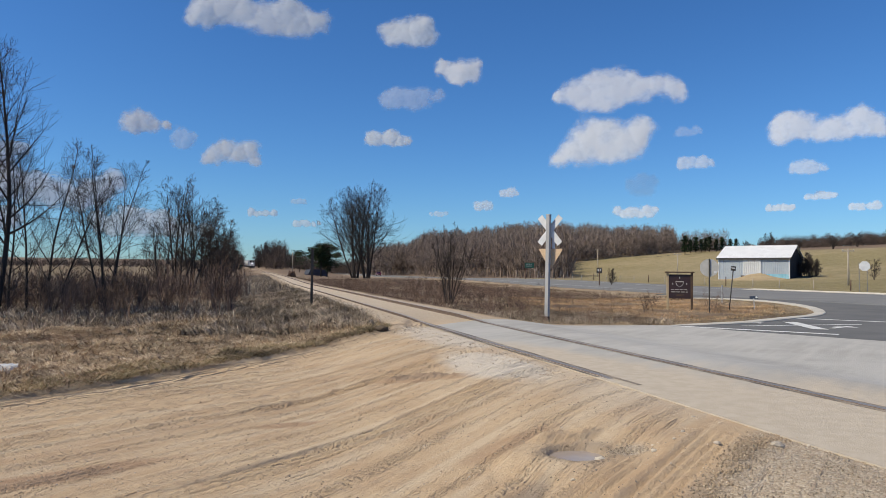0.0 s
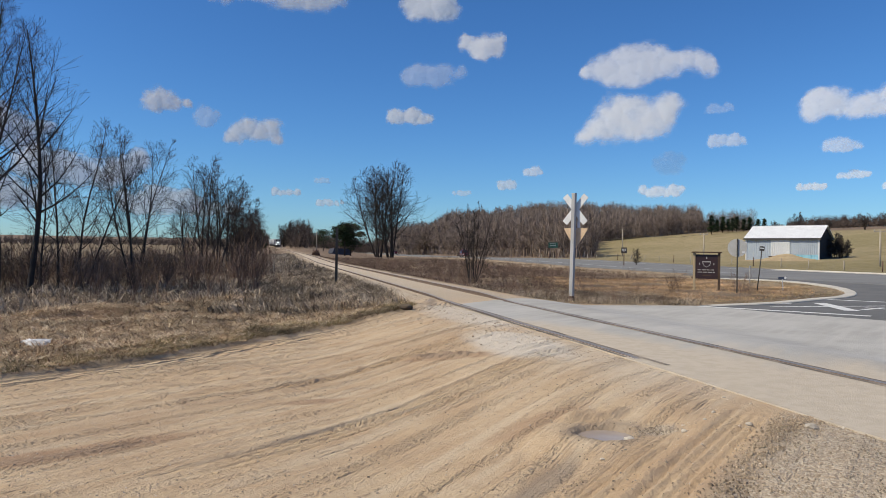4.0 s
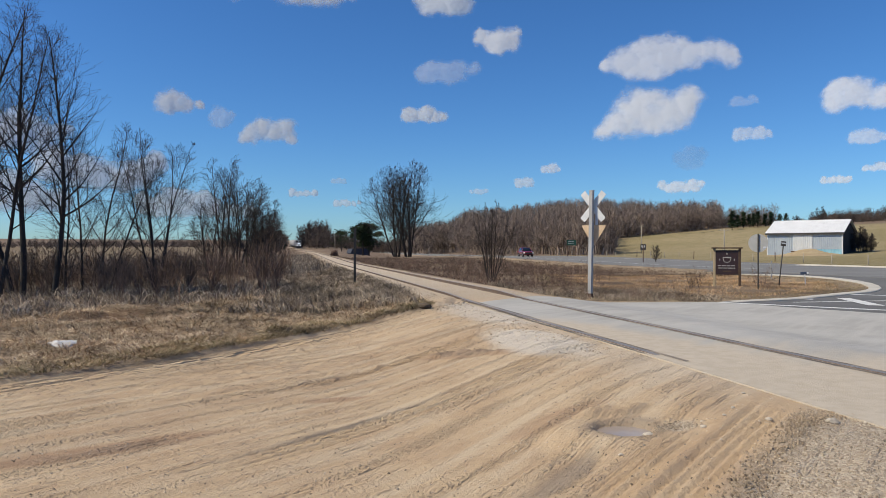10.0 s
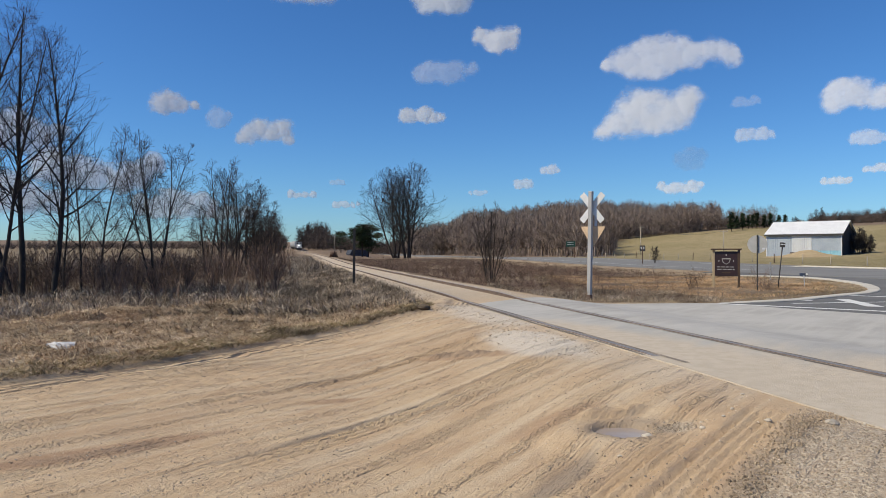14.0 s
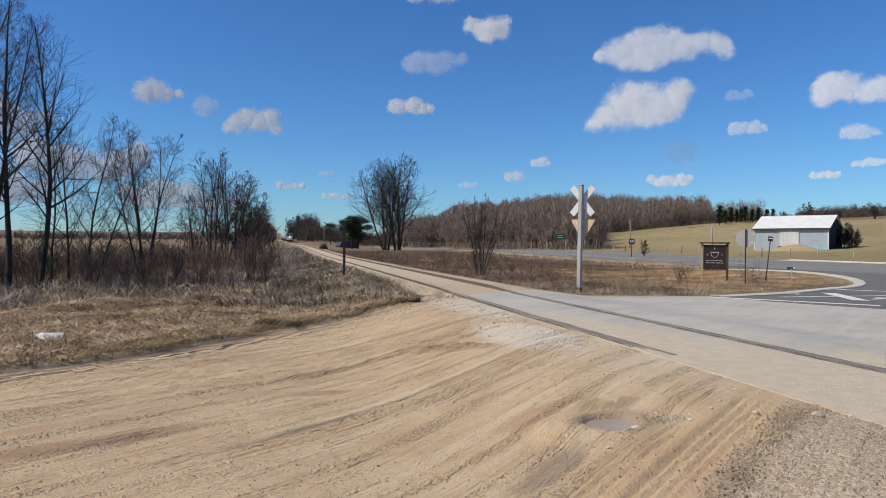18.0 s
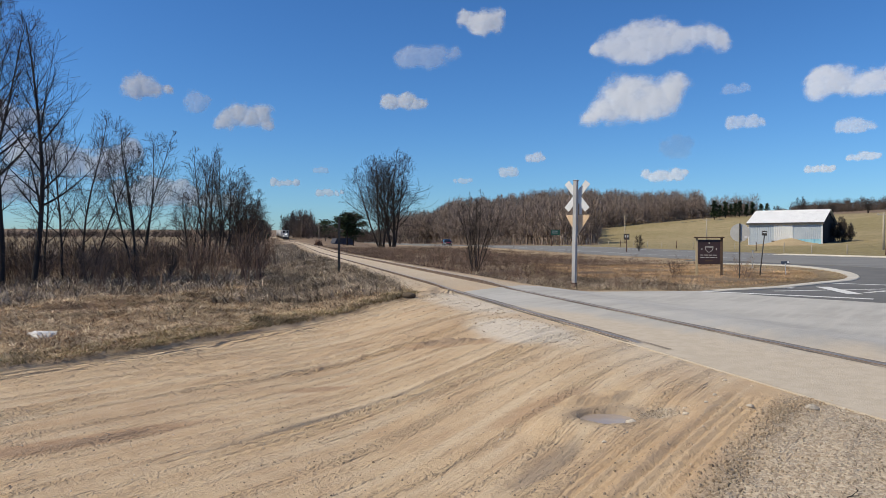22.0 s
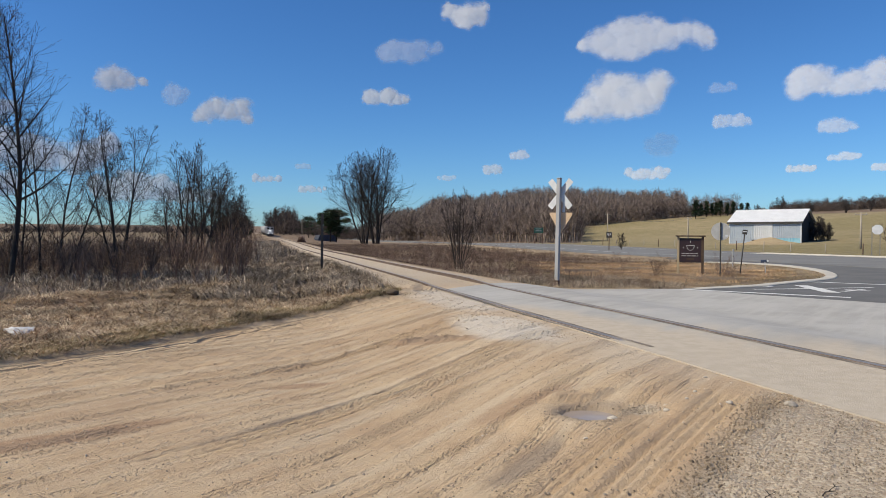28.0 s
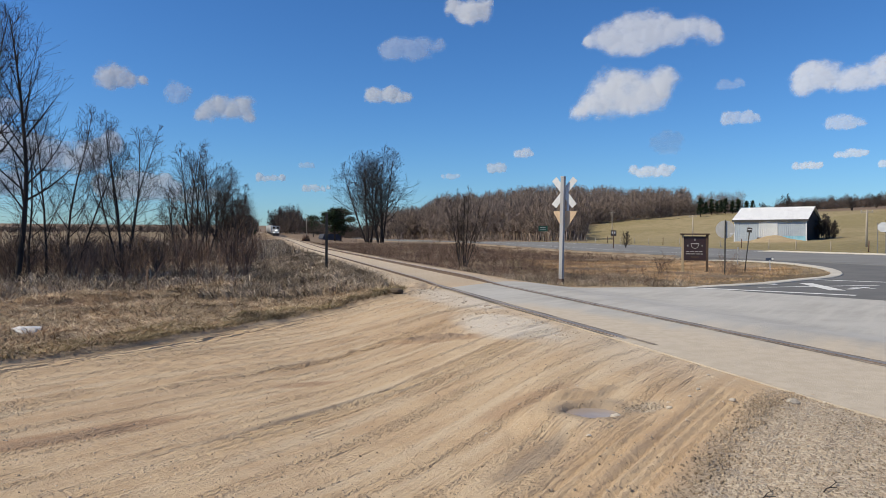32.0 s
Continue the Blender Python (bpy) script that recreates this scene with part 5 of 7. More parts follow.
def raise_tree(seed, stems, reach, low, min_r, limbs=20, sub=6, twigs=3, gap=(38, 60), lift=0.085, wob=0.05):
    """A bare tree of one or more boles (x, y, way of lean, lean, height, radius): limbs leave at a wide angle and sweep upwards."""
    rr, seg = random.Random(seed), []

    def shoot(p, d, length, r0, level, n, up, bend):
        path = [(p, d, r0)]
        for i in range(n):
            d = (d + Vector((rr.gauss(0, bend), rr.gauss(0, bend), rr.gauss(0, bend) + up))).normalized()
            q = p + d * (length / n)
            ra, rb = r0 * (1 - 0.85 * i / n), r0 * (1 - 0.85 * (i + 1) / n)
            seg.append((p, q, max(ra, min_r), max(rb, min_r * 0.8), level))
            path.append((q, d, rb))
            p = q
        return path

    def on(path, u):
        f = min(max(u, 0.0), 0.999) * (len(path) - 1)
        i = int(f)
        (p, d, r), (q, e, w) = path[i], path[i + 1]
        return p.lerp(q, f - i), d.lerp(e, f - i).normalized(), r + (w - r) * (f - i)

    def fork(d, turn, angle):
        side = d.orthogonal().normalized()
        side.rotate(Matrix.Rotation(turn, 3, d))
        return (d * math.cos(angle) + side * math.sin(angle)).normalized()

    for ox, oy, way, lean, h, r in stems:
        a, b = radians(way), radians(lean)
        d = Vector((math.cos(a) * math.sin(b), math.sin(a) * math.sin(b), math.cos(b)))
        bole = shoot(Vector((ox, oy, -0.2)), d, h * 1.04, r, 0, 12, 0.012 + 0.03 * math.sin(b), wob * 0.7)
        turn = rr.uniform(0, 6.28)
        for k in range(limbs):
            f = (k + rr.random()) / limbs
            p, pd, pr = on(bole, low + (0.98 - low) * f)
            turn += 2.4 + rr.uniform(-0.5, 0.5)
            length = h * reach * (0.2 + 0.8 * (1 - f) ** 0.85) * min(1.0, 0.6 + 2.5 * f) * rr.uniform(0.75, 1.15)
            limb = shoot(p, fork(pd, turn, radians(rr.uniform(*gap)) * (1 - 0.35 * f)), length, pr * rr.uniform(0.4, 0.6), 1, 6, lift, wob)
            for j in range(sub):
                v = 0.18 + 0.82 * (j + rr.random()) / sub
                q, qd, qr = on(limb, v)
                long2 = length * rr.uniform(0.4, 0.7) * (1.15 - 0.65 * v)
                spray = shoot(q, fork(qd, rr.uniform(0, 6.28), radians(rr.uniform(30, 56))), long2, qr * 0.6, 2, 3, lift * 0.8, wob)
                for m in range(twigs):
                    w = 0.2 + 0.8 * (m + rr.random()) / twigs
                    x, xd, xr = on(spray, w)
                    shoot(x, fork(xd, rr.uniform(0, 6.28), radians(rr.uniform(26, 52))), long2 * rr.uniform(0.55, 0.95) * (1.1 - 0.5 * w), xr * 0.6, 3, 3, lift * 0.5, wob)
    return seg


# the row of trees beside the dirt lot
BARE = "bare grey-barked tree with fine upright twigs in a thicket"
for seed, az, r, reach, low, stems in (
        (1, -31.1, 25.5, 0.33, 0.28, ((0, 0, 160, 1.5, 9.0, 0.1), (-0.3, 0.1, 178, 13, 8.4, 0.085))),
        (2, -29.15, 25.2, 0.35, 0.26, ((0, 0, 20, 2, 8.3, 0.095),)),
        # these two stand past the view's left edge, added for their shadows
        (12, -33.5, 25.2, 0.33, 0.28, ((0, 0, 40, 2, 9.3, 0.1), (0.4, 0.2, 0, 6, 7.9, 0.07))),
        (13, -36.0, 26.0, 0.34, 0.28, ((0, 0, 90, 3, 8.6, 0.1),)),
        (3, -27.5, 27.0, 0.38, 0.2, ((-0.45, 0, 175, 5, 5.4, 0.045), (0, 0.2, 120, 1, 5.8, 0.05))),
        (4, -26.2, 27.2, 0.38, 0.2, ((0, 0, 10, 3, 5.8, 0.05), (0.2, 0.2, 5, 15, 5.0, 0.045))),
        (5, -22.2, 27.0, 0.34, 0.26, ((0, 0, 90, 1, 5.8, 0.05), (-0.05, 0, 178, 13, 5.2, 0.045), (0.05, 0, 0, 12, 5.3, 0.045), (0, 0.1, 60, 8, 5.5, 0.04), (0, -0.05, 215, 9, 5.4, 0.04)))):
    x, y = polar(az, r)
    tree("bare_tree", x, y, raise_tree(seed, stems, reach, low, 0.004, 28 if stems[0][4] > 7 else 22 if len(stems) < 4 else 16, 7, 3), BARE, "tree", "bare trees beside the lot", "bark_dark")
# the rounder clump beyond
for seed, az, r, h, n in ((21, -17.3, 46.5, 7.2, 4), (22, -16.3, 48.5, 6.9, 4), (23, -14.7, 52, 4.9, 4), (24, -18.5, 46, 4.6, 3), (25, -13.9, 64, 5.2, 3), (26, -13.4, 88, 5.6, 3), (27, -13.7, 74, 5.6, 3), (28, -15.4, 50, 5.8, 4)):
    x, y = polar(az, r)
    stems = [(0.12 * math.cos(2.4 * i), 0.12 * math.sin(2.4 * i), math.degrees(2.4 * i), 2 + 20 * (i / n) ** 0.7, h * (1 - 0.1 * (i / n)), 0.075) for i in range(n)]
    tree("bare_tree", x, y, raise_tree(seed, stems, 0.4, 0.2, 0.0065, 15, 7, 3, (38, 62), 0.07), "dark bare tree with a dense rounded crown beside the track", "tree", "bare trees along the track", "bark_dark")
# tall clump beyond the track
for seed, az, r, h, n, fan in ((31, -3.45, 140, 18.0, 6, 15), (32, -2.5, 138, 17.6, 5, 14)):
    x, y = polar(az, r)
    stems = [(0.5 * math.cos(2.4 * i), 0.5 * math.sin(2.4 * i), math.degrees(2.4 * i + seed), 2 + fan * 1.15 * (i / n) ** 0.7, h * (1 - 0.2 * (i / n)), 0.2) for i in range(n)]
    tree("bare_tree", x, y, raise_tree(seed, stems, 0.5, 0.14, 0.015, 18, 7, 3, (38, 62), 0.06), "tall bare tree with many stems and a broad fan of branches", "tree", "tall bare trees beyond the track", "bark_dark")
for seed, az, r, h in ((61, -10.6, 430, 16), (62, -9.9, 440, 17), (63, -9.3, 450, 14), (64, -11.2, 460, 15)):
    x, y = polar(az, r)
    stems = [(0, 0, 137 * i, 4 + 6 * i, h * (1 - 0.04 * i), 0.3) for i in range(4)]
    tree("bare_tree", x, y, raise_tree(seed, stems, 0.36, 0.12, 0.05, 16, 6, 2, (36, 60), 0.05), "broad bare tree at the far end of the track", "tree", "far bare trees", "bark_dark")
# shrub by the highway and a few small ones
x, y = polar(4.35, 33.5)
tree("bare_shrub", x, y, raise_tree(41, [(0.1 * math.cos(2.4 * i), 0.1 * math.sin(2.4 * i), 137 * i, 3 + 2.4 * i, 3.9 * (1 - 0.03 * i), 0.03) for i in range(9)], 0.3, 0.2, 0.005, 11, 6, 2, (26, 48)), "bare many-stemmed shrub in the brown weeds", "shrub", "", "bark_dark")
for seed, az, r, h in ((42, 17.6, 86, 2.1), (45, 35.9, 120, 3.2)):
    x, y = polar(az, r)
    tree("bare_shrub", x, y, raise_tree(seed, [(0, 0, 137 * i, 4 + 6 * i, h, 0.03) for i in range(4)], 0.4, 0.1, 0.011, 10, 5, 2), "bare brown shrub in the field", "shrub", "bare shrubs in the field", "bark_dark")
for seed, az, r, h in ((46, 29.2, 340, 8.0), (47, 27.6, 345, 5.0), (48, 33.4, 300, 5.5), (49, 34.9, 320, 6.0), (50, 30.4, 330, 4.6), (51, 31.2, 335, 4.4)):
    x, y = polar(az, r)
    stems = [(0, 0, 137 * i, 3 + 8 * i, h * (1 - 0.05 * i), 0.16) for i in range(3)]
    tree("bare_tree", x, y, raise_tree(seed, stems, 0.4, 0.2, 0.035, 12, 6, 2), "bare broad-crowned tree on the far hillside", "tree", "bare trees on the hillside", "bark_dark", 0.3)
for seed, az, r, h in ((71, 31.75, 137, 4.6), (72, 32.2, 139, 3.4), (73, 31.55, 141, 4.4)):
    x, y = polar(az, r)
    stems = [(0.3 * math.cos(2.4 * i), 0.3 * math.sin(2.4 * i), 137 * i, 4 + 5 * i, h * (1 - 0.06 * i), 0.06) for i in range(5)]
    tree("bare_shrub", x, y, raise_tree(seed, stems, 0.45, 0.08, 0.02, 12, 6, 3), "dense brown bush grown against the barn", "shrub", "bushes beside the barn", "bark_dark", 0.2)


def conifer_arrays(seed, h, w, n):
    r = np.random.default_rng(seed)
    u = r.random(n) ** 0.75
    z = h * (0.12 + 0.88 * u)
    rad = w * (1 - u) ** 0.8 * (0.35 + 0.65 * r.random(n)) + 0.05 * w
    a = r.random(n) * 6.283
    lump = 0.75 + 0.5 * np.sin(a * 3 + z * 1.7 + seed)
    c = np.stack([np.cos(a) * rad * lump, np.sin(a) * rad * lump, z], 1)
    s = h * 0.035 * (0.7 + r.random(n))
    tri = r.normal(size=(n, 3, 3)) * s[:, None, None] * np.array([1.3, 1.3, 0.6])
    tri[:, 1] += np.stack([np.cos(a), np.sin(a), -0.25 + 0 * a], 1) * s[:, None] * 1.6
    return (c[:, None] + tri).reshape(-1, 3), np.arange(n * 3).reshape(-1, 3)


def pine(az, r, h, w, n, label, seed, bushy=False, category="pine tree"):
    x, y = polar(az, r)
    th = thing("pine_tree", pose(x, y, lay(x, y)), label, category, "pines")
    part("trunk", rod((0, 0, -0.5), (0, 0, h * 0.8), h * 0.022, h * 0.006, 7), M["bark_dark"], th)
    V, F = conifer_arrays(seed, h, w, n)
    if bushy:
        rr = np.random.default_rng(seed)
        k = len(V) // 3
        cl = rr.normal(size=(26, 3)) * np.array([w * 0.5, w * 0.5, h * 0.18]) + np.array([0, 0, h * 0.6])
        cl[:, :2] *= (1.15 - np.clip((cl[:, 2:] / h - 0.45) * 1.4, 0, 0.9))
        c = cl[rr.integers(0, 26, k)] + rr.normal(size=(k, 3)) * np.array([w * 0.2, w * 0.2, h * 0.035])
        V = (c[:, None] + rr.normal(size=(k, 3, 3)) * h * np.array([0.028, 0.028, 0.012])).reshape(-1, 3)
    part_me("crown", mesh_of("crown", V, F, M["needles"]), th)


pine(-6.25, 200, 11.4, 4.2, 8500, "dark green rounded pine beyond the track", 1, True)
pine(-5.75, 206, 8.8, 2.6, 2600, "dark green rounded pine beyond the track", 5, True)
pine(-13.0, 262, 8.0, 1.9, 900, "small dark conifer beside the track", 2, False, "conifer")
pine(-8.0, 330, 9.0, 3.4, 900, "dark conifer beside the distant road", 3, True, "conifer")
for i, (az, r, h) in enumerate(((23.2, 322, 8.2), (23.6, 335, 6), (24.0, 336, 7.2), (24.4, 338, 6.2), (25.0, 340, 7), (25.5, 342, 6), (25.9, 345, 6.6), (26.5, 346, 5.6), (24.7, 345, 6.4), (26.9, 350, 5.8))):
    pine(az, r, h, h * 0.2, 420, "dark spruce at the edge of the far wood", 50 + i, False, "spruce")


# the woods: bare trees by the hundred, joined
def ribbons(P0, P1, R0, R1):
    """Flat tapered strips for the twigs of far trees, turned this way and that."""
    d = P1 - P0
    face = 0.15 + 1.1 * np.sin(np.arange(len(d)) * 2.39996)
    u = np.cross(d, np.stack([np.sin(face), np.cos(face), 0 * face], 1))
    u /= np.linalg.norm(u, axis=1)[:, None] + 1e-9
    V = np.stack([P0 - u * R0[:, None], P0 + u * R0[:, None], P1 + u * R1[:, None], P1 - u * R1[:, None]], 1).reshape(-1, 3)
    return V, np.arange(len(V)).reshape(-1, 4)


def light_template(seed, h, rad, stems, depth, thin, fan, **kw):
    """Stems as tubes, twigs as strips: cheap enough to stand by the hundred."""
    seg = grow(seed, h, rad, stems, depth, thin, fan, **kw)
    A, B = seg_arrays([s for s in seg if s[4] < 1]), seg_arrays([s for s in seg if s[4] >= 1])
    V, F = tubes(*A, 3)
    W, G = ribbons(*B)
    return np.concatenate([V, W]), np.concatenate([F, G + len(V)])


def wood_tree(seed, h, wide, limbs, twigs, thin):
    """A forest tree with a rounded crown: bole and limbs as tubes, fine twigs as strips."""
    rr = np.random.default_rng(seed)
    bend = np.cumsum(rr.normal(size=(6, 2)) * 0.018 * h, 0)
    bole = np.stack([bend[:, 0], bend[:, 1], np.linspace(0, 0.86 * h, 6)], 1)
    bole[0, :2] = 0
    rad = 0.0125 * h * np.linspace(1, 0.25, 6)
    V, F = tubes(bole[:-1], bole[1:], rad[:-1], rad[1:], 4)

    def crown(n, shell):
        q = rr.normal(size=(n, 3))
        q /= np.linalg.norm(q, axis=1)[:, None]
        return q * (shell + (1 - shell) * rr.random((n, 1)) ** 0.5) * np.array([wide, wide, 0.4 * h]) + np.array([0, 0, 0.6 * h])
    tip = crown(limbs, 0.75)
    z0 = np.clip(tip[:, 2] - np.hypot(tip[:, 0], tip[:, 1]) * rr.uniform(0.9, 1.7, limbs) - 0.08 * h, 0.2 * h, 0.82 * h)
    start = np.stack([np.interp(z0, bole[:, 2], bole[:, k]) for k in range(3)], 1)
    mid = (start + tip) / 2 + np.stack([(tip[:, 0] - start[:, 0]) * 0.12, (tip[:, 1] - start[:, 1]) * 0.12, -0.03 * h * np.ones(limbs)], 1)
    thick = np.full(limbs, thin * 1.8)
    W, G = ribbons(np.concatenate([start, mid]), np.concatenate([mid, tip]), np.concatenate([thick, thick * 0.7]), np.concatenate([thick * 0.7, thick * 0.4]))
    end = crown(twigs, 0.45)
    out = end - np.array([0, 0, 0.42 * h])
    out = out / (np.linalg.norm(out, axis=1)[:, None] + 1e-6) + rr.normal(size=(twigs, 3)) * 0.38
    base = end - out * (0.11 * h * rr.uniform(0.5, 1.3, twigs))[:, None]
    U, K = ribbons(base, end, np.full(twigs, thin), np.full(twigs, thin * 0.35))
    return np.concatenate([V, W, U]), np.concatenate([F, G + len(V), K + len(V) + len(W)])


FAR_TEMPLATES = [wood_tree(140 + i, 13.0, 3.2, 18, 200, 0.05) for i in range(6)]
CLUMPS = [wood_tree(900 + i, 4.0, 1.7, 10, 90, 0.035) for i in range(5)]
TEMPLATES = [wood_tree(100 + i, 13.0, 2.6, 24, 230, 0.04) for i in range(8)]


def woods(name, spots, label, mat="wood_far"):
    Vs, Fs, n = [], [], 0
    for i, (x, y, k, turn, which) in enumerate(spots):
        V, F = TEMPLATES[which] if which < 8 else FAR_TEMPLATES[which - 8] if which < 14 else CLUMPS[which - 14]
        c, s = math.cos(turn), math.sin(turn)
        W = V * k
        W = np.stack([W[:, 0] * (1 if turn < 3.14 else -1) + x, W[:, 1] + y, W[:, 2] + lay(x, y, -0.3)], 1)
        Vs.append(W)
        Fs.append(F + n)
        n += len(W)
    me = mesh_of(name, np.concatenate(Vs), np.concatenate(Fs), M[mat])
    tagged(new(name, me), label, "woods", kind="stuff")


wr = random.Random(77)
front, back = [], []
while len(front) < 520:
    s = wr.uniform(170, 480)
    a = 61 - 8 * float(smooth(s, 200, 240)) + 38 * wr.random() ** 1.3
    x, y = hw_point(a, s)
    if x < 0.255 * y and x > -45:
        front.append((x, y, wr.uniform(0.75, 1.25) , wr.uniform(0, 6.28), wr.randint(0, 7)))
while len(back) < 700:
    x, y = wr.uniform(-30, 210), wr.uniform(230, 560)
    a = x * HW[0] + y * HW[1]
    if a > 90 and (x < 0.255 * y or y > 300 + 0.3 * (x - 80)) and x < 0.41 * y and y < 520 and x / y > -0.07:
        back.append((x, y, wr.uniform(0.8, 1.15), wr.uniform(0, 6.28), wr.randint(8, 13)))
verge_brush = []
for i in range(150):
    s_v = wr.uniform(185, 430)
    verge_brush.append((*hw_point(49 + 6 * wr.random(), s_v), wr.uniform(0.12, 0.26), wr.uniform(0, 6.28), wr.randint(8, 13)))
woods("woods", verge_brush, "low brown brush along the far side of the highway")
while len(front) < 1000:
    if wr.random() < 0.35:
        y = wr.uniform(195, 320)
        x = 0.255 * y - 8 * wr.random()
    else:
        x = wr.uniform(78, 160)
        y = 300 + 0.3 * (x - 80) + 16 * wr.random() ** 1.5
    front.append((x, y, *((wr.uniform(0.55, 0.95), wr.uniform(0, 6.28), wr.randint(8, 13)) if wr.random() < 0.45 else (wr.uniform(0.8, 1.6), wr.uniform(0, 6.28), wr.randint(14, 18)))))
for i in range(130):
    front.append((*polar(wr.uniform(-2.4, 3.2), wr.uniform(330, 420)), wr.uniform(1.1, 1.45), wr.uniform(0, 6.28), wr.randint(8, 13)))
woods("woods", front, "bare grey-brown wood along the highway")
woods("woods", back, "bare brown wood on a low hill")
far = []
for i in range(2000):
    az, r = wr.uniform(22.5, 44), 345 + 255 * wr.random() ** 1.3
    if az < 27 and r < 400:
        continue
    low = 0.45 if az < 28.5 else 0.85
    far.append((*polar(az, r), low * wr.uniform(0.35, 0.7), wr.uniform(0, 6.28), wr.randint(8, 13)) if i % 3 == 0 else (*polar(az, r), low * wr.uniform(0.7, 1.7), wr.uniform(0, 6.28), wr.randint(14, 18)))
woods("woods", far, "bare woods on the far hillside", "far_dark")
far = []
for i in range(900):
    az, r = wr.uniform(-44, -12.5), wr.uniform(420, 620)
    far.append((*polar(az, r), wr.uniform(0.25, 0.6), wr.uniform(0, 6.28), wr.randint(8, 13)) if i % 4 == 0 else (*polar(az, r), wr.uniform(0.5, 1.3), wr.uniform(0, 6.28), wr.randint(14, 18)))
woods("woods", far, "low dark line of woods across the fields", "far_dark")
far = []
for i in range(900):
    az, r = wr.uniform(-11.4, 2.0), wr.uniform(380, 600)
    x, y = polar(az, r)
    if abs(off_track(np.array(x), np.array(y))) < 7 or (r < 420 and az > -9.0):
        continue
    k = 1.3 if az < -9.0 and r < 520 else 0.85
    far.append((x, y, k * wr.uniform(0.8, 1.1), wr.uniform(0, 6.28), wr.randint(8, 13)) if i % 2 else (x, y, 1.7 * k * wr.uniform(0.7, 1.1), wr.uniform(0, 6.28), wr.randint(14, 18)))
for i in range(60):
    y = wr.uniform(90, 420)
    x = float(track_x(y)) - wr.uniform(8, 20)
    far.append((x, y, wr.uniform(0.3, 0.6) + 0.3 * (y > 250), wr.uniform(0, 6.28), wr.randint(0, 7)))
woods("woods", far, "bare trees along the far end of the track", "far_dark")


def brush(name, spots, templates, mat, label, category):
    Vs, Fs, n = [], [], 0
    for x, y, k, turn, which in spots:
        V, F = templates[which]
        c, s = math.cos(turn), math.sin(turn)
        W = np.stack([(V[:, 0] * c - V[:, 1] * s) * k + x, (V[:, 0] * s + V[:, 1] * c) * k + y, V[:, 2] * k + lay(x, y, -0.05)], 1)
        Vs.append(W)
        Fs.append(F + n)
        n += len(W)
    tagged(new(name, mesh_of(name, np.concatenate(Vs), np.concatenate(Fs), M[mat])), label, category, kind="stuff")


SHRUBS, UPRIGHT = [], []
for i in range(6):
    SHRUBS.append(light_template(300 + i, 1.7, 0.013, 5, 2, 0.005, 26, curl=0.12, up=0.02, split=((5, 7), (3, 4)), angle=(22, 55), ratio=(0.35, 0.5), steps=(5, 2, 1)))
for i in range(5):
    UPRIGHT.append(light_template(320 + i, 1.9, 0.014, 6, 2, 0.005, 12, curl=0.06, up=0.06, split=((5, 6), (2, 4)), angle=(14, 38), ratio=(0.3, 0.45), steps=(5, 2, 1)))
spots = []
while len(spots) < 150:
    x, y = wr.uniform(-17, -5.2), wr.uniform(18.5, 40)
    g = float(verge_gap(np.array(x), np.array(y)))
    if g > 6.9 and float(off_track(np.array(x), np.array(y))) < -4.5 - (y - 20) * 0.02:
        spots.append((x, y, 0.45 + 0.75 * wr.random() ** 1.5, wr.uniform(0, 6.28), wr.randint(0, 6)))
brush("thicket", spots, UPRIGHT + SHRUBS[:2], "thicket", "tangled brown thicket of bare stems under the trees", "thicket")
spots = []
for i in range(190):
    x, y = polar(wr.uniform(-37, -19.5), 25.5 + 9 * wr.random())
    spots.append((x, y, 0.5 + 0.55 * wr.random(), wr.uniform(0, 6.28), wr.randint(0, 5)))
brush("thicket", spots, SHRUBS, "tangle", "dark tangle of bare shrubs between the tree trunks", "thicket")
spots = []
for i in range(200):
    y = 30 + 90 * wr.random() ** 1.5
    o = wr.uniform(5.4, 7 + y * 0.16)
    x = float(track_x(y)) - o
    spots.append((x, y, wr.uniform(0.35, 0.72), wr.uniform(0, 6.28), wr.randint(0, 5)))
brush("thicket", spots, SHRUBS, "thicket", "brown brush along the track", "thicket")
spots = []
for i in range(220):
    y = 23 + 100 * wr.random() ** 1.7
    x = float(track_x(y)) + wr.uniform(3.4, 10 + y * 0.16)
    if x * HW[0] + y * HW[1] < 22 and not (y < 26 and x > 4):
        spots.append((x, y, wr.uniform(0.3, 0.62), wr.uniform(0, 6.28), wr.randint(0, 5)))
brush("thicket", spots, SHRUBS, "thicket", "low reddish-brown brush between track and highway", "thicket")

spots = []
while len(spots) < 620:
    y = 16.5 + 30 * wr.random() ** 1.6
    x = float(track_x(y)) - wr.uniform(1.8, 3.0 + 0.17 * y)
    g = float(verge_gap(np.array(x), np.array(y)))
    if g > 0.7 and x > -4.2 - (y - 17) * 0.2:
        spots.append((x, y, wr.uniform(0.1, 0.26), wr.uniform(0, 6.28), wr.randint(0, 5)))
brush("weeds", spots, SHRUBS, "weed", "knee-high clumps of dead grey-brown weeds beside the track", "weeds")
spots = []
while len(spots) < 760:
    y = 21 + 75 * wr.random() ** 1.5
    x = float(track_x(y)) + wr.uniform(2.0, 9 + y * 0.12)
    if x * HW[0] + y * HW[1] < 22 and not (x > 8 and y < 40):
        spots.append((x, y, wr.uniform(0.12, 0.3) + 0.12 * (y > 40), wr.uniform(0, 6.28), wr.randint(0, 5)))
brush("weeds", spots, SHRUBS, "thicket", "rusty brown dead weeds between track and highway", "weeds")


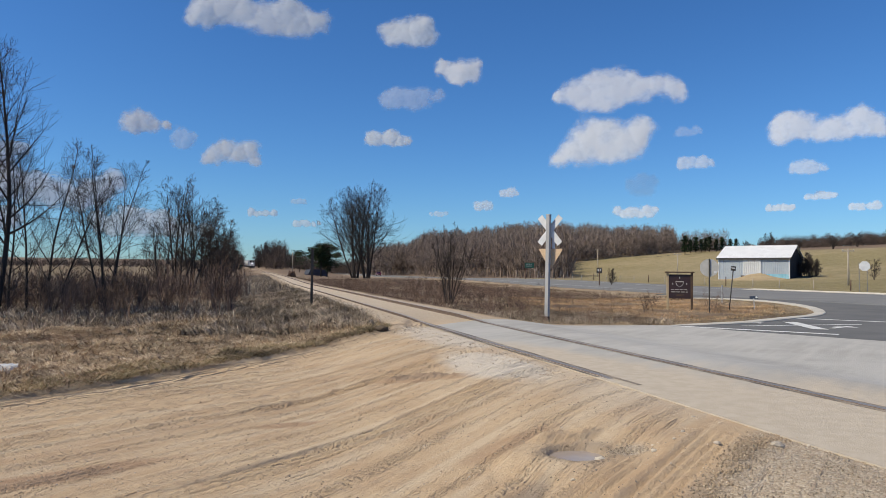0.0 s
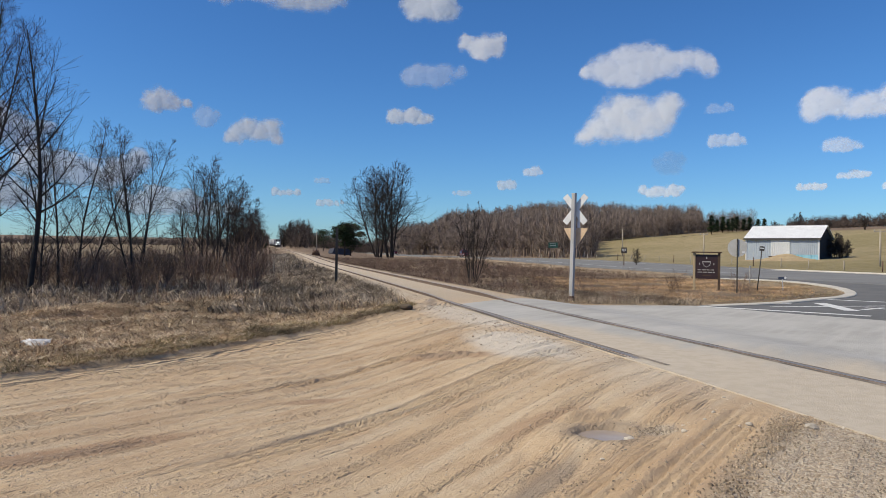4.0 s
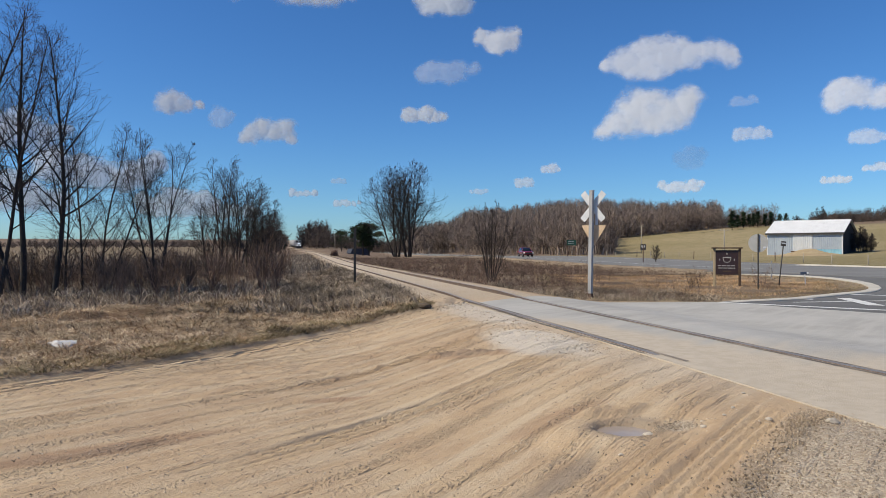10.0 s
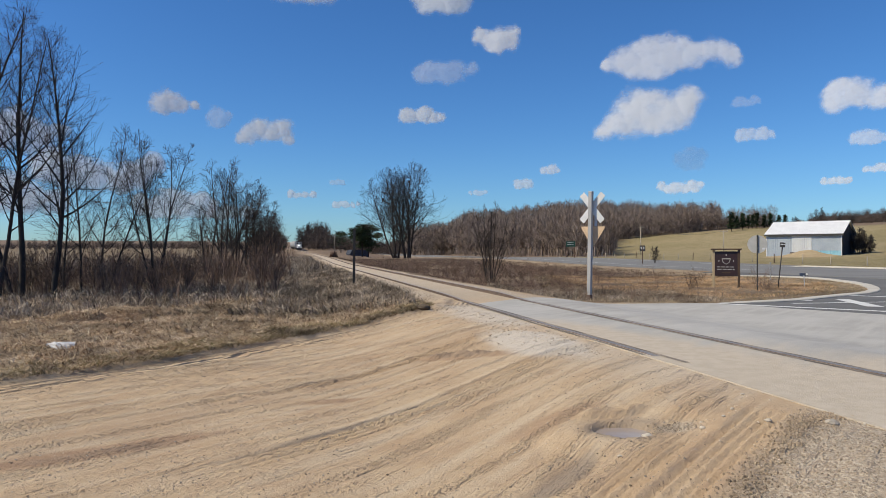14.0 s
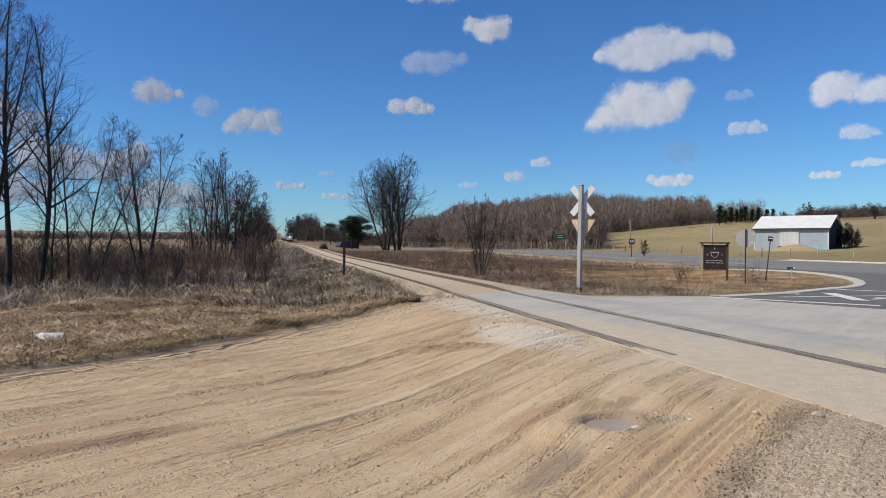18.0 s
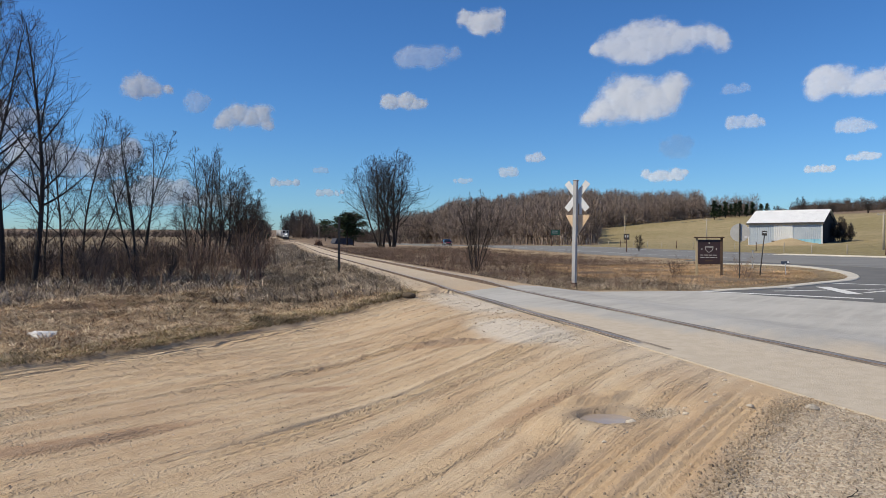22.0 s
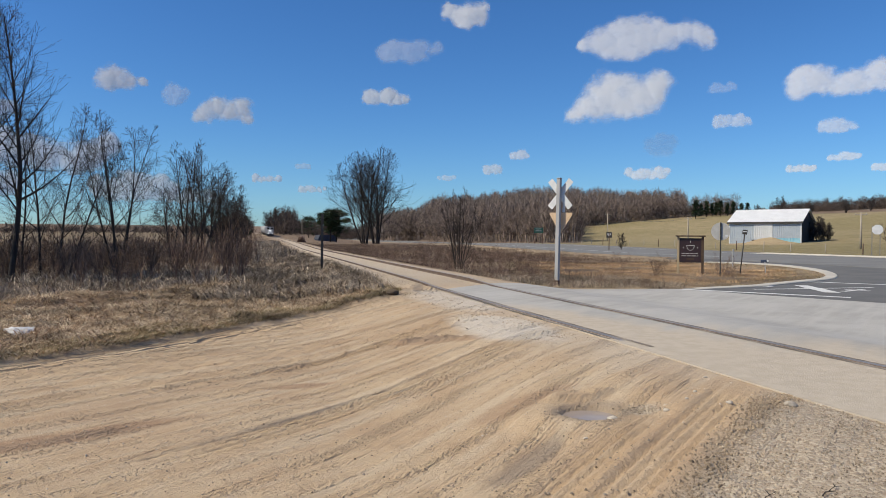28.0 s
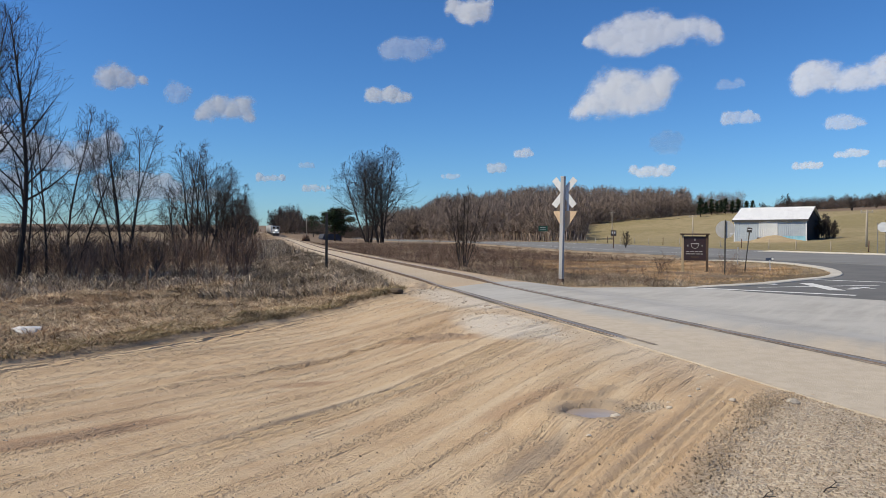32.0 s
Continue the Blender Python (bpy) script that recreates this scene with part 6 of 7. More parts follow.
def blades(P, h, w, lean, rg, bend=0.5):
    """Grass blades as bent tapered strips, three points high."""
    n = len(P)
    a = rg.random(n) * 6.283
    t = 9.0 * fbm(P[:, 0] * 1.6, P[:, 1] * 1.6, 3) + rg.normal(size=n) * 1.2
    side = np.stack([np.cos(a), np.sin(a), 0 * a], 1) * (w * (0.6 + 0.8 * rg.random(n)))[:, None]
    hh = h * (0.55 + 0.75 * rg.random(n))
    ln = lean * (0.3 + 1.0 * rg.random(n))
    dirv = np.stack([np.cos(t), np.sin(t), 0 * t], 1)
    mid = P + dirv * (hh * ln * 0.45)[:, None] + np.array([0, 0, 1]) * (hh * np.clip(0.58 - 0.24 * ln, 0.1, 1))[:, None]
    tip = P + dirv * (hh * ln * (1 + bend))[:, None] + np.array([0, 0, 1]) * (hh * np.clip(1 - 0.5 * ln, 0.06, 1))[:, None]
    V = np.stack([P - side / 2, P + side / 2, mid + side * 0.4, mid - side * 0.4, tip], 1).reshape(-1, 3)
    b = np.arange(n)[:, None] * 5
    F = np.concatenate([b + np.array([0, 1, 2]), b + np.array([0, 2, 3]), b + np.array([3, 2, 4])])
    return V, F


def grass_patch(label, n, area, test, h, w, lean, mat, seed, bend=0.5, clump=0.0):
    rg = np.random.default_rng(seed)
    x0, x1, y0, y1 = area
    X, Y = np.empty(0), np.empty(0)
    while len(X) < n:
        x, y = x0 + (x1 - x0) * rg.random(n), y0 + (y1 - y0) * rg.random(n)
        if clump:
            keep = fbm(x * clump, y * clump) + rg.random(n) * 0.35 > 0.62
            x, y = x[keep], y[keep]
        k = test(x, y)
        X, Y = np.concatenate([X, x[k]]), np.concatenate([Y, y[k]])
    X, Y = X[:n], Y[:n]
    P = np.stack([X, Y, land(X, Y) + relief(X, Y) - 0.02], 1)
    size = h if not callable(h) else h(X, Y)
    V, F = blades(P, size, w, lean, rg, bend)
    tagged(new("grass", mesh_of("grass", V, F, M[mat])), label, "grass", kind="stuff")


def on_left(x, y):
    return (verge_gap(x, y) > 0.05) & (off_track(x, y) < -1.7)


grass_patch("matted straw-coloured dry grass beside the dirt lot", 110000, (-15, 0.2, 7, 24), lambda x, y: on_left(x, y) & (verge_gap(x, y) < 7) & (y > 5), 0.12, 0.009, 1.5, "straw", 1, 0.9)
grass_patch("pale bent stalks in the matted dry grass", 16000, (-15, 0.2, 7, 24), lambda x, y: on_left(x, y) & (verge_gap(x, y) < 7), 0.16, 0.013, 1.2, "straw", 21, 0.8, 2.5)
grass_patch("green and straw tufts along the lot's edge", 22000, (-9, 0.4, 5, 18), lambda x, y: on_left(x, y) & (verge_gap(x, y) < 0.9), 0.1, 0.008, 0.9, "verge", 2, 0.6, 1.2)
grass_patch("tall grey-brown dead weeds beside the track", 42000, (-8, 1, 15.5, 46), lambda x, y: on_left(x, y) & (verge_gap(x, y) > 0.5) & (x > -4.4 - (y - 17) * 0.17 + 2.5 * (fbm(x * 0.9, y * 0.9) - 0.5) + 1.2 * (fbm(x * 40, y * 40, 1) - 0.5)) & (off_track(x, y) < -1.55),
            lambda x, y: 0.12 + 0.26 * fbm(x * 0.5, y * 0.5) * smooth(verge_gap(x, y), 0.3, 2.0), 0.026, 0.9, "weed", 3, 0.6, 1.3)
grass_patch("pale broken stalks among the dead weeds", 7000, (-8, 1, 15.5, 46), lambda x, y: on_left(x, y) & (verge_gap(x, y) > 0.5) & (x > -4.4 - (y - 17) * 0.17) & (off_track(x, y) < -1.55), 0.3, 0.02, 0.7, "weed", 22, 0.5, 1.9)
grass_patch("brown weeds along the far track", 16000, (-45, -2, 40, 140), lambda x, y: (off_track(x, y) < -2.2) & (off_track(x, y) > -16), lambda x, y: 0.3 + 0.5 * fbm(x * 0.2, y * 0.2), 0.03, 0.4, "weed", 4)
grass_patch("straw and brown litter under the thicket", 20000, (-22, -5, 12, 32), lambda x, y: (verge_gap(x, y) > 6.0) & (off_track(x, y) < -4), lambda x, y: 0.2 + 0.3 * fbm(x * 0.5, y * 0.5), 0.02, 0.9, "weed", 9, 0.6)
grass_patch("rust-coloured grass on the corner by the signs", 30000, (4.5, 22, 19.8, 44), lambda x, y: (poly_gap(CURB + [(6, 46), (3, 19.9)], x, y) > 1.3) & (y > 20.6) & (x > 6.5), 0.13, 0.011, 0.7, "rust_grass", 5, 0.5, 0.35)
grass_patch("short green and straw grass behind the kerb", 12000, (3.5, 22, 19.6, 44), lambda x, y: (poly_gap(CURB + [(6, 46), (3, 19.9)], x, y) > 0.35) & (poly_gap(CURB + [(6, 46), (3, 19.9)], x, y) < 2.2), 0.09, 0.012, 0.7, "verge", 6)
grass_patch("brown dead weeds round the crossbuck", 9000, (1.8, 8.5, 19.9, 26), lambda x, y: (off_track(x, y) > 2.3) & (y > 20.2), lambda x, y: 0.12 + 0.24 * fbm(x * 0.8, y * 0.8), 0.011, 0.8, "weed", 7, 0.6, 1.2)
grass_patch("brown weed field between track and highway", 42000, (-22, 22, 22, 120), lambda x, y: (off_track(x, y) > 2.3) & (x * HW[0] + y * HW[1] < 24) & ~((x > 7) & (y < 40)), lambda x, y: 0.1 + 0.18 * fbm(x * 0.3, y * 0.3), 0.026, 0.9, "thicket", 8, 0.6, 0.5)

# ---- vehicles ----
def loft(sections):
    """Skins a row of cross-sections (equal numbers of points) and closes both ends."""
    bm = bmesh.new()
    rings = [[bm.verts.new(p) for p in s] for s in sections]
    k = len(rings[0])
    for a, b in zip(rings, rings[1:]):
        for i in range(k):
            bm.faces.new((a[i], a[(i + 1) % k], b[(i + 1) % k], b[i]))
    bm.faces.new(rings[0][::-1])
    bm.faces.new(rings[-1])
    bmesh.ops.recalc_face_normals(bm, faces=bm.faces)
    for f in bm.faces:
        f.smooth = len(f.verts) == 4
    return bm


def body_ring(x, z0, z1, w, shoulder=0.78):
    zs = z0 + (z1 - z0) * shoulder
    half = [(w * 0.86, z0), (w * 0.97, z0 + (z1 - z0) * 0.16), (w, z0 + (z1 - z0) * 0.5), (w * 0.985, zs), (w * 0.93, z0 + (z1 - z0) * 0.95), (w * 0.8, z1)]
    return [(x, -a, z) for a, z in half] + [(x, a, z) for a, z in reversed(half)]


def wheel_parts(th, x, y, r, w):
    wh = new("wheel")
    wh.parent = th
    wh.matrix_basis = pose(x, y, r)
    wh.empty_display_size = 0.1
    bm = bmesh.new()
    prof = [(r * 0.62, -w / 2), (r * 0.9, -w / 2), (r, -w * 0.36), (r, w * 0.36), (r * 0.9, w / 2), (r * 0.62, w / 2)]
    n = 24
    rings = [[bm.verts.new((p * math.cos(2 * math.pi * i / n), q, p * math.sin(2 * math.pi * i / n))) for p, q in prof] for i in range(n)]
    for i in range(n):
        for j in range(len(prof)):
            bm.faces.new((rings[i][j], rings[i][(j + 1) % len(prof)], rings[(i + 1) % n][(j + 1) % len(prof)], rings[(i + 1) % n][j]))
    bmesh.ops.recalc_face_normals(bm, faces=bm.faces)
    part("tyre", bm, M["tyre"], wh)
    side = 1 if y > 0 else -1
    bm = rod((0, -w * 0.3, 0), (0, w * 0.3, 0), r * 0.2, n=12)
    for i in range(5):
        own = box(-r * 0.075, r * 0.075, side * w * 0.22, side * w * 0.4, r * 0.1, r * 0.62, 0.004)
        merge(bm, own, Matrix.Rotation(2 * math.pi * i / 5, 4, "Y"))
    ring = bmesh.new()
    bmesh.ops.create_cone(ring, cap_ends=False, segments=24, radius1=r * 0.63, radius2=r * 0.63, depth=w * 0.8)
    merge(bm, ring, Matrix.Rotation(math.pi / 2, 4, "X"))
    part("rim", bm, M["alloy"], wh, "bright alloy rim")
    back = rod((0, side * w * 0.1, 0), (0, side * w * 0.16, 0), r * 0.6, n=20)
    part("brake_drum", back, M["trim_black"], wh)
    return wh


def shrink(k, stations, roof, wheels, r, width):
    return [tuple(k * v for v in s) for s in stations], [tuple(k * v for v in s) for s in roof], tuple(k * v for v in wheels), k * r, k * width


def vehicle(name, label, paint, stations, roof, wheels, r, width, category="car", extra=None):
    """stations: (x, z0, z1, half width) of the lower body; roof: (x, z1, half width) of the cabin from the back to the front."""
    th = thing(name, pose(0, 0, 0), label, category)
    part("body", loft([body_ring(*s) for s in stations]), paint, th, "glossy painted body")
    belt = roof[0][3]

    def ring(x, z, w, lo):
        h = z - lo
        half = [(w * 1.1, lo - 0.03), (w * 1.08, lo + h * 0.1), (w * 1.0, lo + h * 0.55), (w * 0.9, lo + h * 0.92), (w * 0.72, z)]
        return [(x, -a, q) for a, q in half] + [(x, a, q) for a, q in reversed(half)]
    part("cabin", loft([ring(*s) for s in roof]), M["car_glass"], th, "dark tinted windows")
    top = [(x, z + 0.012, w) for x, z, w, lo in roof[1:-1]]
    bm = loft([[(x, -w * 0.93, z - 0.07), (x, -w * 0.85, z - 0.01), (x, -w * 0.5, z + 0.01), (x, w * 0.5, z + 0.01), (x, w * 0.85, z - 0.01), (x, w * 0.93, z - 0.07)] for x, z, w in top])
    part("roof", bm, paint, th)
    # pillars between the panes
    x0, x1 = roof[1][0], roof[-2][0]
    lo = belt
    for side in (-1, 1):
        for u in (0.02, 0.34, 0.66):
            x = x0 + (x1 - x0) * u
            w = roof[1][2]
            part("pillar", rod((x, side * w * 1.075, lo + 0.02), (x - 0.03, side * w * 0.92, roof[1][1] - 0.06), 0.035, n=6), paint, th)
        xa, xb = roof[-2], roof[-1]
        part("pillar", rod((xb[0] - 0.02, side * xb[2] * 1.06, xb[3] + 0.02), (xa[0], side * xa[2] * 0.9, xa[1] - 0.05), 0.035, n=6), paint, th)
        part("mirror", box(xb[0] - 0.38, xb[0] - 0.22, side * width * 0.98 - (0.1 if side < 0 else 0), side * width * 0.98 + (0.1 if side > 0 else 0), belt + 0.03, belt + 0.17, 0.03), paint, th)
        xs = stations
        part("sill", box(wheels[0] + r, wheels[1] - r, side * width - 0.02, side * width + 0.015, xs[2][1] - 0.02, xs[2][1] + 0.12, 0.01), M["trim_black"], th)
        for hx in (x0 + (x1 - x0) * 0.4, x0 + (x1 - x0) * 0.72):
            part("door_handle", box(hx - 0.09, hx + 0.09, side * width - 0.005, side * width + 0.025, belt - 0.17, belt - 0.13, 0.008), M["trim_black"], th)
        part("roof_rail", rod((x0 + 0.2, side * roof[1][2] * 0.8, roof[1][1] + 0.045), (x1 - 0.35, side * roof[1][2] * 0.8, roof[1][1] + 0.05), 0.02, n=6), M["trim_black"], th)
        fx = stations[-1][0]
        part("headlight", box(fx - 0.3, fx + 0.03, side * width * 0.86 - 0.17, side * width * 0.86 + 0.09, stations[-1][2] - 0.22, stations[-1][2] - 0.06, 0.02), M["lamp_white"], th, "lit clear headlight")
        bx = stations[0][0]
        part("tail_light", box(bx - 0.03, bx + 0.2, side * width * 0.88 - 0.1, side * width * 0.88 + 0.08, belt - 0.25, belt - 0.02, 0.02), M["lamp_red"], th)
        for wx in wheels:
            arch = bmesh.new()
            bmesh.ops.create_cone(arch, cap_ends=True, segments=20, radius1=r * 1.17, radius2=r * 1.17, depth=0.06)
            ob = part("wheel_arch", arch, M["trim_black"], th)
            ob.matrix_basis = pose(wx, side * (width - 0.045), r, 90, 0, 0)
    fx = stations[-1][0]
    z0, z1 = stations[-1][1], stations[-1][2]
    part("grille", box(fx - 0.05, fx + 0.035, -width * 0.55, width * 0.55, z1 - 0.3, z1 - 0.08, 0.02), M["trim_black"], th, "black grille")
    part("lower_bumper", box(fx - 0.12, fx + 0.05, -width * 0.85, width * 0.85, z0, z0 + 0.2, 0.04), M["trim_black"], th)
    part("plate_bar", box(stations[0][0] - 0.03, stations[0][0], -0.26, 0.26, z0 + 0.35, z0 + 0.5), M["white_paint"], th)
    part("underbody", box(stations[1][0], stations[-2][0], -width * 0.8, width * 0.8, z0 - 0.06, z0 + 0.1), M["trim_black"], th)
    turning = [wheel_parts(th, wx, side * (width - 0.09), r, 0.24) for wx in wheels for side in (-1, 1)]
    return th, turning


small_suv, small_wheels = vehicle("compact_suv", "bright red compact suv driving along the highway", M["red_paint"],
    [(-2.24, 0.4, 0.98, 0.78), (-2.12, 0.3, 1.04, 0.86), (-1.4, 0.28, 1.06, 0.9), (0.9, 0.28, 1.03, 0.91), (1.55, 0.28, 0.99, 0.89), (2.05, 0.3, 0.9, 0.83), (2.25, 0.4, 0.78, 0.7)],
    [(-2.15, 1.2, 0.7, 1.0), (-1.75, 1.64, 0.73, 1.0), (-0.6, 1.7, 0.75, 1.0), (0.25, 1.65, 0.74, 1.0), (1.2, 1.06, 0.76, 0.98)], (-1.32, 1.33), 0.35, 0.91)
large_suv, large_wheels = vehicle("large_suv", "dark metallic red three-row suv driving along the highway", M["red_paint"], *shrink(0.92,
    [(-2.5, 0.45, 1.05, 0.86), (-2.38, 0.34, 1.14, 0.95), (-1.5, 0.32, 1.16, 0.99), (1.0, 0.32, 1.13, 1.0), (1.75, 0.32, 1.08, 0.98), (2.3, 0.36, 1.0, 0.92), (2.52, 0.45, 0.88, 0.8)],
    [(-2.42, 1.3, 0.8, 1.1), (-2.05, 1.7, 0.82, 1.1), (-0.8, 1.77, 0.84, 1.1), (0.4, 1.73, 0.83, 1.1), (1.35, 1.14, 0.86, 1.08)], (-1.5, 1.52), 0.39, 1.0))
van, van_wheels = vehicle("minivan", "dark navy minivan with a faded red bonnet on the highway", M["navy_paint"],
    [(-2.5, 0.4, 1.0, 0.86), (-2.4, 0.28, 1.04, 0.95), (-1.4, 0.26, 1.05, 0.99), (0.8, 0.26, 1.02, 1.0), (1.5, 0.26, 0.98, 0.98), (2.2, 0.3, 0.86, 0.9), (2.5, 0.4, 0.72, 0.76)],
    [(-2.48, 1.2, 0.82, 1.0), (-2.3, 1.68, 0.84, 1.0), (-0.8, 1.76, 0.86, 1.0), (0.3, 1.7, 0.84, 1.0), (1.55, 1.02, 0.88, 0.97)], (-1.45, 1.5), 0.34, 1.0, "minivan")
part("bonnet", loft([[(1.5, -0.8, 0.97), (1.5, -0.4, 1.005), (1.5, 0.4, 1.005), (1.5, 0.8, 0.97)], [(2.2, -0.74, 0.86), (2.2, -0.4, 0.895), (2.2, 0.4, 0.895), (2.2, 0.74, 0.86)], [(2.46, -0.66, 0.74), (2.46, -0.3, 0.77), (2.46, 0.3, 0.77), (2.46, 0.66, 0.74)]]), M["red_paint"], van, "mismatched red bonnet")

# ---- the train ----
def locomotive():
    th = thing("locomotive", pose(0, 0, 0), "grey and dark diesel locomotive with lit headlights on the far track", "locomotive")
    part("frame", box(-8.5, 8.5, -1.45, 1.45, 0.95, 1.35, 0.04), M["loco_dark"], th, "dark underframe")
    part("long_hood", box(-8.2, 4.3, -0.95, 0.95, 1.35, 4.2, 0.12), M["loco_grey"], th)
    part("cab", box(4.3, 6.6, -1.5, 1.5, 1.35, 4.55, 0.15), M["loco_grey"], th, "pale grey cab")
    part("cab_roof", box(4.1, 6.8, -1.52, 1.52, 4.45, 4.62, 0.07), M["loco_dark"], th)
    part("short_hood", box(6.6, 8.1, -0.95, 0.95, 1.35, 3.1, 0.15), M["white_paint"], th, "white short nose")
    for side in (-1, 1):
        part("front_window", box(6.58, 6.64, side * 0.85 - 0.45, side * 0.85 + 0.45, 3.3, 4.1, 0.02), M["car_glass"], th)
        part("side_window", box(4.8, 6.1, side * 1.49 - 0.02, side * 1.49 + 0.03, 3.2, 4.05, 0.01), M["car_glass"], th)
        part("headlight", rod((8.1, side * 0.24, 2.65), (8.2, side * 0.24, 2.65), 0.16, n=10), M["headlamp"], th, "bright headlight")
        part("ditch_light", rod((8.5, side * 0.95, 1.55), (8.6, side * 0.95, 1.55), 0.13, n=10), M["headlamp"], th, "bright ditch light")
        part("handrail", rod((-8.2, side * 1.4, 2.3), (4.2, side * 1.4, 2.3), 0.03, n=5), M["white_paint"], th)
        part("step", box(8.1, 8.5, side * 1.2 - 0.25, side * 1.2 + 0.25, 0.4, 0.95), M["loco_dark"], th)
    part("pilot", box(8.3, 8.62, -1.45, 1.45, 0.25, 0.95, 0.03), M["loco_dark"], th, "dark pilot plate")
    part("fuel_tank", box(-2.4, 2.4, -1.3, 1.3, 0.3, 0.95, 0.1), M["loco_dark"], th)
    for cx in (-5.6, 5.6):
        part("truck", box(cx - 1.8, cx + 1.8, -1.2, 1.2, 0.3, 0.8, 0.05), M["loco_dark"], th)
        for wx in (-1.3, 1.3):
            for side in (-0.75, 0.75):
                part("wheel", rod((cx + wx, side - 0.06, 0.5), (cx + wx, side + 0.06, 0.5), 0.5, n=14), M["rail"], th)
    return th


def hopper_car():
    th = thing("freight_car", pose(0, 0, 0), "pale grey covered hopper car behind the locomotive", "freight car", "cars of the train")
    part("hull", loft([[(x, -1.55, 1.3), (x, -1.6, 4.2), (x, -0.8, 4.6), (x, 0.8, 4.6), (x, 1.6, 4.2), (x, 1.55, 1.3)] for x in (-7.8, 7.8)]), M["loco_grey"], th)
    part("sill", box(-8.4, 8.4, -1.3, 1.3, 0.95, 1.3, 0.03), M["loco_dark"], th)
    part("hatch_row", box(-7, 7, -0.4, 0.4, 4.6, 4.78, 0.04), M["loco_dark"], th)
    for cx in (-6.2, 6.2):
        part("truck", box(cx - 1.3, cx + 1.3, -1.1, 1.1, 0.3, 0.9, 0.05), M["loco_dark"], th)
        for wx in (-0.85, 0.85):
            for side in (-0.75, 0.75):
                part("wheel", rod((cx + wx, side - 0.06, 0.45), (cx + wx, side + 0.06, 0.45), 0.45, n=12), M["rail"], th)
    return th


loco = locomotive()
cars = [hopper_car()]
for i in range(3):
    cars.append(copy_thing(cars[0], pose(0, 0, 0)))

# ---- clouds ----
SKY_FAR = 2600.0


def cloud_mesh(seed, aspect, puffs=None, step=0.045):
    """A heap of rounded puffs over a flat foot, half as high as one unit and aspect times as wide."""
    rr = random.Random(seed)
    if not puffs:
        puffs = []
        for i in range(3 + int(3.2 * aspect)):
            x = aspect * rr.uniform(-0.86, 0.86)
            r = rr.uniform(0.6, 0.95) * (1 - 0.5 * (x / aspect) ** 2)
            puffs.append((x, rr.uniform(-0.4, 1.05 - r) * (1 - 0.5 * (x / aspect) ** 2) - 0.1, r))
    nx, nz = int(2.4 * (aspect + 0.3) / step / 1.2), int(2.6 / step)
    X, Z = np.meshgrid(np.linspace(-aspect - 0.3, aspect + 0.3, nx), np.linspace(-1.3, 1.3, nz))
    left, H = np.ones_like(X), np.zeros_like(X)
    wx, wz = X + 0.45 * (fbm(X * 1.7 + seed, Z * 1.7) - 0.5), Z + 0.45 * (fbm(X * 1.7 + 40, Z * 1.7 + seed) - 0.5)
    for x, z, r in puffs:
        q = ((wx - x) ** 2 + (wz - z) ** 2) / (r * r)
        left *= 1 - np.exp(-1.1 * q ** 1.4)
        H = np.maximum(H, 0.16 * r * np.exp(-0.9 * q)) + 0.03 * np.exp(-0.7 * q)
    D = (1 - left) * smooth(wz, -1.15, -0.4)
    V = np.stack([X, -H + 0.7 * Z, Z], -1).reshape(-1, 3)
    idx = np.arange(nx * nz).reshape(nz, nx)
    F = np.stack([idx[:-1, :-1], idx[:-1, 1:], idx[1:, 1:], idx[1:, :-1]], -1).reshape(-1, 4)
    F = F[(D.ravel()[F] > 0.03).any(1)]
    me = mesh_of("cloud", V, F, M["cloud"], True)
    me.attributes.new("vapour", "FLOAT", "POINT").data.foreach_set("value", D.astype(np.float32).ravel())
    return me


clouds = []


def cloud(az0, el0, az1, el1, w, h, thick, label, puffs=None):
    """A cloud at bearing az0 and height el0 (degrees) at the start and az1, el1 at the end; w, h: degrees across."""
    ob = new("cloud", cloud_mesh(len(clouds) + 3, max(w / h, 0.9), puffs))
    far_off = SKY_FAR * (0.75 + 0.65 * ((len(clouds) * 0.618) % 1.0))
    r = far_off * math.tan(radians(1.0)) * h * 0.5
    ob.scale = (r, r, r * 1.2)
    ob.color = (1, 1, 1, thick * 0.86)
    rows = []
    for t, az, el in ((0.0, az0, el0), (32.0, az1, el1)):
        x, y = polar(az, far_off)
        rows.append((t, pose(x, y, 1.45 + far_off * math.tan(radians(el)), 0, 0, -0.5 * (az0 + az1))))
    tagged(ob, label, "cloud", "clouds drifting in the sky")
    clouds.append((ob, rows))


WHITE, WISP, SMALL = "bright white cumulus cloud with a grey foot", "thin wisp of white cloud", "small white fair-weather cloud"
cloud(18.1, 14.7, 19.4, 15.8, 11.0, 4.2, 0.85, WHITE, ((-1.7, -0.05, 0.6), (-1.3, -0.5, 0.5), (-0.8, 0.2, 0.75), (-0.3, 0.1, 0.75), (0.1, 0.15, 0.68), (0.7, 0.05, 0.55), (1.3, 0.12, 0.52), (1.9, 0.0, 0.48), (2.3, -0.15, 0.36), (-2.25, -0.15, 0.28), (-0.6, -0.6, 0.4)))
cloud(16.9, 10.6, 17.4, 11.3, 8.3, 4.3, 1.0, WHITE, ((-1.6, -0.7, 0.45), (-1.2, -0.35, 0.65), (-0.6, 0.1, 0.78), (-0.1, 0.2, 0.82), (0.5, -0.05, 0.75), (1.3, 0.35, 0.62), (1.0, -0.1, 0.62), (-0.9, -0.6, 0.5)))
cloud(4.9, 16.5, 4.7, 18.1, 3.4, 2.8, 0.95, SMALL)
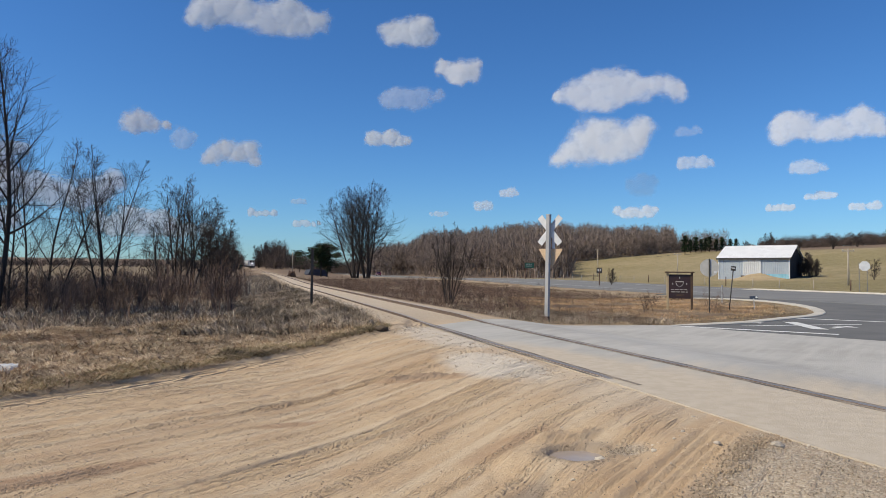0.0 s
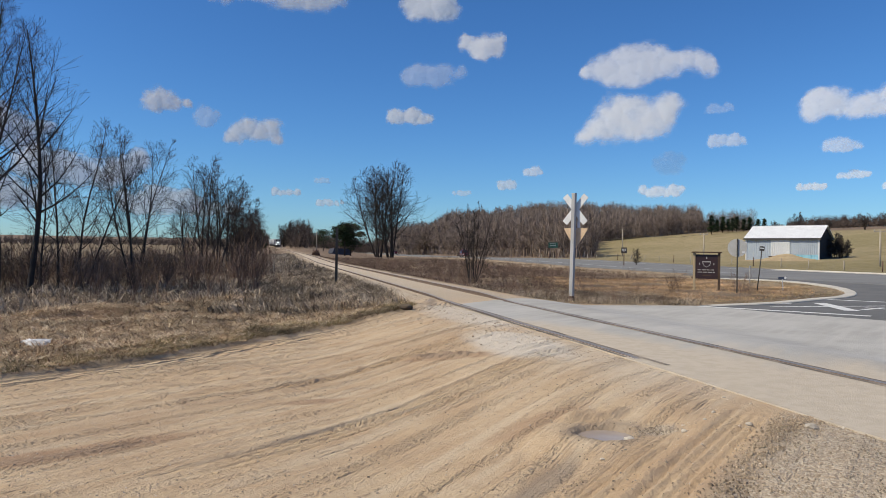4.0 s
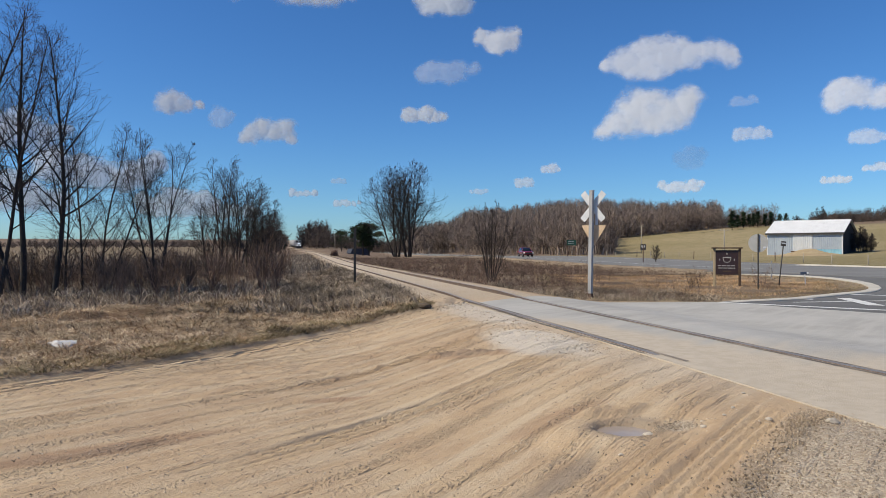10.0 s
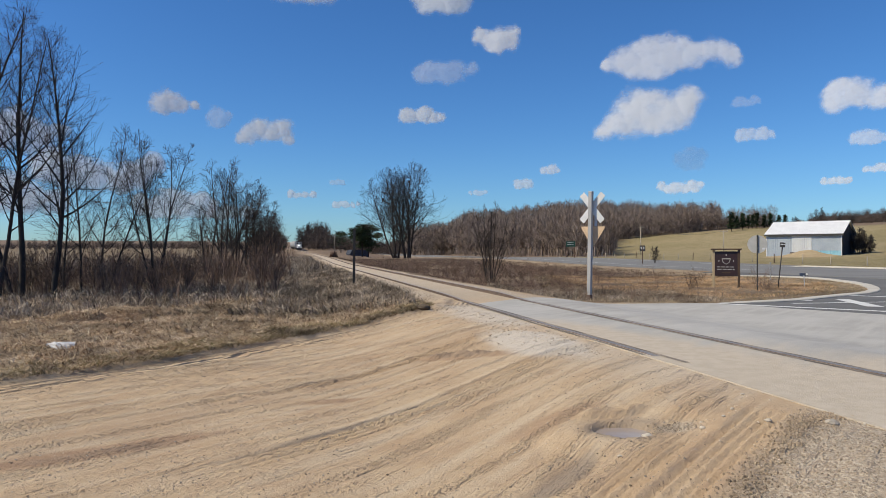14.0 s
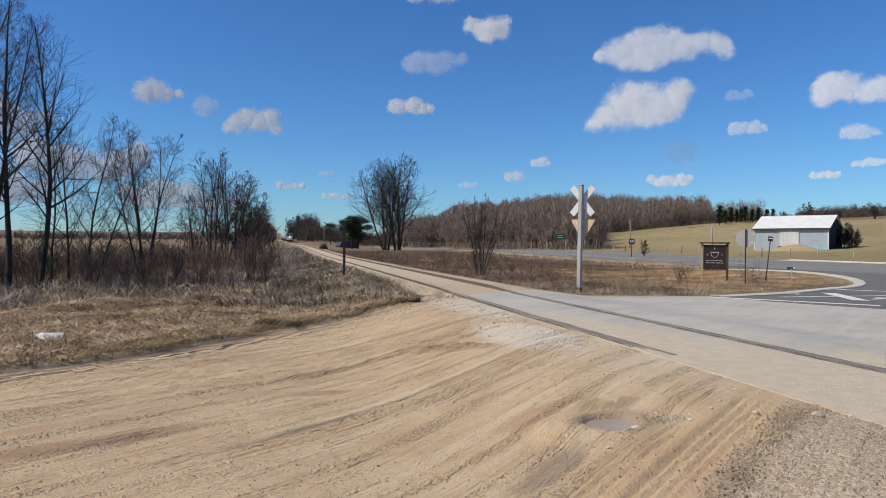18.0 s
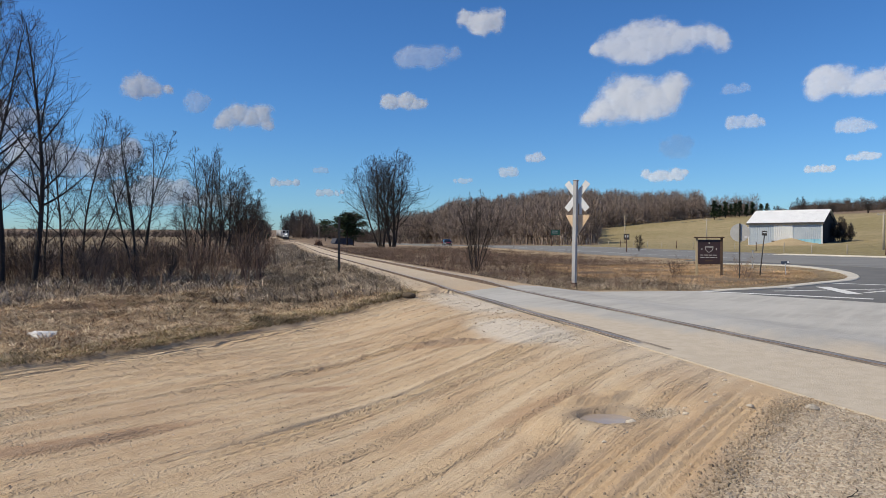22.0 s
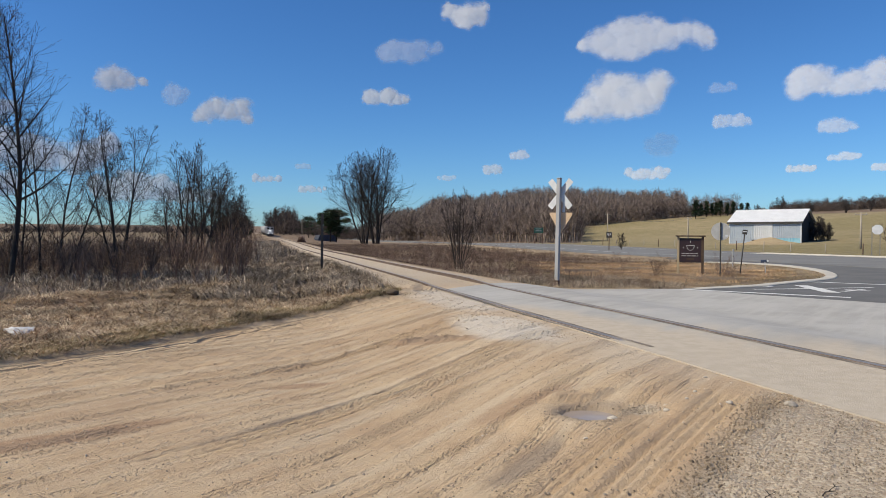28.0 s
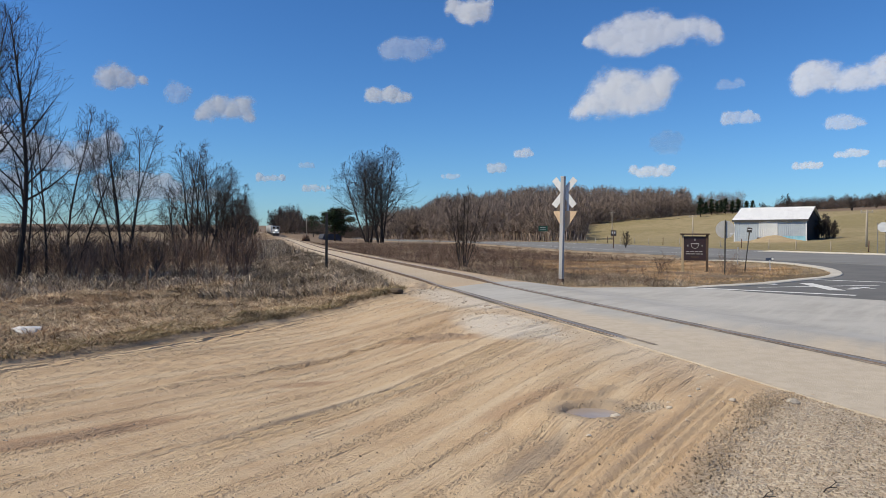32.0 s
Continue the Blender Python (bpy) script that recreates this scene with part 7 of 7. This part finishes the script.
cloud(0.3, 19.5, -0.6, 21.2, 5.6, 3.6, 0.95, WHITE)
cloud(-10.6, 20.0, -13.5, 22.2, 14.0, 4.4, 0.95, WHITE)
cloud(-19.8, 11.2, -22.3, 11.7, 4.5, 2.3, 1.0, WHITE, ((-0.9, 0.0, 0.8), (-0.5, 0.3, 0.62), (-0.1, 0.05, 0.7), (0.5, -0.1, 0.5), (1.3, -0.05, 0.38), (-0.8, -0.4, 0.5)))
cloud(-13.6, 9.4, -15.0, 10.0, 5.2, 2.6, 1.0, WHITE, ((-1.3, -0.5, 0.5), (-0.8, -0.1, 0.65), (-0.2, 0.25, 0.62), (0.4, -0.1, 0.7), (1.2, 0.3, 0.66), (1.4, -0.3, 0.5)))
cloud(-17.0, 10.2, -18.3, 10.9, 1.6, 1.9, 0.45, WISP)
cloud(-0.5, 11.1, -1.5, 11.6, 4.7, 1.7, 0.95, SMALL)
cloud(1.3, 14.4, 0.3, 15.3, 5.6, 2.7, 0.42, WISP)
cloud(32.8, 11.0, 33.0, 11.6, 8.6, 3.0, 0.85, WHITE)
cloud(24.0, 8.9, 26.0, 9.2, 3.0, 1.3, 0.6, SMALL)
cloud(23.4, 11.3, 25.2, 11.7, 2.2, 1.0, 0.25, WISP)
cloud(19.5, 5.15, 19.6, 5.4, 3.8, 1.2, 0.8, SMALL)
cloud(20.0, 7.2, 20.7, 7.5, 2.4, 1.9, 0.3, WISP)
cloud(9.2, 6.8, 9.3, 7.0, 1.8, 0.9, 0.7, SMALL)
cloud(7.2, 5.7, 7.2, 5.8, 2.0, 1.0, 0.7, SMALL)
cloud(-11.0, 4.8, -11.4, 4.8, 2.7, 0.8, 0.8, SMALL)
cloud(-7.6, 4.0, -7.9, 4.0, 2.6, 0.7, 0.7, SMALL)
cloud(-8.2, 5.8, -8.6, 5.85, 1.4, 0.6, 0.4, WISP)
cloud(3.4, 5.0, 3.3, 5.1, 1.7, 0.6, 0.5, SMALL)
cloud(29.9, 5.2, 30.5, 5.4, 2.2, 0.7, 0.8, SMALL)
cloud(32.0, 8.1, 33.1, 8.35, 3.0, 1.2, 0.6, SMALL)
cloud(32.5, 6.0, 33.2, 6.15, 2.6, 0.7, 0.7, SMALL)
cloud(35.6, 5.1, 36.2, 5.3, 2.6, 0.7, 0.7, SMALL)
cloud(-25.5, 6.2, -26.6, 6.4, 9.0, 4.0, 1.0, WHITE)
cloud(-31.0, 8.4, -32.4, 8.9, 7.0, 3.6, 1.0, WHITE)
cloud(-20.5, 3.7, -21.3, 3.8, 7.0, 2.4, 0.9, WHITE)
cloud(-31.5, 4.2, -32.2, 4.3, 8.0, 3.4, 1.0, WHITE)
cloud(-16.5, 3.2, -17.0, 3.2, 4.0, 1.4, 0.7, SMALL)

# ---- puddle, stones, snow and litter ----
def puddle():
    n = 40
    pts = []
    for i in range(n):
        a = 2 * math.pi * i / n
        k = 0.85 + 0.35 * noise.noise(Vector((math.cos(a) * 1.4, math.sin(a) * 1.4, 2.0)))
        u, v = 0.3 * math.cos(a) * k, 0.28 * math.sin(a) * k
        c, s = math.cos(radians(12)), math.sin(radians(12))
        pts.append((PUDDLE[0] + u * c - v * s, PUDDLE[1] + u * s + v * c))
    z = lay(*PUDDLE, -0.04)
    V = [(x, y, z) for x, y in pts] + [(*PUDDLE, z)]
    F = [(i, (i + 1) % n, n) for i in range(n)]
    tagged(new("puddle", mesh_of("puddle", V, F, M["puddle_water"])), "small muddy puddle in a pothole of the dirt lot", "water", kind="structure")


puddle()


def rock_bm(seed, r, flat=0.7):
    bm = bmesh.new()
    bmesh.ops.create_icosphere(bm, subdivisions=2, radius=r)
    for v in bm.verts:
        k = 1 + 0.35 * noise.noise(v.co / r * 1.1 + Vector((seed * 3.1, 0, 0)))
        v.co = Vector((v.co.x * k * 1.25, v.co.y * k, v.co.z * k * flat))
    return bm


def ground_z(x, y):
    return lay(x, y) + float(relief(np.array(x), np.array(y)))


for i, (x, y, r) in enumerate(((2.66, 4.6, 0.036), (1.45, 4.71, 0.032), (1.85, 4.76, 0.018), (2.9, 4.62, 0.016), (2.3, 4.75, 0.02), (1.15, 4.3, 0.012), (2.2, 5.1, 0.014), (2.5, 5.6, 0.014), (2.05, 4.9, 0.012))):
    ob = part("stone", rock_bm(i, r), M["stone"], None)
    ob.location = (x, y, ground_z(x, y) + r * 0.3)
    tagged(ob, "pale rough stone lying on the dirt lot", "stone", "stones on the dirt lot")

bm = rock_bm(20, 0.2, 0.45)
bmesh.ops.subdivide_edges(bm, edges=bm.edges[:], cuts=2, use_grid_fill=True)
for v in bm.verts:
    v.co += v.co * 0.5 * noise.noise(v.co * 6.0)
    v.co.z += 0.03 * noise.noise(v.co * 16.0) + 0.02 * noise.noise(v.co * 40.0)
ob = part("snow_patch", bm, M["snow"], None)
ob.location = (-5.64, 10.39, ground_z(-5.64, 10.39) + 0.015)
ob.scale = (0.85, 0.75, 1.0)
tagged(ob, "last dirty white patch of snow in the dry grass", "snow", kind="")
ob = part("clod", rock_bm(25, 0.13, 0.6), M["clod"], None)
ob.location = (-0.3, 14.6, ground_z(-0.3, 14.6) + 0.03)
tagged(ob, "dark clod of earth at the edge of the lot", "clod")

tr = random.Random(31)
for x, y, way, length in ((1.42, 3.06, 8, 0.2), (1.56, 3.02, 150, 0.16), (1.6, 3.07, 20, 0.22), (1.85, 3.05, 170, 0.18), (1.95, 3.1, 35, 0.14)):
    bm = bmesh.new()
    p, a = Vector((x, y, ground_z(x, y) + 0.012)), radians(way)
    for k in range(5):
        a += tr.uniform(-0.35, 0.35)
        q = p + Vector((math.cos(a), math.sin(a), 0)) * length / 5
        q.z = ground_z(q.x, q.y) + 0.012 + 0.012 * tr.random()
        merge(bm, rod(p, q, 0.0035 - 0.0005 * k, 0.003 - 0.0005 * k, 6))
        if k in (1, 3):
            b = a + tr.choice((-0.8, 0.8))
            e = q + Vector((math.cos(b), math.sin(b), 0.15)) * length * 0.22
            merge(bm, rod(q, e, 0.003, 0.0015, 5))
        p = q
    ob = part("twig", bm, M["bark_dark"], None)
    tagged(ob, "dark bare twig fallen on the stony ground", "twig", "twigs on the stony corner")

# loose pebbles and clods, past counting
CUBE = np.array([(-1, -1, -0.6), (1, -0.8, -0.6), (0.8, 1, -0.6), (-0.9, 0.8, -0.6), (-0.6, -0.5, 0.6), (0.5, -0.6, 0.7), (0.6, 0.5, 0.55), (-0.5, 0.6, 0.6)], float)
CUBE_F = np.array([(0, 1, 5, 4), (1, 2, 6, 5), (2, 3, 7, 6), (3, 0, 4, 7), (4, 5, 6, 7)])


def scatter(name, label, n, place, sizes, mat, seed, lift=0.0):
    rg = np.random.default_rng(seed)
    X, Y = place(rg, n)
    n = len(X)
    r = sizes[0] * (sizes[1] / sizes[0]) ** (rg.random(n) ** 2.2)
    a = rg.random(n) * 6.283
    c, s = np.cos(a)[:, None], np.sin(a)[:, None]
    jit = CUBE[None] * (0.7 + 0.6 * rg.random((n, 8, 1)))
    V = np.stack([(jit[:, :, 0] * c - jit[:, :, 1] * s) * r[:, None] + X[:, None], (jit[:, :, 0] * s + jit[:, :, 1] * c) * r[:, None] + Y[:, None],
                  jit[:, :, 2] * r[:, None] + (land(X, Y) + relief(X, Y) + r * 0.25 + lift)[:, None]], -1).reshape(-1, 3)
    F = (CUBE_F[None] + (np.arange(n) * 8)[:, None, None]).reshape(-1, 4)
    tagged(new(name, mesh_of(name, V, F, M[mat])), label, name.replace("_", " "), kind="stuff")


def on_lot(rg, n):
    y = 3.3 + 13 * rg.random(n * 2) ** 1.8
    x = -5 + 10 * rg.random(n * 2)
    k = (verge_gap(x, y) < -0.05) & (off_track(x, y) < -1.0)
    return x[k][:n], y[k][:n]


def on_corner(rg, n):
    y = 2.75 + 2.5 * rg.random(n * 6)
    x = 0.8 + 2.8 * rg.random(n * 6)
    s, lat = side_sl(x, y)
    k = (lat + 0.2 * (rg.random(n * 6) - 0.5) > 1.48) & (s < -2.3) & (off_track(x, y) < -0.85)
    return x[k][:n], y[k][:n]


def on_ridge(rg, n):
    u = rg.random(n)
    s, lat = -5.0 + 2.6 * u ** 0.7, 1.5 + rg.normal(size=n) * 0.07 + 0.3 * np.clip(u - 0.85, 0, 1) * rg.random(n) * 6
    return side_xy(s, lat)


def in_churn(rg, n):
    y = 3.3 + 9 * rg.random(n * 9) ** 1.5
    x = -4.6 + 8 * rg.random(n * 9)
    s, lat = side_sl(x, y)
    bend = lat + 0.06 * (fbm(s * 0.25 + 3, lat * 0.12) - 0.5) * 2
    k = (0.5 * fbm(bend * 0.9 + 40, s * 0.28) + 0.5 * fbm(bend * 7, s * 0.3) > 0.585) & (verge_gap(x, y) < -0.05) & (off_track(x, y) < -1.0)
    return x[k][:n], y[k][:n]


def by_puddle(rg, n):
    return 1.68 + rg.normal(size=n) * 0.1, 4.86 + rg.normal(size=n) * 0.06


def by_track(rg, n):
    y = 9 + 14 * rg.random(n)
    return track_x(y) - 1.0 - np.abs(rg.normal(size=n)) * 0.7, y


scatter("pebbles", "small pale pebbles strewn over the dirt lot", 11000, on_lot, (0.002, 0.008), "pebble", 11)
scatter("pebbles", "grey and tan gravel on the stony corner", 4500, on_corner, (0.002, 0.0055), "pebble", 12, 0.004)
scatter("pebbles", "pale gravel spilled beside the puddle", 350, by_puddle, (0.003, 0.01), "pebble", 13)
scatter("pebbles", "pale crushed stone beside the track", 1500, by_track, (0.004, 0.015), "pebble", 14)
scatter("clods", "dark clods of earth torn up along the lot's corner", 1700, on_ridge, (0.003, 0.0095), "clod", 15, 0.004)
scatter("clods", "small clods of tan earth in the ruts", 6000, in_churn, (0.0025, 0.007), "lot_clod", 16)


# ---- everything that moves ----
LANE = 33.0


def lane_pose(along):
    x, y = hw_point(LANE, along)
    dx, dy = 0.139, -0.990
    slope = (lay(*hw_point(LANE, along - 2)) - lay(*hw_point(LANE, along + 2))) / 4
    return pose(x, y, lay(x, y, 0.03), 0, -math.degrees(math.atan(slope)), math.degrees(math.atan2(dy, dx)))


def drive(th, wheels, t0, along0, speed, t_in, t_out, slowing=0.0):
    rows = []
    for i in range(33):
        late = max(i - t0, -6.0)
        early = (i - t0) - late
        rows.append((float(i), lane_pose(along0 - speed * late + 0.5 * slowing * late ** 2 - (speed + 6.0 * slowing) * early)))
    walk(th, rows)
    for wh in wheels:
        base = wh.matrix_basis.copy()
        spin, a = [(0.0, base)], 0.0
        t = t_in
        while t <= t_out:
            spin.append((t, base @ Matrix.Rotation(radians(a), 4, "Y")))
            t, a = t + 0.2, a + 60
        spin.append((32.0, spin[-1][1]))
        walk(wh, spin)


def track_pose(y):
    x, dx = float(track_x(y)), float(track_x(y - 1) - track_x(y + 1)) / 2
    z = lay(x, y, 0.06)
    slope = (lay(float(track_x(y - 6)), y - 6) - lay(float(track_x(y + 6)), y + 6)) / 12
    return pose(x, y, z, 0, -math.degrees(math.atan(slope)), math.degrees(math.atan2(-1.0, dx)))


def motions():
    drive(small_suv, small_wheels, 7.0, 33 * 1.834, 33.0, 4.6, 8.6)
    drive(large_suv, large_wheels, 12.0, 66.4, 25.9, 9.0, 14.4, 1.5)
    drive(van, van_wheels, 25.5, 84.3, 25.06, 22.6, 29.0, 2.44)
    for k, th in enumerate([loco, *cars]):
        walk(th, [(t, track_pose(300 + (32 - t) * 3.7 + 8 + k * 17.6)) for t in (0.0, 4.0, 8.0, 12.0, 16.0, 20.0, 24.0, 28.0, 32.0)])
    for ob, rows in clouds:
        walk(ob, rows)


motions()
